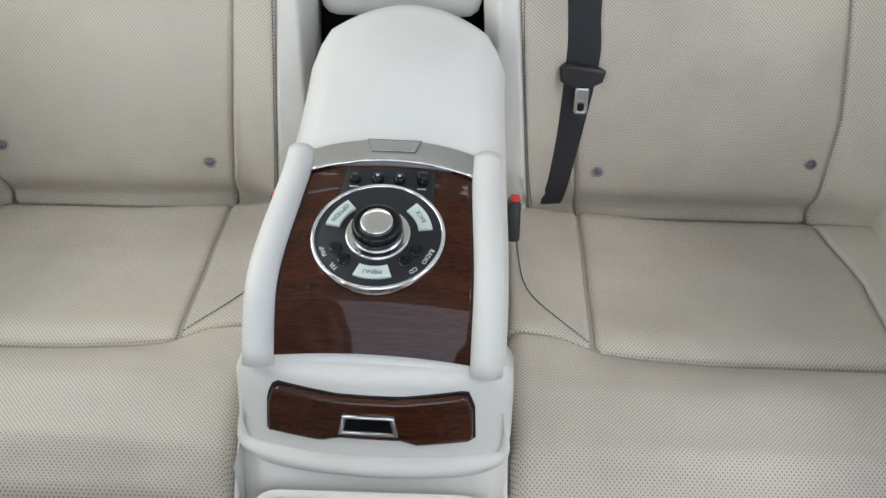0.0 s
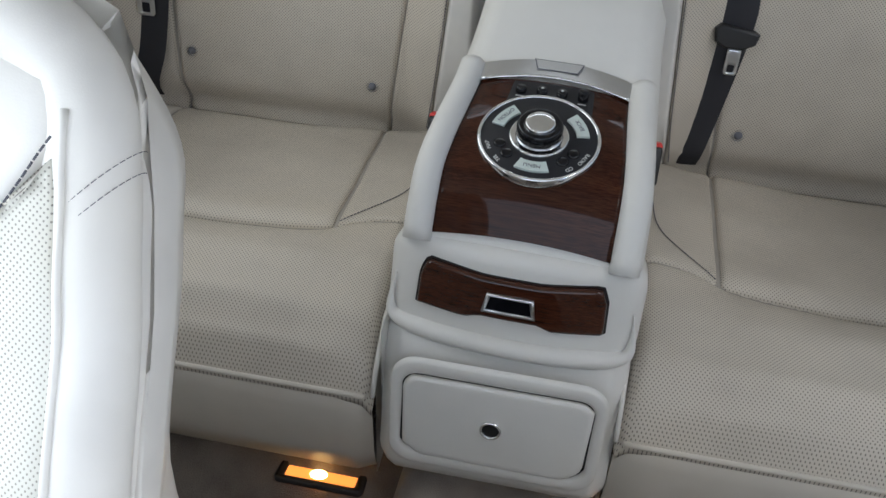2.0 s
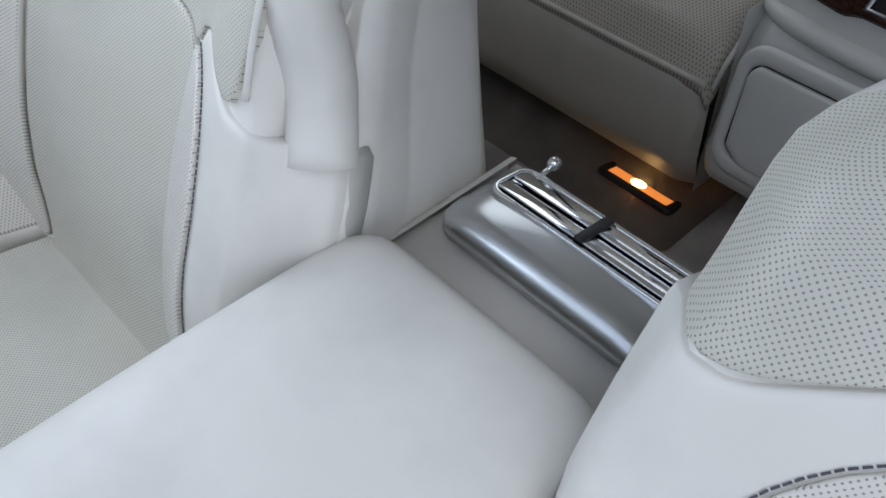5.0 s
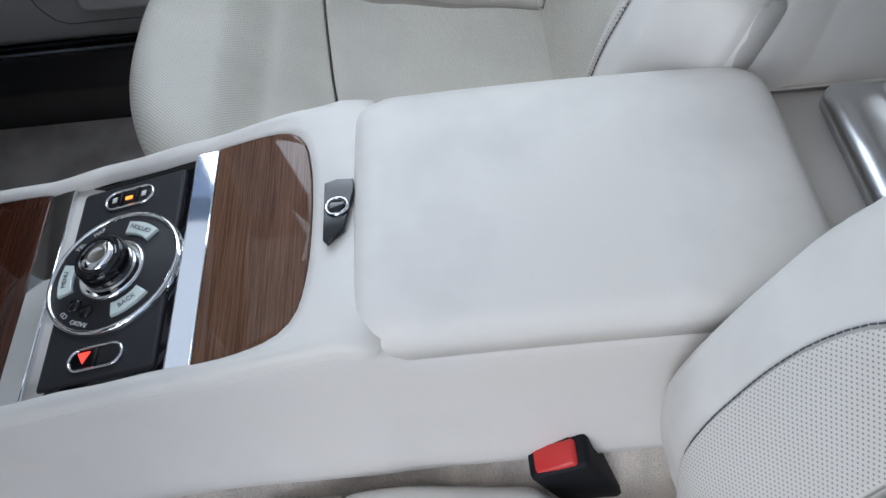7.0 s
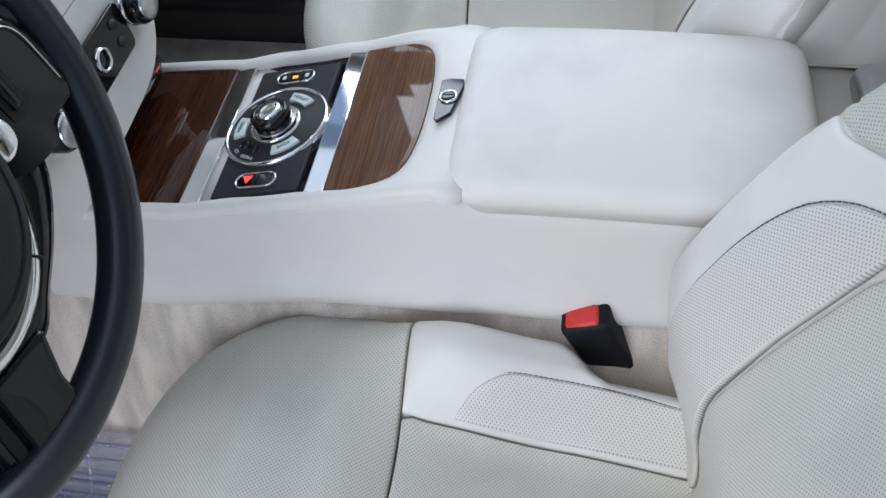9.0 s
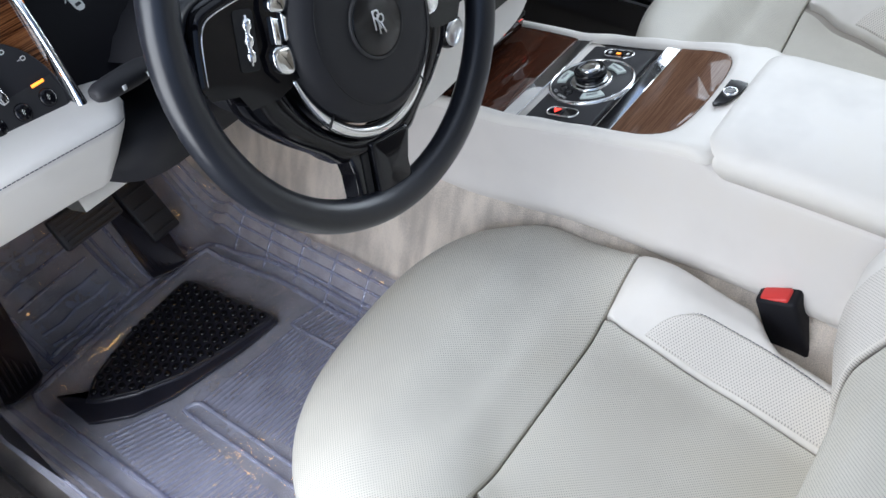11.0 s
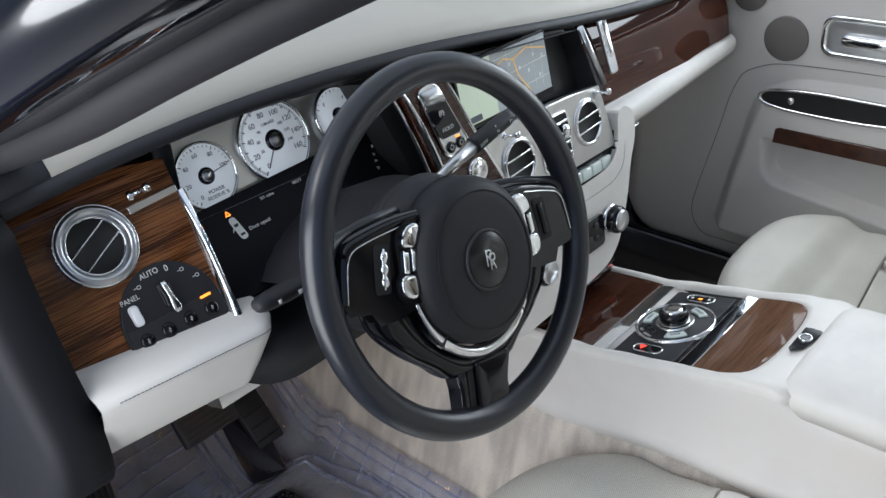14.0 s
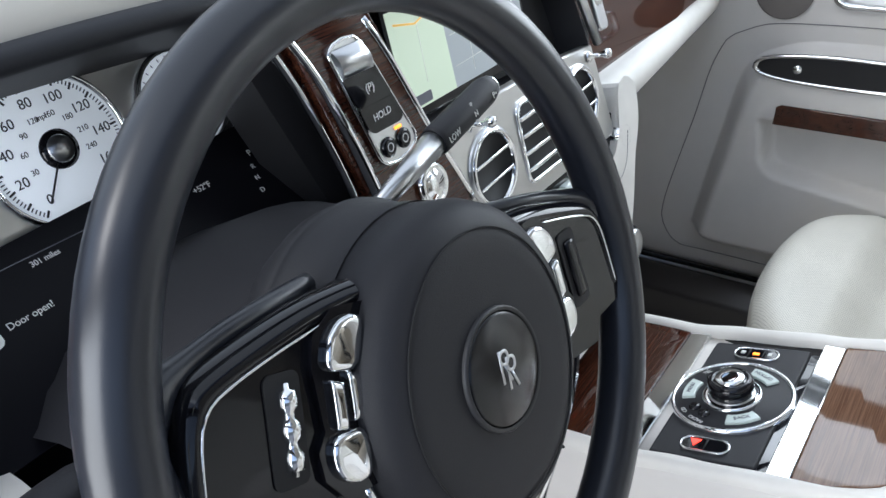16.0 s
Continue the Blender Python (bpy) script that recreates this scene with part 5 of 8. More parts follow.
part("open_door", prism([(-0.0046, 0.0035), (-0.0085, -0.0005), (-0.0080, -0.0014), (-0.0046, 0.0015)], 0.0004, mcar), M_print, car_mark, "open door mark")
part("display_warning", frame_ring([(-0.0036, -0.0028), (0.0036, -0.0028), (0, 0.0040)], [(-0.0018, -0.0016), (0.0018, -0.0016), (0, 0.0018)], 0.0004, mD @ Matrix.Translation((-0.054, -0.0133, 0.0008))), M_orange, binnacle, "lit amber triangle")
part("display_line", rbox(0.145, 0.0005, 0.0004, 0, mD @ Matrix.Translation((-0.012, -0.0085, 0.0008)) @ Matrix.Rotation(radians(-1.0), 4, "Z")), M_button, binnacle)

# -- centre stack
UC = Vector((0, 0.2, 0.98))
mC = frame_of((0, 0.288, 0.615), (1, 0, 0), UC)


def zc(z):
    return (z - 0.615) / 0.98


stack = thing("centre_stack", "satin metal and veneer centre stack with air outlets, screen and keys", "centre stack", (0, 0.3, 0.55))
part("stack_backing", prism([(-0.300, zc(0.775)), (-0.232, zc(0.58)), (-0.15, zc(0.44)), (0.10, zc(0.40)), (0.135, zc(0.53)), (0.165, zc(0.66)), (0.08, zc(0.745))], 0.045, mC, z0=-0.078), M_black, stack)
# veneer strip left of the screen
ws = [(-0.232, zc(0.585)), (-0.132, zc(0.585)), (-0.205, zc(0.768)), (-0.283, zc(0.772))]
part("veneer_strip", prism(ws, 0.012, mC, 0.001, z0=-0.011), M_wood, stack, "glossy brown veneer strip")


def stack_line(pts, dz=0.001):
    return [mC @ Vector((q.x, q.y, dz)) for q in smooth([(x, zc(z), 0) for x, z in pts], 20)]


part("chrome_upright", tube(stack_line([(-0.287, 0.775), (-0.268, 0.740), (-0.2535, 0.695), (-0.2425, 0.650), (-0.232, 0.595)]), [0.0030 + 0.0022 * sst(2, 10, i) for i in range(20)], 10), M_chrome, stack, "broad polished chrome upright")
part("chrome_upright", tube(stack_line([(-0.297, 0.775), (-0.279, 0.735), (-0.265, 0.690), (-0.256, 0.650)], -0.006), 0.0030, 8), M_chrome, stack, "polished chrome upright")
part("chrome_upright", tube(stack_line([(-0.211, 0.762), (-0.197, 0.737), (-0.182, 0.702), (-0.168, 0.668), (-0.152, 0.636), (-0.136, 0.602)]), 0.0026, 8), M_chrome, stack, "thin polished chrome upright")


def stack_plate(pts, n=40):
    return [(q.x, q.y) for q in resample([(x, zc(z), 0) for x, z in pts], n, True)]


face = [(-0.2545, 0.748), (-0.250, 0.7525), (-0.238, 0.7545), (-0.227, 0.753), (-0.2215, 0.748), (-0.2060, 0.711), (-0.1905, 0.676), (-0.1915, 0.6695), (-0.200, 0.6655), (-0.214, 0.6635), (-0.226, 0.665), (-0.232, 0.6705), (-0.2440, 0.710)]
hp = part("switch_plate", prism(stack_plate(face, 60), 0.004, mC, 0.0015), M_satin, stack, "satin metal switch plate")
part("plate_rim", frame_ring(grow(stack_plate(face, 60), 0.0012), grow(stack_plate(face, 60), -0.0012), 0.0050, mC), M_chrome, hp)
cap_rows = []
for f in lin(0, 1, 8):
    l, r = Vector((-0.2525, zc(0.750))).lerp(Vector((-0.2475, zc(0.7315))), f), Vector((-0.2240, zc(0.750))).lerp(Vector((-0.2160, zc(0.7310))), f)
    cap_rows.append([mC @ Vector((*l.lerp(r, u), 0.003 + 0.0075 * math.sin(math.pi * (0.12 + 0.76 * f)) * (1 - 0.25 * (2 * u - 1) ** 4))) for u in lin(0, 1, 9)])
part("grip_cap", grid(cap_rows), M_satin, hp, "rounded brushed metal grip")
for pts, lab in (([(-0.2500, 0.7300), (-0.2180, 0.7295), (-0.2090, 0.7095), (-0.2420, 0.7100)], "gloss black parking brake key"), ([(-0.2415, 0.7075), (-0.2080, 0.7070), (-0.2030, 0.6925), (-0.2060, 0.6905), (-0.2340, 0.6910), (-0.2375, 0.6935)], "gloss black hold key")):
    part("rocker", prism(stack_plate(pts), 0.0045, mC @ Matrix.Translation((0, 0, 0.0028)), 0.0015), M_gloss, hp, lab)
lettering("lettering", "HOLD", 0.0070, mC @ Matrix.Translation((-0.2225, zc(0.6995), 0.0075)) @ Matrix.Rotation(radians(2), 4, "Z"), M_print, hp)
lettering("lettering", "(P)", 0.0080, mC @ Matrix.Translation((-0.2280, zc(0.7195), 0.0075)), M_print, hp)
for x, z in ((-0.2220, 0.6755), (-0.2045, 0.6760)):
    part("round_key", rev([(0.0072, 0.003), (0.0072, 0.0058), (0.005, 0.0068), (0, 0.0062)], mC @ Matrix.Translation((x, zc(z), 0)), 20), M_gloss, hp, "round gloss black key")
    part("key_mark", frame_ring(circle(0.0034, 14), circle(0.0026, 14), 0.0003, mC @ Matrix.Translation((x, zc(z), 0.0064))), M_print, hp)
part("indicator", rbox(0.007, 0.0022, 0.0008, 0, mC @ Matrix.Translation((-0.2070, zc(0.6850), 0.0044))), M_orange, hp, "lit amber indicator")
part("start_button", rev([(0.0165, 0.0), (0.0165, 0.004), (0.0145, 0.0062), (0.0130, 0.0050), (0.0115, 0.0050), (0.0095, 0.0064), (0.0, 0.0068)], mC @ Matrix.Translation((-0.1830, zc(0.632), 0)), 36), M_chrome, stack, "round chrome starter button")
# satin outlet plate
vp = [(-0.162, zc(0.668)), (-0.130, zc(0.578)), (-0.118, zc(0.564)), (0.112, zc(0.562)), (0.118, zc(0.568)), (0.099, zc(0.657)), (0.02, zc(0.664))]
part("outlet_plate", prism(vp, 0.010, mC, 0.002, z0=-0.008), M_steel, stack, "satin metal outlet plate")


def round_outlet(cx, z, r):
    m = mC @ Matrix.Translation((cx, zc(z), 0.002))
    o = part("air_outlet", rev([(r + 0.004, 0), (r + 0.004, 0.003), (r + 0.002, 0.005), (r, 0.003), (r - 0.001, -0.004)], m, 36), M_chrome, stack, "round chrome air outlet")
    part("outlet_throat", rev([(r - 0.0005, 0.0015), (r - 0.0005, 0.0005), (0, 0.0005)], m, 32), M_void, o)
    part("outlet_bezel", rev([(r + 0.0062, 0.0), (r + 0.0060, 0.0022), (r + 0.0040, 0.0030)], m, 36), M_satin, o)
    for d in (-0.33, 0.33):
        part("vane", rbox(2 * r * math.sqrt(1 - d * d) - 0.003, 0.0028, 0.0030, 0.0008, m @ Matrix.Rotation(radians(3), 4, "Z") @ Matrix.Translation((0, d * r, 0.0022))), M_chrome, o, "thin chrome vane")


round_outlet(-0.103, 0.613, 0.0285)
round_outlet(0.059, 0.615, 0.0285)
mid = part("middle_outlet", prism(rrect(0.064, 0.068, 0.008, 5, -0.0215, zc(0.613)), 0.002, mC, z0=0.001), M_void, stack)
part("outlet_rim", frame_ring(rrect(0.070, 0.074, 0.010, 5, -0.0215, zc(0.613)), rrect(0.063, 0.067, 0.008, 5, -0.0215, zc(0.613)), 0.003, mC, 0.002), M_chrome, mid)
for z in (0.590, 0.605, 0.620, 0.635):
    part("vane", rbox(0.062, 0.0040, 0.0036, 0.001, mC @ Matrix.Translation((-0.0215, zc(z), 0.0038))), M_chrome, mid, "chrome vane")
part("vane_slider", pad(rrect(0.012, 0.020, 0.004, 4), 0.010, 0.004, 0.001, mC @ Matrix.Translation((-0.004, zc(0.622), 0.004)), n=40), M_chrome, mid, "chrome vane slider")
organ_stop(mC @ Matrix.Translation((0.088, zc(0.648), 0.001)) @ Matrix.Rotation(radians(25), 4, "Y"), stack)
organ_stop(mC @ Matrix.Translation((-0.122, zc(0.655), 0)) @ Matrix.Rotation(radians(25), 4, "Y"), stack)
# keys
part("key_panel", prism([(-0.130, zc(0.562)), (-0.118, zc(0.508)), (0.10, zc(0.500)), (0.132, zc(0.525)), (0.142, zc(0.570)), (0.125, zc(0.582)), (0.110, zc(0.562))][::1], 0.006, mC, 0.001, z0=-0.008), M_gloss, stack, "gloss black key panel")
for i in range(8):
    part("preset_key", rbox(0.0235, 0.017, 0.008, 0.002, mC @ Matrix.Translation((-0.092 + 0.0255 * i, zc(0.5455), 0.001))), M_pearl, stack, "pearly preset key")
part("volume_knob", rev([(0.0125, -0.002), (0.0125, 0.008), (0.011, 0.010), (0.009, 0.0085), (0, 0.009)], mC @ Matrix.Translation((0.126, zc(0.556), 0)), 28), M_chrome, stack, "chrome volume knob")
for x, z in ((0.098, 0.524), (0.108, 0.530)):
    part("small_key", rev([(0.0040, -0.002), (0.0040, 0.004), (0, 0.0045)], mC @ Matrix.Translation((x, zc(z) - 0.004, 0)), 14), M_gloss, stack)
# cream apron with the temperature dials
mA = frame_of((0.0, 0.285, 0.50), (1, 0, 0), (0, 0.2, 0.98))
apron = [(0.128, 0.593), (0.137, 0.603), (0.156, 0.592), (0.153, 0.560), (0.134, 0.529), (0.115, 0.488), (0.090, 0.447), (0.064, 0.418), (0.02, 0.402), (-0.10, 0.396), (-0.185, 0.400), (-0.190, 0.45), (-0.180, 0.510), (-0.150, 0.526), (-0.05, 0.527), (0.06, 0.528), (0.095, 0.536), (0.117, 0.556), (0.124, 0.575)]
part("stack_apron", prism([(q.x, q.y) for q in smooth([(x, (z - 0.5) / 0.98, 0) for x, z in apron], 110, True)], 0.045, mA, 0.007, 3, z0=-0.015), M_leather, stack, "cream leather apron")
stitches([mA @ Vector((q.x, q.y, 0.0302)) for q in smooth([(x, (z - 0.5) / 0.98, 0) for x, z in ((0.131, 0.556), (0.118, 0.528), (0.095, 0.515), (0.06, 0.5105), (-0.05, 0.510), (-0.15, 0.508))], 50)], stack, 0.00035, 0.004)
mk = frame_of((0.0640, 0.2445, 0.4690), (1, 0, 0), (0, 0.12, 0.99))


def temperature_knob(m):
    k = part("temperature_dial", rev([(0.021, -0.002), (0.021, 0.012), (0.019, 0.016), (0.016, 0.018)], m, 32), M_gloss, stack, "black rotary temperature dial")
    part("dial_cap", rev([(0.0165, 0.016), (0.0165, 0.019), (0.014, 0.021), (0, 0.0205)], m, 32), M_satin, k, "satin dial cap")
    part("dial_ring", rev([(0.0225, -0.002), (0.0225, 0.002), (0.021, 0.003)], m, 32), M_chrome, k)


temperature_knob(mk)
temperature_knob(mk @ Matrix.Translation((-0.180, 0, 0)))
cp = part("climate_panel", prism(rrect(0.085, 0.050, 0.008, 5), 0.003, mk @ Matrix.Translation((-0.066, -0.004, -0.001)), 0.001), M_gloss, stack, "gloss black climate panel")
part("climate_ring", rev([(0.012, 0.002), (0.012, 0.005), (0.010, 0.006), (0.009, 0.004)], mk @ Matrix.Translation((-0.082, -0.004, 0)), 24), M_chrome, cp)
for x, y in ((-0.045, 0.008), (-0.045, -0.012)):
    part("climate_key", rev([(0.005, 0.001), (0.005, 0.004), (0, 0.0045)], mk @ Matrix.Translation((x, y, 0)), 16), M_black, cp)
sw = part("switch_bar", rbox(0.18, 0.03, 0.034, 0.006, Matrix.Translation((-0.010, 0.262, 0.383)) @ Matrix.Rotation(radians(15), 4, "X")), M_gloss, stack, "gloss black switch row")
for x in (-0.075, -0.03, 0.03, 0.075):
    part("switch_light", rbox(0.010, 0.002, 0.0025, 0, Matrix.Translation((x - 0.010, 0.2465, 0.387))), M_redlight, sw, "lit red switch light")
# screen in its hooded recess
hood = [(-0.204, zc(0.766)), (-0.166, zc(0.670)), (0.098, zc(0.655)), (0.072, zc(0.742))]
part("screen_well", grid([[mC @ Vector((x, y, 0.0)) for x, y in hood + hood[:1]], [mC @ Vector((x * 0.97, y * 0.98 + 0.001, -0.05)) for x, y in hood + hood[:1]]]), M_soft, stack, "soft black screen hood")
ms = mC @ Matrix.Translation((-0.075, zc(0.715), -0.022))
scr = part("screen", prism(rrect(0.192, 0.088, 0.003, 3), 0.004, ms, 0.0006), M_gloss, stack, "navigation screen showing a map")
M_map1 = glow("map_green", (0.50, 0.58, 0.44), 0.42)
M_map2 = glow("map_grey", (0.36, 0.39, 0.40), 0.22)
M_road = glow("map_road", (0.85, 0.50, 0.12), 0.45)
M_mapl = glow("map_line", (0.70, 0.72, 0.66), 0.32)
part("map_half", prism([(-0.092, -0.036), (-0.025, -0.036), (-0.025, 0.040), (-0.092, 0.040)], 0.0004, ms, 0, z0=0.0042), M_map1, scr, "pale green map")
part("map_half", prism([(-0.025, -0.036), (0.092, -0.036), (0.092, 0.040), (-0.025, 0.040)], 0.0004, ms, 0, z0=0.0042), M_map2, scr, "grey street map")
for p in ([(-0.02, 0.02), (0.0, 0.028), (0.02, 0.022), (0.05, 0.03), (0.09, 0.02)], [(0.02, 0.022), (0.025, 0.0), (0.04, -0.02), (0.05, -0.036)], [(-0.085, 0.03), (-0.06, 0.025), (-0.03, 0.032)]):
    part("map_road", tube([ms @ Vector((x, y, 0.0048)) for x, y in p], 0.0008, 5), M_road, scr, "orange road on the map")
for x, y0, y1 in ((0.005, -0.03, 0.035), (0.06, -0.03, 0.035), (-0.06, -0.02, 0.038), (0.075, -0.03, 0.01)):
    part("map_street", tube([ms @ Vector((x, y0, 0.0047)), ms @ Vector((x + 0.003, y1, 0.0047))], 0.0003, 4), M_mapl, scr)
for y in (-0.02, 0.005, 0.03):
    part("map_street", tube([ms @ Vector((-0.02, y, 0.0047)), ms @ Vector((0.09, y + 0.004, 0.0047))], 0.0003, 4), M_mapl, scr)
for x, y in ((0.01, 0.018), (0.03, 0.008), (0.048, 0.0), (0.062, 0.018), (0.07, -0.012), (0.02, -0.015), (0.08, 0.012)):
    part("map_pin", prism(rrect(0.004, 0.005, 0.001, 3, x, y), 0.0004, ms, 0, z0=0.005), M_white, scr)
part("scale_box", prism(rrect(0.022, 0.008, 0.001, 2, -0.070, -0.030), 0.0003, ms, 0, z0=0.0048), M_button, scr)
# chrome edge and silver clip right of the screen
A, B = mC @ Vector((0.076, zc(0.744), 0.002)), mC @ Vector((0.112, zc(0.655), 0.002))
part("chrome_upright", tube([A, B], 0.005, 8), M_satin, stack, "satin metal upright")
# -- passenger side veneer and roll
pw = thing("passenger_fascia", "glossy veneer passenger fascia above a cream leather roll", "fascia", (0.4, 0.35, 0.6))
rows_w, rows_k, rows_r = [], [], []
for x in lin(0.13, 0.665, 30):
    t = (x - 0.13) / 0.535
    top = lip(x) - 0.012
    bot = 0.575 + 0.012 * sst(0.0, 1.0, t) + 0.02 * sst(0.35, 1.0, t) - 0.02 * sst(0.6, 1, t)
    y = 0.318 + 0.045 * t
    rows_w.append([(x, y + 0.045, top), (x, y + 0.030, top - 0.03), (x, y + 0.012, (top + bot) / 2), (x, y + 0.004, bot + 0.015), (x, y, bot - 0.012)])
for x in lin(0.150, 0.690, 30):
    t = (x - 0.15) / 0.54
    bot = 0.588 - 0.026 * t
    y = 0.291 + 0.068 * t
    rows_r.append([(x, y + 0.055, bot + 0.012), (x, y + 0.022, bot + 0.009), (x, y + 0.008, bot + 0.005), (x, y + 0.001, bot - 0.002), (x, y - 0.001, bot - 0.012), (x, y + 0.003, bot - 0.026), (x, y + 0.010, bot - 0.035), (x, y + 0.035, bot - 0.046), (x, y + 0.08, bot - 0.062)])
mq = frame_of((0.178, 0.334, 0.689), (1, 0.09, -0.06), (-0.30, 0.29, 0.90))
cl = part("key_holder", prism(rrect(0.025, 0.088, 0.008, 5), 0.0040, mq, 0.0015), M_satin, pw, "polished metal holder plate")
part("holder_recess", pad(rrect(0.018, 0.058, 0.006, 5, 0, 0.010), 0.0016, 0.0008, -0.0010, mq @ Matrix.Translation((0, 0, 0.0036)), n=50), M_chrome, cl, "polished recess")
part("fascia_veneer", grid(rows_w), M_wood, pw, "glossy dark veneer")
part("fascia_roll", grid(rows_r, cap=True), M_leather, pw, "padded cream leather roll")
stitches([(x, 0.291 + 0.068 * (x - 0.15) / 0.54 + 0.0024, 0.588 - 0.026 * (x - 0.15) / 0.54 - 0.0262) for x in lin(0.16, 0.68, 40)], pw, 0.0004, 0.004)
part("fascia_catch", rbox(0.03, 0.008, 0.006, 0.002, Matrix.Translation((0.235, 0.315, 0.542))), M_chrome, pw, "small chrome catch")
part("lower_fascia", grid([[(x, 0.350 + 0.11 * (x - 0.15), 0.535), (x, 0.45, 0.515), (x, 0.56, 0.50), (x, 0.68, 0.50)] for x in lin(0.14, 0.70, 8)]), M_grey_door, pw)

# -- passenger door
door = thing("door_right", "closed cream leather passenger door with speaker, chrome handle and veneer strip", "door", (0.72, 0.1, 0.35), kind="structure")
XD = 0.705
md = Matrix(((0, 0, -1, XD), (-1, 0, 0, 0), (0, 1, 0, 0), (0, 0, 0, 1)))          # local x: rearwards, y: up, z: into the cabin
ol = [(-0.606, 0.150), (-0.588, 0.095), (-0.553, 0.066), (0.45, 0.06), (0.47, 0.10), (0.47, 0.70), (0.40, 0.735), (-0.50, 0.70), (-0.60, 0.66), (-0.612, 0.60), (-0.592, 0.28)]
part("door_panel", pad([(q.x, q.y) for q in resample([(*p, 0) for p in ol], 90, True)], 0.05, 0.02, 0.0, md @ Matrix.Translation((0, 0, -0.05)), n=120), M_grey_door, door)
part("door_shell", rbox(0.05, 1.15, 0.75, 0.01, Matrix.Translation((XD + 0.085, 0.09, 0.36))), M_paint, door, "dark painted outer door skin")
# raised lower panel with an open bin under the veneer strip
low = [tuple(q[:2]) for q in smooth([(-0.316, 0.44, 0), (-0.288, 0.474, 0), (-0.24, 0.492, 0), (-0.16, 0.502, 0), (0.40, 0.506, 0), (0.45, 0.46, 0), (0.45, 0.15, 0), (0.40, 0.115, 0), (-0.28, 0.122, 0), (-0.345, 0.126, 0), (-0.376, 0.150, 0), (-0.372, 0.19, 0), (-0.342, 0.33, 0)], 90, True)]
LOW_A = np.array(low)
LOW_B = np.roll(LOW_A, -1, axis=0)


def inside_low(x, y):
    """How far a point lies inside the raised panel's outline; negative outside."""
    p = np.array((x, y))
    e = LOW_B - LOW_A
    t = np.clip(((p - LOW_A) * e).sum(1) / (e * e).sum(1), 0, 1)
    d = np.sqrt((((LOW_A + e * t[:, None]) - p) ** 2).sum(1)).min()
    cross = ((LOW_A[:, 1] > y) != (LOW_B[:, 1] > y)) & (x < (LOW_B[:, 0] - LOW_A[:, 0]) * (y - LOW_A[:, 1]) / (LOW_B[:, 1] - LOW_A[:, 1] + 1e-12) + LOW_A[:, 0])
    return d if cross.sum() % 2 else -d


def panel_d(x, y):
    h = 0.052 * sst(-0.002, 0.036, inside_low(x, y))
    left = x + 0.262 + 0.10 * (y - 0.33)
    floor_ = y - max(0.292 - 0.13 * (x + 0.25), 0.235)
    roof_ = 0.3815 - y
    near = min(left, floor_)
    if left < 0.03 and floor_ < 0.03:
        near = 0.03 - math.hypot(0.03 - left, 0.03 - floor_)
    return h - 0.040 * sst(-0.003, 0.011, near) * sst(-0.002, 0.003, roof_)


part("door_armrest_panel", grid([[md @ Vector((x, y, panel_d(x, y) - 0.001)) for x in lin(-0.385, 0.455, 170)] for y in lin(0.105, 0.512, 110)]), M_grey_door, door, "raised leather lower panel with an open bin")
stitches([md @ Vector((q.x, q.y, 0.0008)) for q in smooth([(0.3, 0.095, 0), (-0.319, 0.103, 0), (-0.392, 0.103, 0), (-0.422, 0.130, 0), (-0.429, 0.182, 0), (-0.387, 0.349, 0), (-0.359, 0.458, 0), (-0.319, 0.504, 0), (-0.184, 0.525, 0), (0.4, 0.530, 0)], 110)], door, 0.0007, 0.004)
for cy, cz, r in ((0.266, 0.570, 0.043), (0.345, 0.648, 0.034)):
    sp = part("speaker", rev([(r, -0.002), (r, 0.003), (r - 0.002, 0.004), (0, 0.0045)], md @ Matrix.Translation((-cy, cz, 0)), 40), M_speaker, door, "round grey cloth speaker")
mhd = md @ Matrix.Translation((-0.125, 0.588, 0.001))
hd = part("door_handle", frame_ring(rrect(0.150, 0.078, 0.024, 8), rrect(0.128, 0.058, 0.018, 8), 0.006, mhd), M_chrome, door, "chrome door handle surround")
part("handle_cup", pad(rrect(0.130, 0.060, 0.018, 8), 0.004, 0.002, -0.002, mhd, n=60), M_satin, hd)
part("handle_lever", pad(rrect(0.100, 0.022, 0.010, 6), 0.014, 0.008, 0.0, mhd @ Matrix.Translation((0.012, -0.004, 0.003)), n=50), M_chrome, hd, "chrome pull lever")
mp_ = md @ Matrix.Translation((-0.170, 0.4755, 0.0475)) @ Matrix.Rotation(radians(1.5), 4, "Z")
lens = [tuple(q[:2]) for q in smooth([(-0.118, -0.006, 0), (-0.10, 0.012, 0), (-0.02, 0.020, 0), (0.08, 0.018, 0), (0.26, 0.010, 0), (0.28, -0.012, 0), (0.15, -0.026, 0), (0.05, -0.030, 0), (-0.05, -0.026, 0), (-0.10, -0.018, 0)], 80, True)]
c0 = (0.06, -0.004)
lens_in = [(c0[0] + (x - c0[0]) * 0.955, c0[1] + (y - c0[1]) * 0.76) for x, y in lens]
pk = part("map_pocket", prism(lens, 0.0025, mp_, 0, z0=0.003), M_void, door, "dark recessed pull pocket")
part("pocket_rim", frame_ring(lens, lens_in, 0.006, mp_, 0.003), M_chrome, pk, "chrome pocket rim")
part("pocket_knob", rev([(0.008, 0.004), (0.007, 0.012), (0.004, 0.014), (0, 0.0145)], mp_ @ Matrix.Translation((-0.052, -0.004, -0.004)), 18), M_chrome, pk, "small chrome knob")
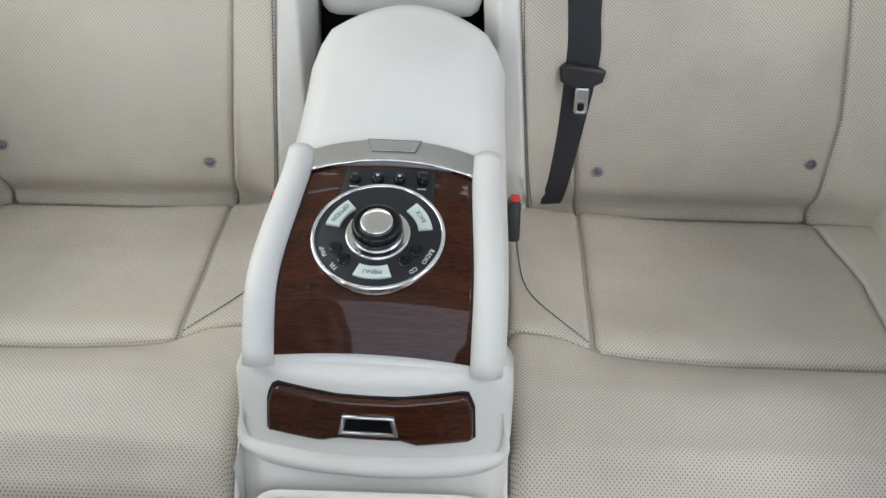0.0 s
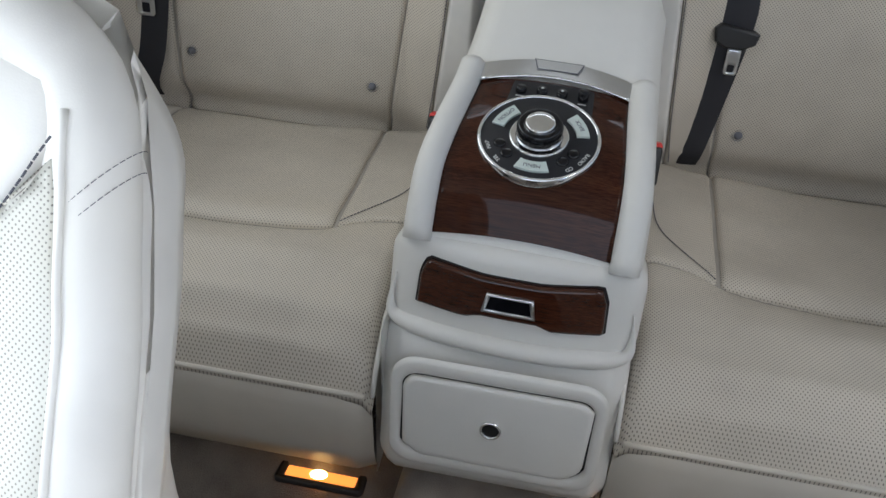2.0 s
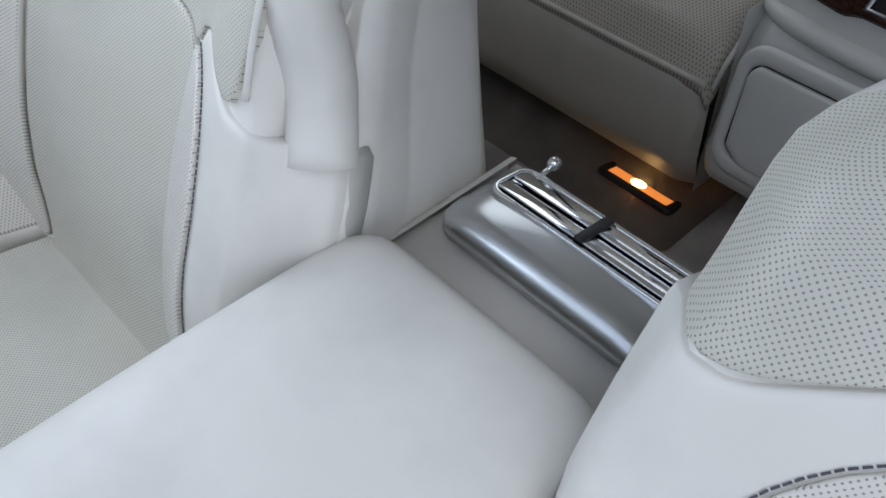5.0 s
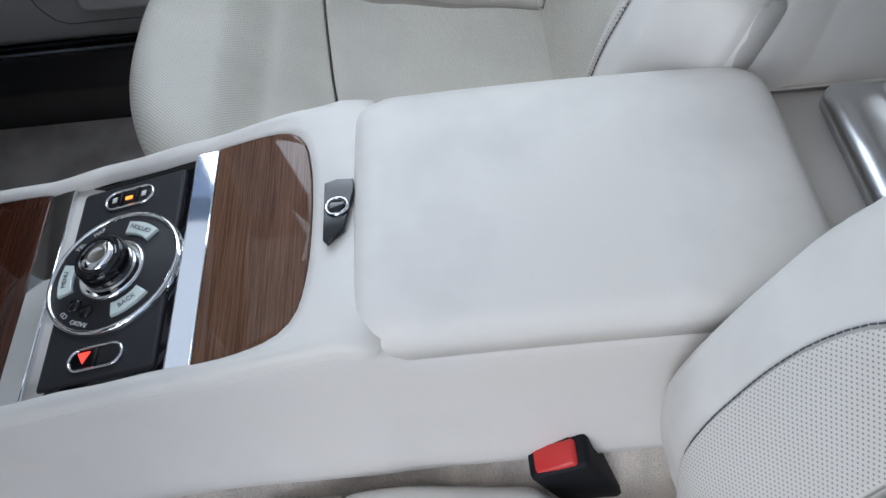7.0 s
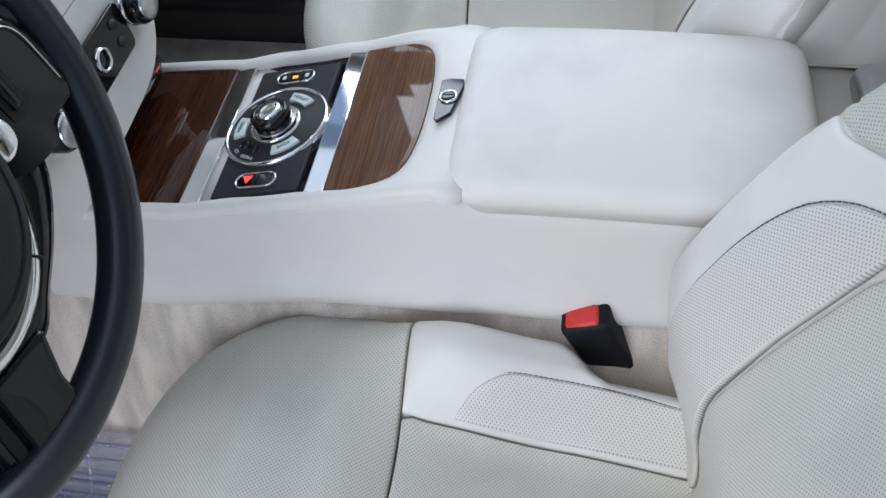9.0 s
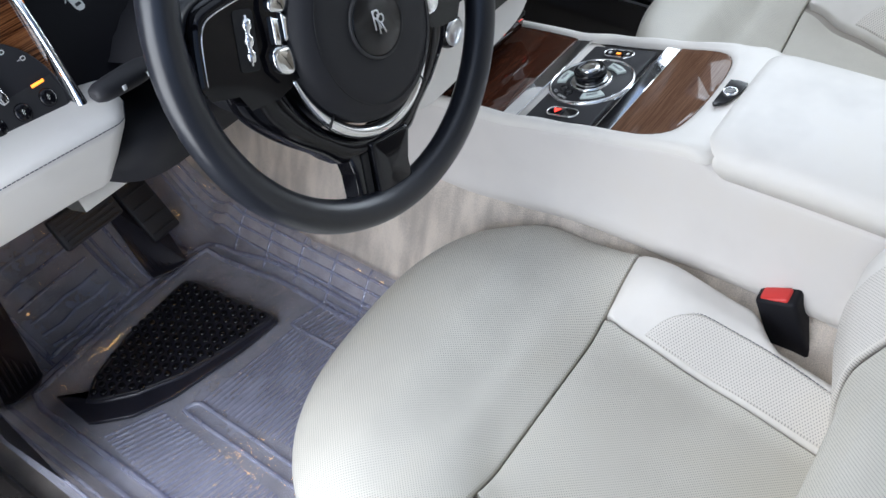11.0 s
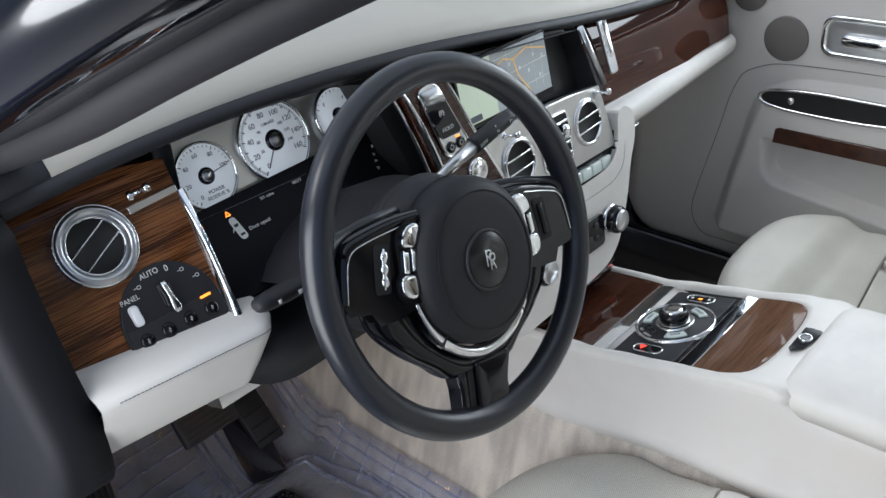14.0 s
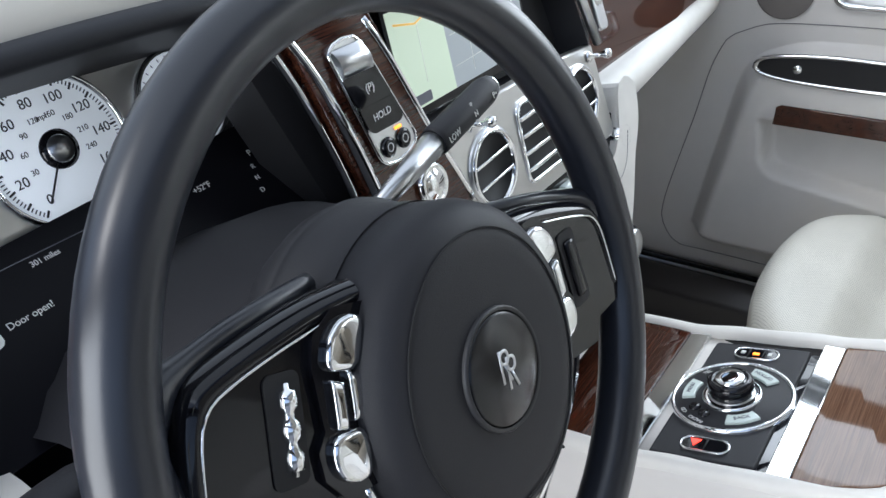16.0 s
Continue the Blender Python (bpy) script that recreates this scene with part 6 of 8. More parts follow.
part("veneer_strip", prism([(-0.247, 0.3800), (0.42, 0.3800), (0.42, 0.4120), (-0.238, 0.4120), (-0.245, 0.4080)], 0.006, md @ Matrix.Translation((0, 0, 0.0490)), 0.002), M_wood, door, "glossy veneer strip")
part("door_seal", tube([md @ Vector((q.x, q.y, -0.012)) for q in smooth([(-0.600, 0.40, 0), (-0.612, 0.25, 0), (-0.622, 0.150, 0), (-0.600, 0.085, 0), (-0.556, 0.055, 0), (-0.40, 0.050, 0), (0.40, 0.047, 0)], 60)], 0.010, 8), M_rubber, door, "black rubber door seal")
part("hinge", rbox(0.03, 0.05, 0.03, 0.006, Matrix.Translation((0.64, 0.60, 0.13))), M_satin, door, "metal door check")

# ---- steering wheel ----
WC = Vector((-0.367, 0.1526, 0.654))
mw = frame_of(WC, (1, 0, 0), (0, 0.323, 0.946))
wheel = thing("steering_wheel", "black leather three-spoke steering wheel with chrome-rimmed hub", "steering wheel", WC)
R = 0.181
part("wheel_rim", tube([mw @ Vector((R * math.cos(2 * math.pi * i / 96), R * math.sin(2 * math.pi * i / 96), 0)) for i in range(96)], 0.0155, 18, True), M_rim, wheel, "smooth black leather rim")
mwt = mw @ Matrix.Translation((-0.002, -0.014, 0)) @ Matrix.Rotation(radians(-11), 4, "Z")


def ellipse(rx, ry, z, a0=0.0, a1=360.0, n=72):
    return [mwt @ Vector((rx * math.cos(radians(a)), ry * math.sin(radians(a)), z)) for a in lin(a0, a1, n)]


hub = part("hub_pad", pad(circle(0.082, 64, ry=0.086), 0.064, 0.020, 0.002, mwt @ Matrix.Translation((0, 0, -0.036)), n=72), M_soft, wheel, "matt black hub pad")
part("pad_seam", tube(ellipse(0.0655, 0.0700, 0.0284)[:-1], 0.0006, 6, True), M_void, hub)
part("emblem_disc", rev([(0.0285, 0.028), (0.0285, 0.0315), (0.027, 0.0325), (0, 0.034)], mwt, 40), M_emblem, hub, "glossy black emblem disc")
part("emblem_ring", rev([(0.0312, 0.027), (0.0312, 0.0312), (0.0302, 0.0326), (0.0288, 0.0318)], mwt, 36), M_black, hub)
me_ = mwt @ Matrix.Translation((0, 0, 0.0336))
for dx, dy in ((-0.0024, 0.0026), (0.0022, -0.0016)):
    part("emblem_bar", rbox(0.0015, 0.0165, 0.0007, 0, me_ @ Matrix.Translation((dx - 0.0026, dy - 0.0005, 0))), M_satin, hub, "silver emblem bar")
    part("emblem_loop", frame_ring(rrect(0.0078, 0.0080, 0.0034, 5, dx + 0.0006, dy + 0.0038), rrect(0.0050, 0.0052, 0.0024, 5, dx + 0.0006, dy + 0.0038), 0.0007, me_), M_satin, hub, "silver emblem loop")
    part("emblem_bar", rbox(0.0015, 0.0098, 0.0007, 0, me_ @ Matrix.Translation((dx + 0.0022, dy - 0.0044, 0)) @ Matrix.Rotation(radians(24), 4, "Z")), M_satin, hub, "silver emblem bar")
part("hub_back", rev([(0.076, -0.085), (0.088, -0.062), (0.0905, -0.050), (0.0890, -0.048), (0.0865, -0.046), (0.0850, -0.010)], mwt @ Matrix.Diagonal((0.975, 1.02, 1, 1)), 48), M_soft, wheel, "matt black hub drum")
arc = ellipse(0.0840, 0.0945, 0.006, 194, 346, 50)
part("chrome_arc", tube(arc, [0.0026 + 0.0036 * sst(0, 14, i) * (1 - sst(36, 49, i)) for i in range(50)], 12), M_chrome, wheel, "polished chrome lower arc")
for a in (226, 314):
    part("arc_joint", tube([mwt @ Vector((r * math.cos(radians(a)), r * 1.12 * math.sin(radians(a)), 0.0118)) for r in (0.078, 0.090)], 0.0010, 6), M_void, wheel)
# side spokes: gloss panel, bevelled upper edge, leather arm, thumb roller and three keys
PANEL = [(0.062, 0.055), (0.108, 0.0515), (0.141, 0.0462), (0.151, 0.042), (0.1568, 0.030), (0.1635, -0.004), (0.160, -0.012), (0.1350, -0.0165), (0.128, -0.030), (0.100, -0.030), (0.078, -0.024)]
TOP = [(0.060, 0.0590), (0.085, 0.0580), (0.112, 0.0545), (0.140, 0.0490), (0.1505, 0.0440), (0.1580, 0.0300), (0.1645, -0.003)]
KEY_OUTLINES = [[(0.066, 0.0500), (0.072, 0.0535), (0.081, 0.0530), (0.0885, 0.0475), (0.0925, 0.0385), (0.0915, 0.0335), (0.076, 0.0285)],
        [(0.0785, 0.0052), (0.0965, 0.0075), (0.1005, 0.0020), (0.1010, -0.0060), (0.0985, -0.0120), (0.0920, -0.0165), (0.0815, -0.0175)]]
for k in (-1, 1):
    def mir(pts):
        return [(k * x, y) for x, y in pts][::k]
    spoke = part("side_spoke", prism(mir(PANEL), 0.020, mwt, 0.003, z0=-0.013), M_gloss, wheel, "gloss black side spoke")
    bevel = []
    for x, y in [tuple(q[:2]) for q in smooth([(*p, 0) for p in TOP], 28)]:
        n = Vector((x - 0.10, y + 0.035)).normalized()
        bevel.append([mwt @ Vector((k * (x + n.x * d), y + n.y * d, z)) for d, z in ((-0.0055, 0.0062), (-0.0030, 0.0086), (0.0, 0.0082), (0.0035, 0.0052), (0.0060, 0.0000), (0.0062, -0.006), (0.003, -0.012))])
    part("spoke_bevel", grid(bevel), M_gloss, spoke, "rounded gloss black edge")
    part("edge_strip", tube([mwt @ Vector((k * x, y, z)) for x, y, z in smooth([(0.070, 0.0545, 0.0088), (0.110, 0.0500, 0.0088), (0.138, 0.0450, 0.0088), (0.1490, 0.0400, 0.0086), (0.1552, 0.0285, 0.0084), (0.1615, -0.003, 0.008)], 30)], 0.0007, 6), M_chrome, spoke, "thin chrome edge strip")
    arm_run = smooth([(0.178, 0.034, -0.004), (0.160, 0.050, -0.007), (0.132, 0.0590, -0.009), (0.100, 0.0635, -0.012), (0.064, 0.0650, -0.020)], 24)
    part("spoke_arm", tube([mwt @ Vector((k * q.x, q.y, q.z)) for q in arm_run], [0.0125 - 0.0075 * sst(0, 10, i) for i in range(24)], 12), M_rim, spoke, "black leather spoke arm")
    part("rim_gusset", tube([mwt @ Vector((k * x, y, z)) for x, y, z in smooth([(0.179, 0.040, -0.004), (0.171, 0.015, -0.006), (0.171, -0.010, -0.006), (0.178, -0.032, -0.004)], 16)], [0.010 + 0.003 * math.sin(math.pi * i / 15) for i in range(16)], 10), M_rim, spoke, "black leather rim gusset")
    mr_ = mwt @ Matrix.Translation((k * 0.1160, 0.0185, 0.0072)) @ Matrix.Rotation(radians(k * 9), 4, "Z")
    well = part("roller_well", prism(rrect(0.0185, 0.047, 0.004, 4), 0.0008, mr_), M_void, spoke, "dark roller recess")
    if k < 0:
        prof = [(0.0, -0.0195), (0.0016, -0.0190), (0.0018, -0.0165), (0.0042, -0.0160), (0.0044, -0.0100), (0.0028, -0.0075), (0.0022, -0.0050), (0.0040, -0.0030), (0.0046, 0.0), (0.0040, 0.0030), (0.0022, 0.0050), (0.0028, 0.0075), (0.0044, 0.0100), (0.0042, 0.0160), (0.0018, 0.0165), (0.0016, 0.0190), (0.0, 0.0195)]
        part("roller", rev(prof, mr_ @ Matrix.Translation((0.001, 0, 0.0015)) @ Matrix.Rotation(radians(90), 4, "X"), 20), M_chrome, well, "chrome thumb roller")
    else:
        part("roller", rbox(0.009, 0.036, 0.005, 0.002, mr_ @ Matrix.Translation((0, 0, 0.0012))), M_gloss, well)
    part("key_tray", prism(mir([(0.062, 0.0555), (0.080, 0.0575), (0.093, 0.0500), (0.0975, 0.0380), (0.0985, 0.0100), (0.1045, 0.0030), (0.1045, -0.0090), (0.0960, -0.0210), (0.079, -0.0230)]), 0.004, mwt, 0.001, z0=0.0065), M_gloss, spoke, "gloss black key surround")
    for outline in KEY_OUTLINES:
        key = outline
        for step in range(2):
            key = [tuple(w * p + (1 - w) * q for p, q in zip(key[i], key[(i + 1) % len(key)])) for i in range(len(key)) for w in (0.80, 0.20)]
        part("wheel_key", pad(mir(key), 0.0085, 0.0020, 0.0006, mwt @ Matrix.Translation((0, 0, 0.0060)), n=48, inner=6), M_chrome, spoke, "polished chrome key")
    for x, w in ((0.0800, 0.0070), (0.0905, 0.0062)):
        o = [(x - w / 2 - 0.0015, 0.0275), (x + w / 2 - 0.0015, 0.0305), (x + w / 2 + 0.0012, 0.0090), (x - w / 2 + 0.0012, 0.0068)]
        part("wheel_key", pad(mir(o[::-1]), 0.0082, 0.0016, 0.0002, mwt @ Matrix.Translation((0, 0, 0.0060)), n=40, inner=4), M_chrome, spoke, "narrow chrome rocker key")
rest = smooth([(-0.1300, -0.018, 0), (-0.1215, -0.046, 0), (-0.094, -0.0755, 0), (-0.063, -0.099, 0), (-0.042, -0.116, 0), (0.0, -0.121, 0), (0.042, -0.116, 0), (0.063, -0.099, 0), (0.094, -0.0755, 0), (0.1215, -0.046, 0), (0.1300, -0.018, 0)], 48)
inner_edge = ellipse(0.088, 0.0985, 0, 190, 350, 48)
rows = []
for q, e in zip(rest, inner_edge):
    e = mwt.inverted() @ e
    rows.append([mwt @ Vector((q.x + (e.x - q.x) * f, q.y + (e.y - q.y) * f, z)) for f, z in ((0.06, -0.030), (0.0, -0.018), (0.03, -0.008), (0.14, -0.002), (0.45, 0.0015), (0.8, 0.001), (1.0, -0.004), (1.15, -0.02))])
part("hub_bezel", grid(rows), M_gloss, wheel, "gloss black hub surround")
bs = [(-0.042, -0.098), (-0.037, -0.128), (-0.038, -0.150), (-0.046, -0.174), (0.046, -0.174), (0.0285, -0.152), (0.0280, -0.134), (0.042, -0.098)]
part("lower_spoke", prism(bs, 0.022, mwt, 0.004, z0=-0.022), M_gloss, wheel, "gloss black lower spoke")
part("spoke_cover", pad([(-0.0165, -0.104), (-0.0205, -0.163), (0.0262, -0.163), (0.0255, -0.135), (0.0360, -0.104)], 0.006, 0.003, 0.001, mwt @ Matrix.Translation((0, 0, -0.0008)), n=60), M_gloss, wheel, "gloss black spoke cover")
part("spoke_slot", prism([(-0.0275, -0.112), (-0.0195, -0.112), (-0.0235, -0.158), (-0.0310, -0.156)], 0.0012, mwt, 0, z0=0.0), M_void, wheel, "dark slot")
# column and stalks
column = thing("steering_column", "black steering column shroud with two stalks", "steering column", (-0.367, 0.3, 0.6))
ax = mw.to_3x3() @ Vector((0, 0, -1))
rows = []
for d, rr in ((0.035, 0.066), (0.06, 0.078), (0.12, 0.085), (0.20, 0.082), (0.30, 0.08)):
    c = WC + ax * d + Vector((0, 0, -0.012))
    rows.append([c + mw.to_3x3() @ Vector((rr * math.cos(2 * math.pi * i / 28), rr * (0.85 if math.sin(2 * math.pi * i / 28) > 0 else 1.05) * math.sin(2 * math.pi * i / 28), 0)) for i in range(28)])
part("column_shroud", grid(rows, closed_v=True), M_soft, column)
part("column_hood", grid([[(x, 0.20 + 0.03 * abs((x + 0.367) / 0.12) ** 2, 0.690 - 0.05 * ((x + 0.367) / 0.12) ** 2), (x, 0.30, 0.685 - 0.05 * ((x + 0.367) / 0.12) ** 2), (x, 0.42, 0.625 - 0.03 * ((x + 0.367) / 0.12) ** 2)] for x in lin(-0.50, -0.235, 14)]), M_soft, column)
part("lower_shroud", pad([(x, y) for x, y in rrect(0.24, 0.16, 0.05, 6)], 0.05, 0.02, 0.0, Matrix.Translation((-0.43, 0.36, 0.515)), n=50), M_soft, column)
a, b, c = Vector((-0.330, 0.232, 0.684)), Vector((-0.252, 0.236, 0.702)), Vector((-0.178, 0.240, 0.714))
ge = part("selector_stalk", tube([a, a.lerp(b, 0.5), b], [0.0052, 0.0066, 0.0086], 16), M_satin, column, "tapered satin metal selector stalk")
part("selector_grip", tube([b, b + (c - b) * 0.05, b + (c - b) * 0.9, c], [0.0095, 0.0102, 0.0098, 0.0080], 16), M_soft, ge, "black selector grip")
part("selector_tip", tube([c, c + (c - b) * 0.02], 0.0075, 14), M_chrome, ge)
dirv = (c - b).normalized()
mt = frame_of(b.lerp(c, 0.12) + Vector((0, -0.0101, 0.001)), dirv, (0, 0.25, 1))
lettering("lettering", "LOW", 0.0058, mt @ Matrix.Translation((0.002, 0.0, 0.0002)), M_print, ge)
for i, w in enumerate(("R", "N", "D")):
    lettering("lettering", w, 0.0052, mt @ Matrix.Translation((0.030, 0.0062 - 0.0062 * i, 0.0002 - 0.0016 * (i - 1) ** 2)), M_print, ge)
lettering("lettering", "P◂", 0.0058, mt @ Matrix.Translation((0.056, 0.0, 0)), M_print, ge)
a, b = Vector((-0.455, 0.235, 0.652)), Vector((-0.583, 0.213, 0.672))
li = part("indicator_stalk", tube([a.lerp(b, f) for f in (0, 0.4, 0.52, 0.60, 0.70, 0.85, 0.94, 0.98, 1.0)], [0.0055, 0.0066, 0.0085, 0.0112, 0.0118, 0.0112, 0.0100, 0.0078, 0.004], 18, flat=0.75), M_soft, column, "black indicator stalk")
mi = frame_of(a.lerp(b, 0.72) + Vector((0, -0.0118, 0.001)), (b - a) * -1, (0, 0.3, 1))
for x, w in ((-0.014, 0.004), (0.014, 0.006), (0.024, 0.005)):
    part("stalk_mark", rbox(w, 0.004, 0.0003, 0, mi @ Matrix.Translation((x, 0, 0))), M_print, li)

# ---- driver's footwell ----
mat = thing("floor_mat", "clear ribbed vinyl floor mat with a black heel pad", "floor mat", (-0.42, 0.45, 0.01))


def mat_z(x, y):
    """The vinyl tray: a flat sole, rounded rims up the tunnel and the door side, and a step before the pedals."""
    rim_r = 0.060 * sst(-0.275, -0.205, x)
    rim_l = 0.036 * (1 - sst(-0.705, -0.655, x))
    step = 0.012 * math.exp(-((y - 0.632) / 0.016) ** 2)
    fold = 0.0030 * math.sin(88 * x + 26 * y + 2 * math.sin(19 * y)) * sst(0.63, 0.70, y) * sst(-0.62, -0.56, x)
    return floor_z(-0.42, y) + 0.010 + fold + max(rim_r, rim_l) + step + 0.0020 * math.sin(x * 31 + y * 17) * math.sin(y * 23)


def half_round(path, r):
    """The upper half of a rounded bead along a path on the mat."""
    rows = []
    for i, p in enumerate(path):
        t = (path[min(i + 1, len(path) - 1)] - path[max(i - 1, 0)]).normalized()
        side = t.cross(Vector((0, 0, 1))).normalized()
        rows.append([p + side * r * math.cos(a) + Vector((0, 0, r * math.sin(a))) for a in lin(0, math.pi, 6)])
    return grid(rows)


def on_mat(x, y, dz=0.0):
    return Vector((x, y, mat_z(x, y) + dz))


rows = [[on_mat(x, y) for x in lin(-0.712, -0.205, 70)] for y in lin(-0.02, 0.93, 120)]
part("mat_sheet", grid(rows), M_mat, mat)
hp_out = [tuple(q[:2]) for q in resample([(-0.600, 0.562, 0), (-0.592, 0.545, 0), (-0.550, 0.508, 0), (-0.492, 0.475, 0), (-0.412, 0.452, 0), (-0.338, 0.437, 0), (-0.330, 0.445, 0), (-0.340, 0.530, 0), (-0.349, 0.612, 0), (-0.358, 0.619, 0), (-0.480, 0.610, 0), (-0.565, 0.588, 0)], 60, True)]
hpm = Matrix.Translation((0, 0, 0.0125))
pad_part = part("heel_pad", pad(hp_out, 0.010, 0.004, 0.0, hpm, n=70), M_worn, mat, "black rubber heel pad")
flange = [(-0.617, 0.608, 0), (-0.620, 0.530, 0), (-0.575, 0.486, 0), (-0.520, 0.462, 0), (-0.470, 0.452, 0), (-0.400, 0.438, 0), (-0.333, 0.432, 0), (-0.330, 0.440, 0), (-0.412, 0.458, 0), (-0.492, 0.482, 0), (-0.552, 0.515, 0), (-0.592, 0.562, 0)]
part("pad_flange", pad([q[:2] for q in flange], 0.006, 0.002, 0.0, hpm, n=60), M_worn, mat, "black flange round the heel pad")
part("pad_edge", tube([(x, y, 0.0225) for x, y in grow(hp_out, -0.006)], 0.0018, 6, True), M_rubber, pad_part, "raised edge bead")
studs = []
for i in range(20):
    for j in range(14):
        x, y = -0.605 + i * 0.0150 + (j % 2) * 0.0075, 0.442 + j * 0.0135
        edges = list(zip(hp_out, hp_out[1:] + hp_out[:1]))
        ins = sum((a[1] > y) != (b[1] > y) and x < (b[0] - a[0]) * (y - a[1]) / (b[1] - a[1]) + a[0] for a, b in edges) % 2
        if ins and min(math.hypot(x - a[0], y - a[1]) for a in hp_out) > 0.007:
            studs.append(rev([(0.0056, 0.0), (0.0053, 0.0030), (0.0038, 0.0042), (0.0018, 0.0038), (0, 0.0030)], Matrix.Translation((x, y, 0.0223)), 9))
tagged(part("stud", join(*studs), M_gloss, pad_part, "small round rubber studs"), kind="stuff")


def rib_field(corners, n, r=0.0022):
    """Parallel moulded ribs filling a four-cornered field of the mat."""
    a, b, c, d = [Vector(p) for p in corners]
    ribs = []
    for i in range(n):
        t = i / (n - 1)
        p, q = a.lerp(d, t), b.lerp(c, t)
        ribs.append(half_round([on_mat(*p.lerp(q, f), 0.0004) for f in lin(0, 1, 5)], r))
    tagged(part("mat_rib", join(*ribs), M_mat_rib, mat, "fine moulded vinyl ribs"), kind="stuff")


def bead(pts, r, closed=True):
    run = [on_mat(q.x, q.y, 0.0005) for q in resample([(*p, 0) for p in pts], 70, closed)]
    part("mat_border", half_round(run + run[:2] if closed else run, r), M_mat_rib, mat, "raised vinyl border")


rib_field([(-0.620, 0.500), (-0.545, 0.462), (-0.555, 0.080), (-0.660, 0.080)], 46)
rib_field([(-0.500, 0.425), (-0.330, 0.405), (-0.330, 0.225), (-0.485, 0.235)], 24)
rib_field([(-0.320, 0.400), (-0.262, 0.385), (-0.262, 0.215), (-0.320, 0.222)], 20)
rib_field([(-0.485, 0.215), (-0.300, 0.205), (-0.300, 0.060), (-0.480, 0.060)], 18)
rib_field([(-0.560, 0.690), (-0.430, 0.690), (-0.430, 0.880), (-0.560, 0.880)], 10, 0.0032)
for x0, x1 in ((-0.655, -0.580), (-0.405, -0.300)):
    for x in lin(x0, x1, 5):
        bead([(x, 0.665), (x * 0.985, 0.90)], 0.0030, False)
bead([(-0.632, 0.05), (-0.275, 0.05), (-0.268, 0.50), (-0.290, 0.640), (-0.44, 0.650), (-0.640, 0.635)], 0.0050)
bead([(-0.660, 0.03), (-0.255, 0.03), (-0.250, 0.52), (-0.275, 0.662), (-0.44, 0.672), (-0.668, 0.650)], 0.0045)
bead([(-0.532, 0.05), (-0.508, 0.05), (-0.505, 0.430), (-0.528, 0.440)], 0.0036)
bead([(-0.325, 0.21), (-0.262, 0.20), (-0.262, 0.40), (-0.325, 0.415)], 0.0030)
bead([(-0.575, 0.680), (-0.415, 0.680), (-0.415, 0.900), (-0.575, 0.900)], 0.0036)
for x in (-0.700, -0.688, -0.245, -0.232, -0.219):
    bead([(x, 0.0), (x, 0.86)], 0.0028, False)
for y in lin(0.20, 0.60, 7):
    bead([(-0.262, y), (-0.208, y + 0.006)], 0.0022, False)
# the moulded black flanks at the foot rest and under the throttle
for pts, lab in (([(-0.672, 0.645), (-0.605, 0.650), (-0.530, 0.90), (-0.590, 0.94)], "glossy black ribbed foot rest"), ([(-0.378, 0.668), (-0.325, 0.640), (-0.262, 0.86), (-0.338, 0.90)], "glossy black ribbed throttle ramp")):
    fl_ = part("mat_flank", pad([(q.x, q.y) for q in resample([(*p, 0) for p in pts], 40, True)], 0.006, 0.002, 0.0, n=48, inner=10, deform=lambda p: on_mat(p.x, p.y, p.z + 0.002)), M_worn, mat, lab)
    a, b, c, d = [Vector((*p, 0)) for p in pts]
    for f in lin(0.14, 0.86, 6):
        p, q = a.lerp(b, f), d.lerp(c, f)
        part("flank_rib", half_round([on_mat(*p.lerp(q, t)[:2], 0.0078) for t in lin(0.06, 0.94, 24)], 0.0030), M_worn, fl_)


def pedal(x, y, z, w, h, tilt):
    m = Matrix.Translation((x, y, z)) @ Matrix.Rotation(radians(tilt), 4, "X")
    p = thing("pedal", "black ribbed rubber pedal under the dashboard", "pedal", (x, y, z), "pedals")
    part("pedal_pad", rbox(w, h, 0.014, 0.004, m), M_rubber, p)
    for i in range(6):
        part("rib", rbox(w * 0.86, 0.004, 0.003, 0.001, m @ Matrix.Translation((0, -h / 2 + h * (i + 0.5) / 6, 0.0082))), M_rubber, p)
    part("pedal_arm", tube([m @ Vector((0, 0, -0.005)), (x, y + 0.08, z + 0.12), (x, y + 0.10, z + 0.25)], 0.008, 8), M_black, p)


pedal(-0.458, 0.62, 0.242, 0.095, 0.050, 55)
pedal(-0.312, 0.745, 0.105, 0.055, 0.15, 48)
front_lamp = thing("footwell_lamp", "small lit amber footwell lamp under the dashboard", "lamp", (-0.42, 0.55, 0.44), "footwell lamps")
lm = Matrix.Translation((-0.42, 0.55, 0.437)) @ Matrix.Rotation(radians(180), 4, "X")
part("bezel", frame_ring(rrect(0.090, 0.034, 0.006, 5), rrect(0.070, 0.020, 0.004, 5), 0.008, lm, -0.002), M_black, front_lamp, "black plastic bezel")
part("lens", prism(rrect(0.072, 0.022, 0.004, 4), 0.004, lm, 0.001), M_lamp, front_lamp, "glowing amber lens")

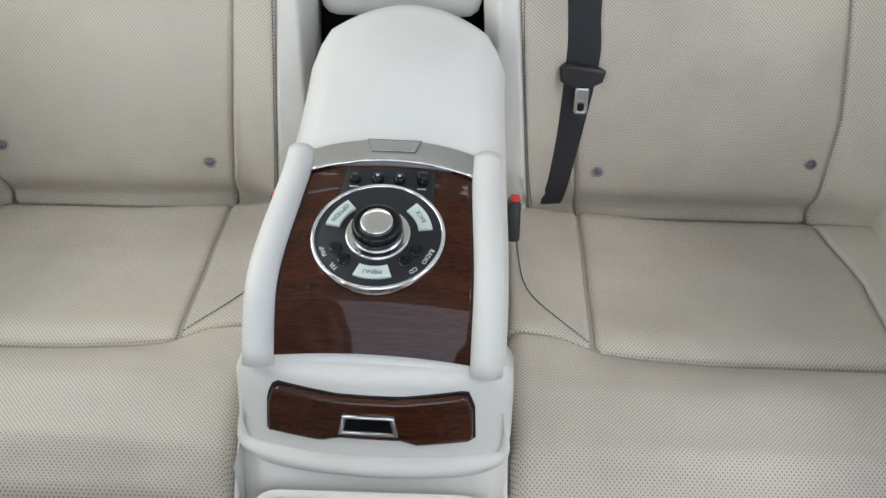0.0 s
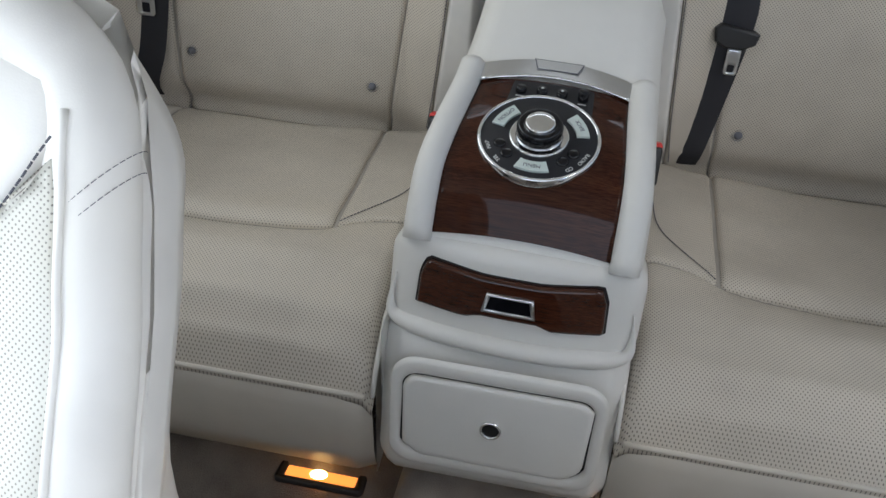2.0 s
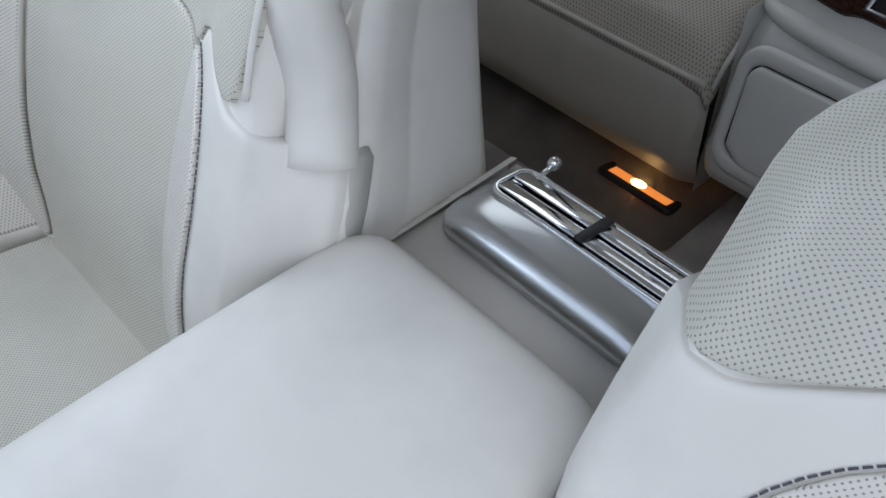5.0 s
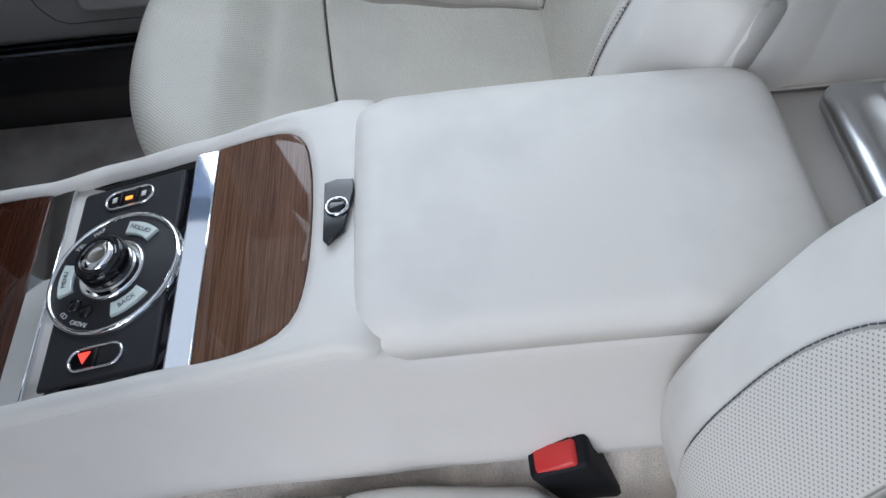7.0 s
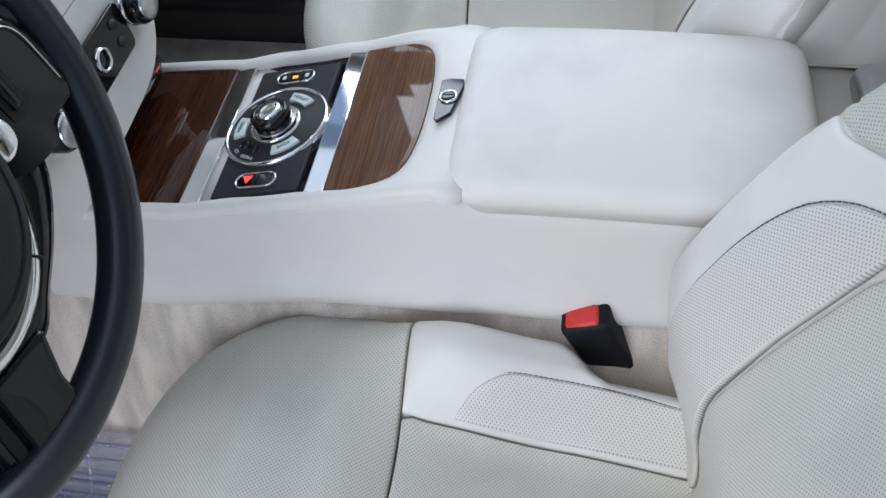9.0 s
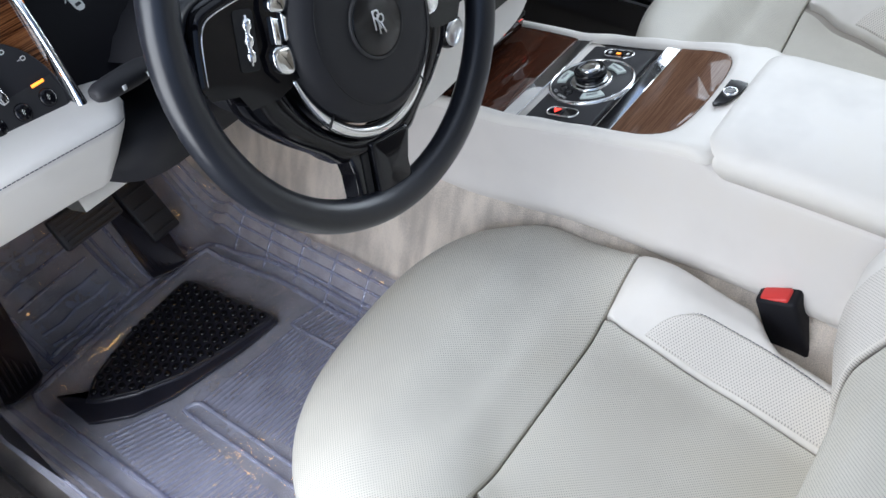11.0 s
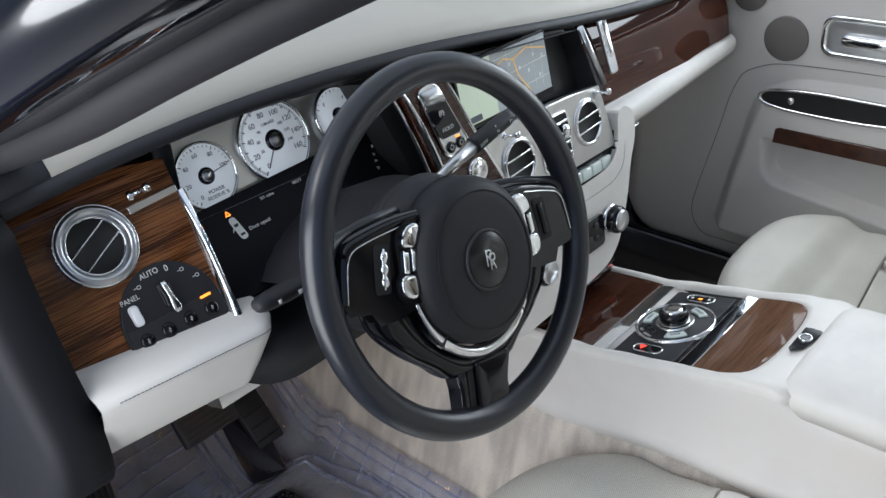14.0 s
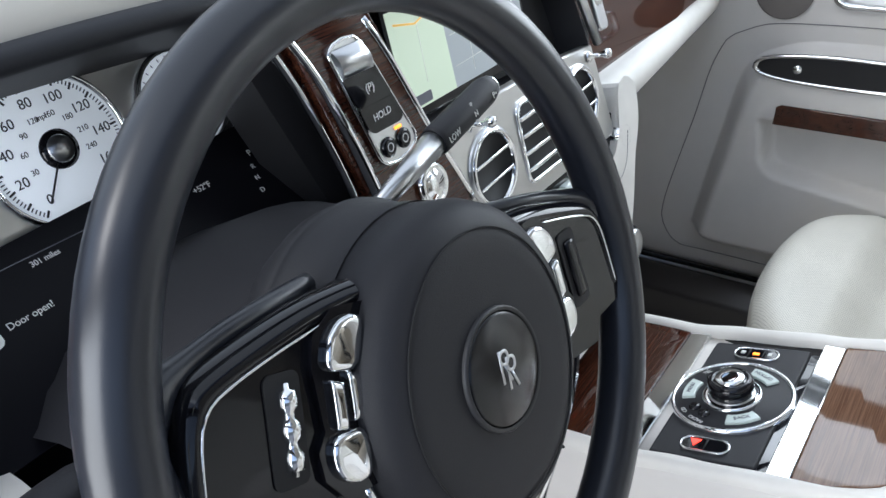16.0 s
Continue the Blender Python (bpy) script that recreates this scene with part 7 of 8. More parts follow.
# kick panel by the door hinge
kick = thing("kick_panel", "cream moulded kick panel with a release lever slot", "kick panel", (-0.77, 0.53, 0.3))
mkk = frame_of((-0.77, 0.527, 0.323), (0.766, -0.643, 0), (0, 0, 1))
ol = [tuple(q[:2]) for q in resample([(*p, 0) for p in [(-0.012, 0.109), (0.012, 0.072), (0.049, 0.074), (0.043, 0.027), (0.039, -0.011), (0.028, -0.034), (0.031, -0.072), (0.034, -0.119), (0.04, -0.157), (0.035, -0.188), (0.019, -0.223), (-0.006, -0.244), (-0.04, -0.261), (-0.048, -0.214), (-0.04, -0.115), (-0.033, -0.037), (-0.027, 0.035)]], 90, True)]
part("panel_body", pad(ol, 0.030, 0.006, 0.0, mkk @ Matrix.Translation((0, 0, -0.030)), n=100), M_leather, kick)
part("slot", prism([(-0.013, 0.002), (0.012, 0.015), (0.012, 0.002), (-0.016, -0.016)], 0.0012, mkk), M_void, kick)
part("lever_slot", prism([tuple(q[:2]) for q in smooth([(*p, 0) for p in [(0.025, -0.036), (0.014, -0.049), (0.01, -0.091), (0.007, -0.144), (0.011, -0.163), (0.02, -0.146), (0.02, -0.116), (0.024, -0.071)]], 30, True)], 0.0012, mkk), M_void, kick)
part("opening_seal", tube(smooth([mkk @ Vector((*p, 0.008)) for p in [(-0.027, 0.102), (-0.037, 0.032), (-0.043, -0.04), (-0.05, -0.119), (-0.059, -0.215), (-0.05, -0.276), (-0.043, -0.374)]], 40), 0.011, 12), M_rubber, kick, "black rubber opening seal")
part("footwell_liner", grid([[(-0.745, 0.40, 0.42), (-0.72, 0.70, 0.42), (-0.66, 0.90, 0.40)], [(-0.73, 0.44, 0.20), (-0.70, 0.70, 0.2), (-0.655, 0.90, 0.2)], [(-0.70, 0.46, 0.04), (-0.68, 0.70, 0.04), (-0.65, 0.90, 0.1)]]), M_rubber, kick, "dark footwell side liner")
# front wing outside the opening
wing = thing("front_wing", "dark blue gloss painted front wing outside the door opening", "car wing", (-0.9, 0.8, 0.3))
part("wing_panel", grid([[(-0.835 - 0.05 * math.sin(math.pi * (z + 0.2) / 0.95), y, z) for z in lin(-0.2, 0.75, 14)] for y in lin(0.60, 1.40, 6)]), M_wing, wing)
part("wing_edge", grid([[(-0.835 - 0.05 * math.sin(math.pi * (z + 0.2) / 0.95), 0.60, z) for z in lin(-0.2, 0.75, 14)], [(-0.79, 0.62, z) for z in lin(-0.2, 0.75, 14)]]), M_wing, wing)


# ---- rear seat ----
def rear_h(x, y):
    a = abs(x)
    z = table([(-1.46, 0.250), (-1.425, 0.262), (-1.405, 0.279), (-1.39, 0.284), (-1.25, 0.308), (-1.10, 0.333), (-1.02, 0.348), (-0.95, 0.340), (-0.91, 0.312), (-0.885, 0.275)], y)
    dip = 0.010 * sst(0.25, 0.40, a) * (1 - sst(-1.12, -1.0, y))
    return z - dip + 0.012 * (1 - sst(0.15, 0.26, a)) * (1 - sst(-1.12, -1.0, y)) - 0.02 * (1 - sst(0.130, 0.150, a)) - 0.012 * math.exp(-((y + 1.088) / 0.018) ** 2) * sst(0.2, 0.3, a)


rear = thing("car_bench", "cream perforated leather rear bench with a gap for the armrest", "car bench", (0, -1.2, 0.1))
LEAN = Vector((0, -0.16, 0.987))
for k in (-1, 1):
    def dz(d):
        return lambda p: Vector((p.x, p.y, p.z + d + rear_h(p.x, p.y)))
    def side(pts):
        return grow([(k * a, b) for a, b in pts][::k], 0.0022)
    part("front_roll", pad(side([(0.136, -0.884), (0.70, -0.884), (0.72, -0.95), (0.72, -1.085), (0.235, -1.088), (0.190, -1.104), (0.136, -1.106)]), 0.018, 0.010, 0.0, n=140, inner=18, deform=dz(-0.018)), M_rearperf, rear, "perforated leather cushion roll")
    part("cushion_centre", pad(side([(0.240, -1.094), (0.585, -1.092), (0.600, -1.25), (0.585, -1.42), (0.253, -1.42)]), 0.04, 0.008, 0.0, n=120, inner=14, deform=dz(-0.04)), M_rearperf, rear, "perforated leather cushion centre")
    part("cushion_bolster", pad(side([(0.136, -1.112), (0.188, -1.110), (0.233, -1.096), (0.247, -1.42), (0.136, -1.42)]), 0.04, 0.007, 0.0, n=100, inner=12, deform=dz(-0.04)), M_rearperf, rear)
    part("cushion_bolster", pad(side([(0.592, -1.092), (0.72, -1.090), (0.72, -1.42), (0.592, -1.42), (0.607, -1.25)]), 0.04, 0.007, 0.0, n=100, inner=12, deform=dz(-0.04)), M_rear, rear)
    # the lining's grey paints the shade between the rear pads
    part("cushion_core", pad(side([(0.150, -0.905), (0.70, -0.905), (0.71, -1.43), (0.150, -1.43)]), 0.04, 0.01, 0.0, n=120, inner=20, deform=dz(-0.0455)), M_seam_shade, rear, "grey lining under the seams, seam shade in its colour")
    st = smooth([(0.158, -1.41, 0), (0.158, -1.27, 0), (0.166, -1.19, 0), (0.195, -1.14, 0), (0.232, -1.100, 0)], 30)
    stitches([(k * q.x, q.y, rear_h(q.x, q.y) + 0.0012) for q in st], rear, 0.0007, 0.005)
    # front skirt
    rows = []
    for x in lin(0.136, 0.72, 30):
        cx_ = 0.012 * (1 - sst(0.136, 0.16, x))
        rows.append([(k * x, -0.890 - cx_, 0.270), (k * x, -0.883 - cx_, 0.264), (k * x, -0.879 - cx_, 0.24), (k * x, -0.884 - cx_, 0.16), (k * x, -0.895 - cx_, 0.118), (k * x, -0.93 - cx_, 0.108), (k * x, -1.0, 0.108)])
    part("cushion_skirt", grid(rows, cap=True), M_rear, rear, "smooth leather cushion skirt")
    part("skirt_piping", tube([(k * x, -0.8835, 0.269) for x in lin(0.142, 0.72, 20)], 0.0034, 8), M_rear, rear)
    part("cushion_side", grid([[(k * 0.134, y, 0.11), (k * 0.134, y, rear_h(0.14, y) - 0.01)] for y in lin(-0.90, -1.42, 8)]), M_rear, rear)
    part("side_piping", tube([(k * 0.134, y, rear_h(0.15, y) - 0.006) for y in lin(-0.885, -1.12, 16)] , 0.003, 7), M_leather, rear)
    # backrest, in a plane that leans back
    mb_ = frame_of((0, -1.412, 0.285), (1, 0, 0), LEAN)
    mb_ = Matrix.Translation((0, -1.412, 0.285)) @ Matrix(((1, 0, 0, 0), (0, LEAN.y, LEAN.z, 0), (0, LEAN.z, -LEAN.y, 0), (0, 0, 0, 1)))

    def rb(u, w):
        a = abs(u)
        inn = 0.040 * (1 - sst(0.155, 0.225, a))
        lumb = 0.018 * math.sin(min(max(w, 0), 0.5) / 0.5 * math.pi)
        edge = 0.026 * math.exp(-((w + 0.012) / 0.026) ** 2)
        return (inn + lumb + 0.030 * sst(0.57, 0.68, a)) - edge - 0.03 * (1 - sst(0.103, 0.125, a))

    def db(d):
        return lambda p: mb_ @ Vector((p.x, p.y, p.z + d + rb(p.x, p.y)))
    part("back_panel", pad(side([(0.254, -0.03), (0.585, -0.03), (0.582, 0.15), (0.555, 0.31), (0.53, 0.52), (0.215, 0.52), (0.212, 0.31), (0.236, 0.12)]), 0.04, 0.008, 0.0, n=140, inner=18, deform=db(-0.04)), M_rearperf, rear, "perforated leather backrest panel")
    part("back_bolster", pad(side([(0.184, -0.03), (0.248, -0.03), (0.230, 0.12), (0.206, 0.31), (0.209, 0.52), (0.152, 0.52), (0.151, 0.31), (0.170, 0.10)]), 0.04, 0.006, 0.0, n=120, inner=10, deform=db(-0.04)), M_rearperf, rear)
    part("back_wing", pad(side([(0.136, -0.03), (0.178, -0.03), (0.165, 0.10), (0.147, 0.31), (0.147, 0.52), (0.108, 0.52), (0.106, 0.31), (0.118, 0.10)]), 0.05, 0.012, 0.0, n=120, inner=10, deform=db(-0.05)), M_leather, rear, "smooth leather bolster")
    stitches([mb_ @ Vector((k * a, b, rb(a, b) + 0.0012)) for a, b in ((q.x + 0.003, q.y) for q in smooth([(0.180, 0.01, 0), (0.167, 0.10, 0), (0.1495, 0.31, 0), (0.1495, 0.51, 0)], 50))], rear, 0.0007, 0.005)
    part("back_outer", pad(side([(0.592, -0.03), (0.73, -0.03), (0.73, 0.52), (0.537, 0.52), (0.562, 0.31), (0.589, 0.15)]), 0.04, 0.008, 0.0, n=120, inner=12, deform=db(-0.04)), M_rearperf, rear)
    # same grey lining here, painting the shade between the backrest pads
    part("back_core", pad(side([(0.130, -0.02), (0.72, -0.02), (0.72, 0.55), (0.125, 0.55)]), 0.04, 0.01, 0.0, n=120, inner=20, deform=db(-0.0460)), M_seam_shade, rear, "grey lining under the seams, seam shade in its colour")
    part("back_top", pad(side([(0.108, 0.526), (0.73, 0.526), (0.73, 0.60), (0.108, 0.60)]), 0.05, 0.010, 0.0, n=100, inner=8, deform=db(-0.05)), M_rear, rear)
    for u, w in ((0.273, 0.062), (0.562, 0.082)):
        part("button", rev([(0.0085, -0.002), (0.0085, 0.001), (0.0075, -0.03), (0.006, 0.0012), (0, 0.0012)], mb_ @ Matrix.Translation((k * u, w, rb(u, w) + 0.0005)), 22), M_button, rear, "small grey plastic button")
    # belt
    bx = -0.232 if k < 0 else 0.612
    belt = thing("seat_belt", "dark grey seat belt hanging down the rear backrest", "seat belt", (bx, -1.40, 0.4), "rear seat belts")
    run = [(bx + 0.004, 0.50), (bx + 0.003, 0.30), (bx - 0.002, 0.235), (bx + 0.008, 0.14), (bx + 0.024, 0.03), (bx + 0.028, 0.0)] if k < 0 else [(bx - 0.01, 0.50), (bx - 0.008, 0.25), (bx + 0.01, 0.10), (bx + 0.030, 0.03), (bx + 0.034, 0.0)]
    P = smooth([(*p, 0) for p in run], 30)
    half = 0.022 if k < 0 else 0.029
    part("strap", grid([[mb_ @ Vector((q.x - half, q.y, rb(q.x, q.y) + 0.003)), mb_ @ Vector((q.x, q.y, rb(q.x, q.y) + 0.007)), mb_ @ Vector((q.x + half, q.y, rb(q.x, q.y) + 0.003))] for q in P] ), M_webbing, belt, "woven dark grey webbing")
    w0 = 0.207 if k < 0 else 0.19
    mt_ = mb_ @ Matrix.Translation((bx - 0.002, w0, rb(bx, w0) + 0.010))
    if k < 0:
        part("tongue_grip", prism([(-0.030, 0.008), (-0.027, -0.006), (-0.012, -0.014), (0.012, -0.014), (0.027, -0.006), (0.030, 0.012), (0.022, 0.018), (-0.022, 0.012)], 0.012, mt_, 0.004, z0=-0.004), M_black, belt, "black moulded tongue grip")
        part("tongue", frame_ring(rrect(0.018, 0.038, 0.004, 4, -0.002, -0.032), rrect(0.009, 0.010, 0.002, 4, -0.002, -0.042), 0.003, mt_), M_satin, belt, "metal belt tongue")
    else:
        part("tongue_grip", prism(rrect(0.060, 0.030, 0.008, 4, 0, 0.010), 0.012, mt_, 0.004, z0=-0.004), M_black, belt, "black moulded tongue grip")
        part("tongue", frame_ring(rrect(0.028, 0.048, 0.005, 4, 0.006, -0.028), rrect(0.013, 0.015, 0.002, 4, 0.006, -0.040), 0.003, mt_), M_satin, belt, "metal belt tongue")
    # buckle beside the armrest
    bk = thing("rear_buckle", "black rear belt buckle with a red release button", "buckle", (k * 0.145, -1.28, 0.34), "rear buckles")
    part("buckle_body", rbox(0.016, 0.036, 0.052, 0.004, Matrix.Translation((k * 0.150, -1.285, 0.362)) @ Matrix.Rotation(radians(25), 4, "X")), M_black, bk)
    part("release_button", rbox(0.012, 0.026, 0.024, 0.003, Matrix.Translation((k * 0.1515, -1.292, 0.379)) @ Matrix.Rotation(radians(25), 4, "X")), M_red, bk, "red release button")
# padded niche behind the armrest
mb_ = Matrix.Translation((0, -1.43, 0.285)) @ Matrix(((1, 0, 0, 0), (0, LEAN.y, LEAN.z, 0), (0, LEAN.z, -LEAN.y, 0), (0, 0, 0, 1)))
part("niche_cushion", pad(rrect(0.204, 0.30, 0.02, 6, 0, 0.42), 0.03, 0.012, 0.006, mb_, n=80), M_leather, rear, "smooth cream cushion behind the armrest")
part("niche_gap", rbox(0.24, 0.02, 0.6, 0, mb_ @ Matrix.Translation((0, 0.25, -0.03)) @ Matrix.Rotation(radians(90), 4, "X")), M_void, rear)

# ---- rear armrest ----
AZ = [(-1.46, 0.596), (-1.40, 0.590), (-1.30, 0.568), (-1.165, 0.534), (-1.10, 0.5265), (-1.04, 0.518), (-1.00, 0.506), (-0.975, 0.482), (-0.955, 0.452), (-0.942, 0.438)]
arm = thing("rear_console", "cream leather fold-down rear console with veneer panel and cup holder lid", "console", (0, -1.2, 0.4))


AZ_CURVE = smooth([(*p, 0) for p in AZ], 160)


def arm_top(y):
    return float(np.interp(y, [q.x for q in AZ_CURVE], [q.y for q in AZ_CURVE]))


def arm_section(y, hw, zt, zl, crown=0.008):
    pts = []
    for i in range(21):
        u = -1 + 2 * i / 20
        a = abs(u)
        pts.append((u * hw, y, zt + crown * (1 - a * a) - 0.030 * sst(0.80, 1.0, a) ** 1.5))
    return [(-hw * 0.985, y, zl), (-hw * 1.0, y, zl + 0.01), (-hw * 1.005, y, (zt + zl) / 2)] + pts + [(hw * 1.005, y, (zt + zl) / 2), (hw * 1.0, y, zl + 0.01), (hw * 0.985, y, zl)]


rows = []
for y in lin(-1.398, -0.952, 44):
    t = (y + 1.46) / 0.508
    hw = 0.1135 + 0.0115 * sst(0.2, 0.9, t)
    back = 0.022 * (1 - sst(-1.30, -1.17, y))
    row = arm_section(y, hw, arm_top(y) - 0.006 - 0.02 * (1 - sst(-1.398, -1.375, y)), 0.335 + 0.02 * (1 - t), 0.006 + back)
    rows.append([(a, b + 0.055 * (a / hw) ** 2 * (1 - sst(-1.398, -1.22, b)), c) for a, b, c in row])
part("armrest_body", grid(rows, cap=True), M_armrest, arm)


def wood_hw(y):
    return 0.0840 + 0.0085 * sst(-1.16, -0.98, y)


def top_sheet(y0, y1, dz, n, hwf, crown=0.008, thick=0.004):
    rows = []
    for y in lin(y0, y1, n):
        hw = hwf(y)
        rows.append([(hw * u, y, arm_top(y) + dz + crown * (1 - u * u) - thick * (1 if abs(u) > 0.995 else 0)) for u in [-1.0, -0.99] + lin(-0.94, 0.94, 15) + [0.99, 1.0]])
    return grid(rows)


part("side_rail", join(*[tube([(k * (wood_hw(y) + 0.014), y, arm_top(y) - 0.002) for y in lin(-1.172, -0.952, 26)], 0.0155, 12) for k in (-1,)]), M_armrest, arm, "padded leather side roll")
part("side_rail", join(*[tube([(k * (wood_hw(y) + 0.014), y, arm_top(y) - 0.002) for y in lin(-1.172, -0.952, 26)], 0.0155, 12) for k in (1,)]), M_armrest, arm, "padded leather side roll")
part("veneer_panel", top_sheet(-1.146, -0.956, 0.0015, 34, wood_hw), M_woodr, arm, "glossy dark veneer control panel")


rows = []
for y in lin(-1.176, -1.146, 5):
    rows.append([(wood_hw(-1.16) * u, y - 0.010 * (1 - u * u) + 0.004, arm_top(y) + 0.0030 + 0.009 * (1 - u * u)) for u in lin(-1, 1, 17)])
strip = part("metal_strip", grid(rows), M_satin, arm, "curved satin metal strip")
part("strip_edge", tube([(wood_hw(-1.15) * u, -1.146 - 0.010 * (1 - u * u) + 0.005, arm_top(-1.146) + 0.004 + 0.009 * (1 - u * u)) for u in lin(-1, 1, 17)], 0.0018, 6), M_chrome, strip, "bright edge")
part("strip_key_gap", prism([(-0.0285, -0.0092), (0.0285, -0.0092), (0.0232, 0.0080), (-0.0232, 0.0080)], 0.0005, frame_of((0.0, -1.172, arm_top(-1.166) + 0.0122), (1, 0, 0), (0, 0.98, -0.2))), M_button, strip)
part("strip_key", prism([(-0.027, -0.008), (0.027, -0.008), (0.022, 0.007), (-0.022, 0.007)], 0.0008, frame_of((0.0, -1.172, arm_top(-1.166) + 0.0122), (1, 0, 0), (0, 0.98, -0.2)), 0.0003), M_satin, strip)
mr = frame_of((0.002, -1.048, arm_top(-1.048) + 0.0078), (-1, 0, 0), (0, -0.980, 0.198))
controller(arm, mr, 0.0620)


def arm_z(x, y):
    return arm_top(y) + 0.0015 + 0.008 * (1 - (x / wood_hw(y)) ** 2)


blk = part("key_plate", grid([[(x * (1 + 0.06 * (y + 1.146) / 0.06), y, arm_z(x, y) + (0.0012 if abs(x) < 0.0445 else -0.001)) for x in [-0.0455] + lin(-0.044, 0.044, 13) + [0.0455]] for y in lin(-1.142, -1.075, 12)]), M_soft, arm, "matt black key plate")
for i, x in enumerate((-0.034, -0.011, 0.011, 0.034)):
    mk_ = Matrix.Translation((x, -1.122, arm_z(x, -1.122) + 0.001))
    part("round_key", rev([(0.0060, 0.0), (0.0060, 0.0055), (0.0045, 0.007), (0, 0.0066)] if i else [(0.0058, 0.0), (0.0058, 0.011), (0.0045, 0.0125), (0, 0.012)], mk_, 18), M_gloss, blk, "small gloss black key")
    if i in (0, 3):
        part("key_bar", rbox(0.009, 0.0014, 0.0004, 0, mk_ @ Matrix.Translation((0, 0.0105, 0.0006))), M_print, blk)
    else:
        part("key_dot", rev([(0.0016, 0.0068), (0.0016, 0.0072), (0, 0.0072)], mk_, 12), M_print, blk)
# front nose: padded band, veneer cup holder lid, lower lip
mn = frame_of((0.0, -0.9265, 0.4085), (-1, 0, 0), (0, -0.30, 0.954))


def nose_bend(k):
    return lambda p: mn @ Vector((p.x, p.y, p.z + k - 0.016 * (p.x / 0.13) ** 2))


ring_o = rrect(0.268, 0.108, 0.026, 8, 0, -0.004)
part("armrest_nose", pad(ring_o, 0.060, 0.015, 0.0, n=120, inner=14, deform=nose_bend(-0.060)), M_armrest, arm, "padded leather nose")
lip = smooth([(-0.125, 0.000, 0), (-0.129, -0.030, 0), (-0.122, -0.050, 0), (-0.08, -0.0555, 0), (0, -0.057, 0), (0.08, -0.0555, 0), (0.122, -0.050, 0), (0.129, -0.030, 0), (0.125, 0.000, 0)], 70)
part("nose_lip", tube([nose_bend(-0.004)(q) for q in lip], [0.0008 + 0.0112 * sst(0, 18, i) * (1 - sst(51, 69, i)) for i in range(70)], 12), M_armrest, arm, "rolled lower lip")
lid = [(-0.098, -0.022), (-0.045, -0.026), (-0.030, -0.021), (0.030, -0.021), (0.045, -0.026), (0.098, -0.022), (0.096, 0.014), (0.089, 0.029), (0.03, 0.0225), (-0.03, 0.0225), (-0.089, 0.029), (-0.096, 0.014)]
lidp = [tuple(q[:2]) for q in resample([(*p, 0) for p in lid], 60, True)]
lb = prism(lidp, 0.012, None, 0.004, z0=-0.004)
for v in lb.verts:
    v.co.z += -0.016 * (v.co.x / 0.13) ** 2 + 0.001
lb.transform(mn)
rec = prism([(x * 1.022, y * 1.07) for x, y in lidp], 0.004, None, 0, z0=-0.002)
for v in rec.verts:
    v.co.z += -0.016 * (v.co.x / 0.13) ** 2
rec.transform(mn)
part("lid_recess", rec, M_void, arm)
cup = part("cup_holder_lid", lb, M_wood, arm, "glossy veneer cup holder lid")
part("latch_frame", frame_ring([(-0.028, -0.011), (0.028, -0.011), (0.024, 0.010), (-0.024, 0.010)], [(-0.0235, -0.008), (0.0235, -0.008), (0.0200, 0.0068), (-0.0200, 0.0068)], 0.004, mn @ Matrix.Translation((0, -0.002, 0.0085))), M_satin, cup, "satin metal latch frame")
part("latch", prism([(-0.0235, -0.008), (0.0235, -0.008), (0.0200, 0.0068), (-0.0200, 0.0068)], 0.0012, mn @ Matrix.Translation((0, -0.002, 0.0085))), M_gloss, cup, "dark latch")

# ---- drawer unit below the armrest ----
unit = thing("drawer_unit", "cream leather storage unit with a lockable drawer below the armrest", "storage unit", (0, -0.93, 0.1))
mu = frame_of((0, -0.878, 0.262), (-1, 0, 0), (0, -0.13, 0.99))
rows = []
for x in lin(-0.131, 0.131, 24):
    u = abs(x) / 0.131
    e = 0.022 * sst(0.86, 1.0, u)
    rows.append([(x, -0.96 - e, 0.372), (x, -0.940 - e, 0.366), (x, -0.926 - e, 0.352), (x, -0.908 - e, 0.33), (x, -0.898 - e, 0.31), (x, -0.881 - e, 0.25), (x, -0.868 - e, 0.19), (x, -0.872 - e, 0.172), (x, -0.90 - e, 0.160), (x, -0.98, 0.160)])
part("unit_body", grid(rows, cap=True), M_armrest, unit)
part("unit_side", grid([[(0.131, y, 0.16), (0.131, y, 0.36)] for y in (-0.90, -1.0)]), M_armrest, unit)
part("drawer_surround", frame_ring(rrect(0.232, 0.150, 0.030, 8, 0, 0.006), rrect(0.206, 0.112, 0.018, 8, 0, 0.006), 0.007, mu @ Matrix.Translation((0, 0, -0.001))), M_armrest, unit, "padded drawer surround")
fr = [(-0.100, -0.036), (-0.082, -0.052), (0.082, -0.052), (0.100, -0.036), (0.102, 0.050), (0.092, 0.060), (-0.092, 0.060), (-0.102, 0.050)]
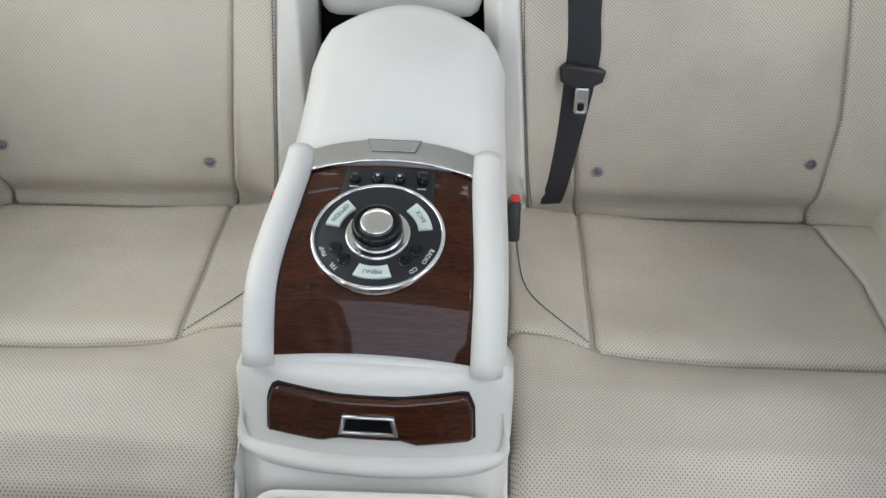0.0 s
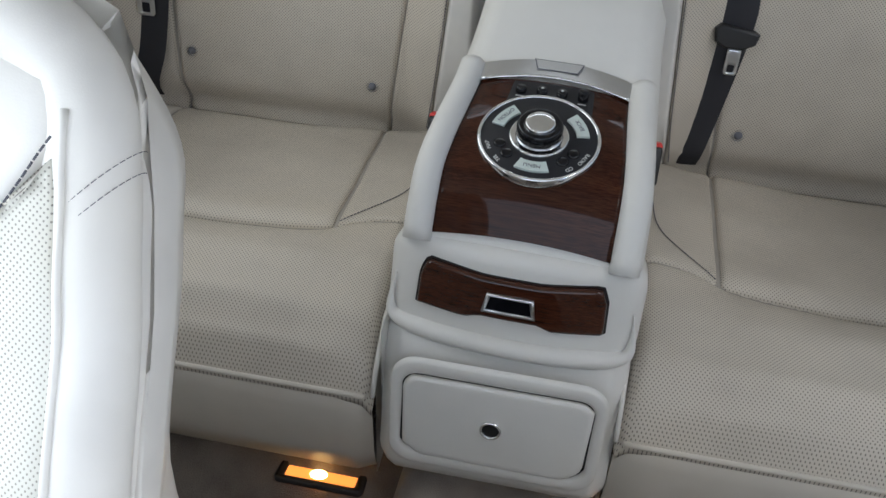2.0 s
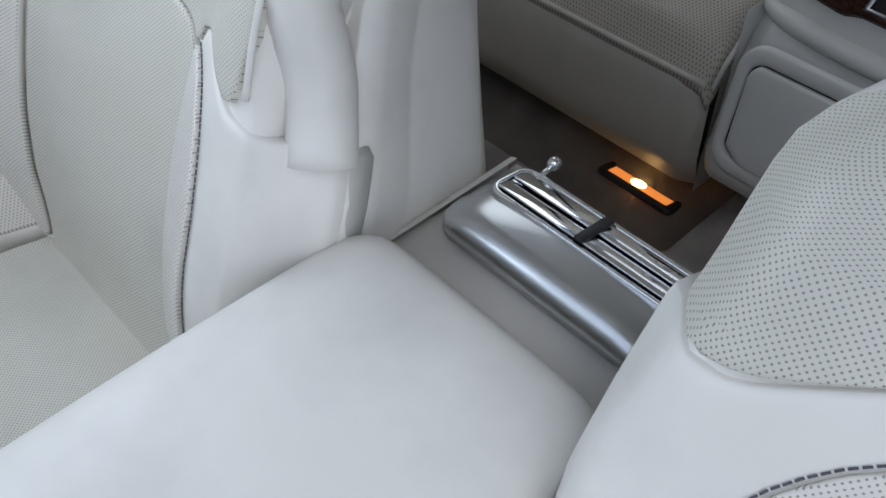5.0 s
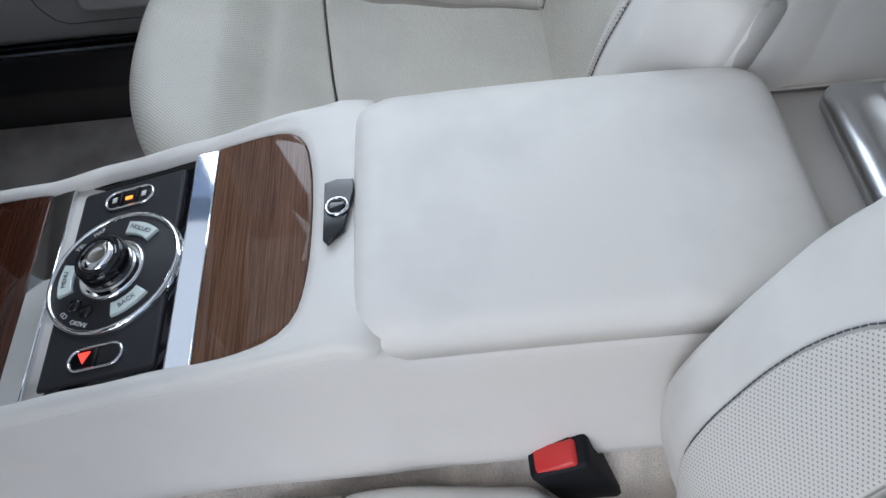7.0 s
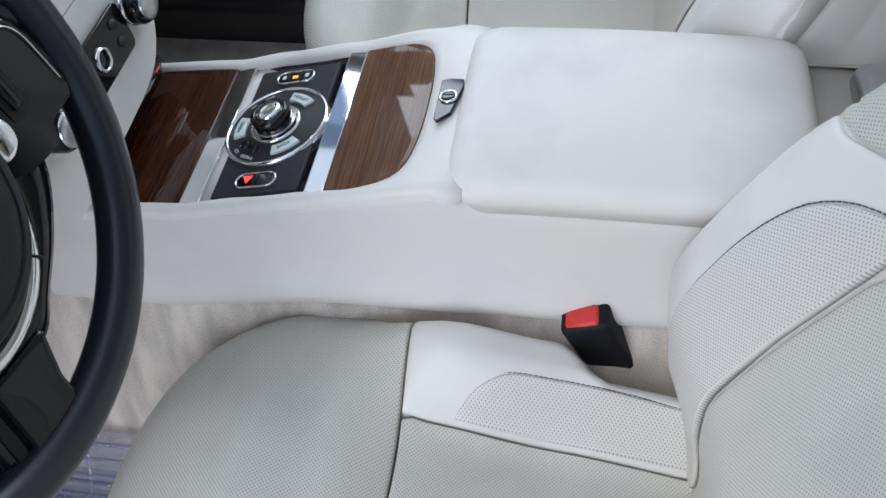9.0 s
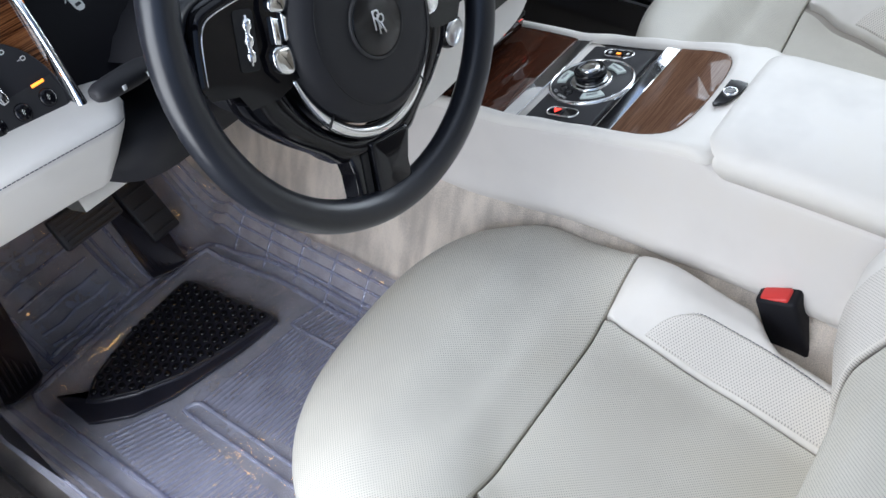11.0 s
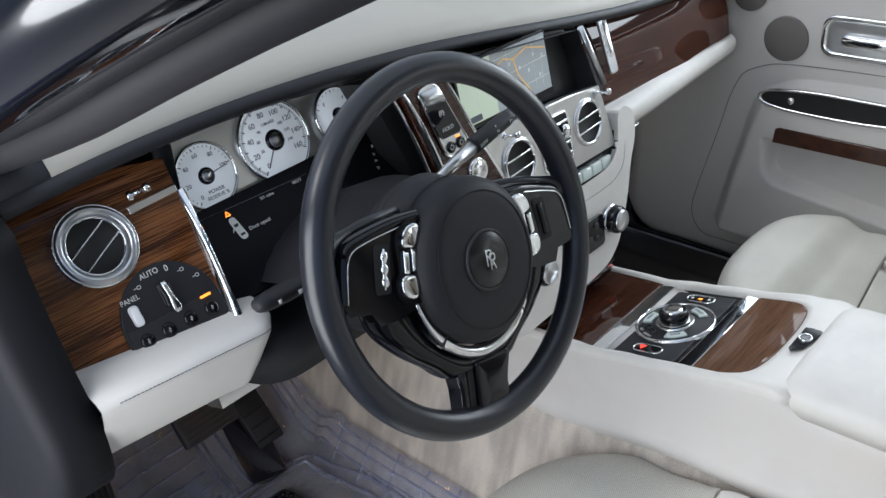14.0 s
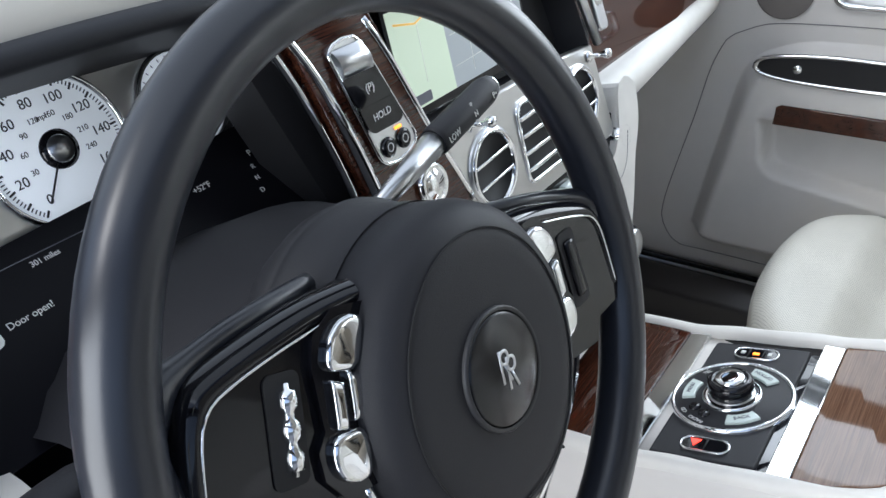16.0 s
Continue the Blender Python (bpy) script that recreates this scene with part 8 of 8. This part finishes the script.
frr = [tuple(q[:2]) for q in resample([(*p, 0) for p in fr], 72, True)]
part("drawer_gap", prism([(x * 1.028, y * 1.042) for x, y in frr], 0.002, mu), M_void, unit)
dw = part("drawer_front", pad(frr, 0.008, 0.004, 0.001, mu @ Matrix.Translation((0, 0, 0.0005)), n=90), M_armrest, unit, "padded leather drawer front")
part("lock_ring", rev([(0.0120, 0.006), (0.0120, 0.0125), (0.0105, 0.0140), (0.0090, 0.0128), (0.0088, 0.010)], mu @ Matrix.Translation((-0.003, 0.007, 0)), 28), M_chrome, dw, "chrome lock ring")
part("lock_barrel", rev([(0.0090, 0.0108), (0.0082, 0.0112), (0, 0.0110)], mu @ Matrix.Translation((-0.003, 0.007, 0)), 24), M_void, dw, "dark lock barrel")

# ---- footwell lamps ----
for k in (-1, 1):
    lampm = Matrix.Translation((k * 0.213, -0.916, 0.056)) @ Matrix.Rotation(radians(14), 4, "X") @ Matrix.Rotation(radians(0), 4, "Z")
    fl = thing("footwell_lamp", "lit amber footwell lamp in a black bezel under the rear seat", "lamp", (k * 0.213, -0.916, 0.045), "footwell lamps")
    part("bezel", frame_ring(rrect(0.118, 0.042, 0.008, 5), rrect(0.092, 0.024, 0.004, 5), 0.008, lampm, -0.004), M_black, fl, "black plastic bezel")
    part("lens", prism(rrect(0.094, 0.026, 0.004, 4), 0.004, lampm, 0.001, z0=-0.002), M_lens, fl, "ribbed amber-lit lens")
    part("bulb", rev([(0, -0.012), (0.010, -0.010), (0.013, 0.0), (0.010, 0.004), (0, 0.005)], lampm @ Matrix.Translation((0.004, 0, 0.001)) @ Matrix.Diagonal((1, 0.8, 0.5, 1)), 16), M_lamp, fl, "glowing bulb")
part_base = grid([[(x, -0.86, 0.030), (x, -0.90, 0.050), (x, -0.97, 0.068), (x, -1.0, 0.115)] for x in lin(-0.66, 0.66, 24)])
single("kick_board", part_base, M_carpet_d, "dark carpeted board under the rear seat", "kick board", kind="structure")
unit.location.x -= 0.004
arm.location.x -= 0.0125
arm.rotation_euler.z = -0.036
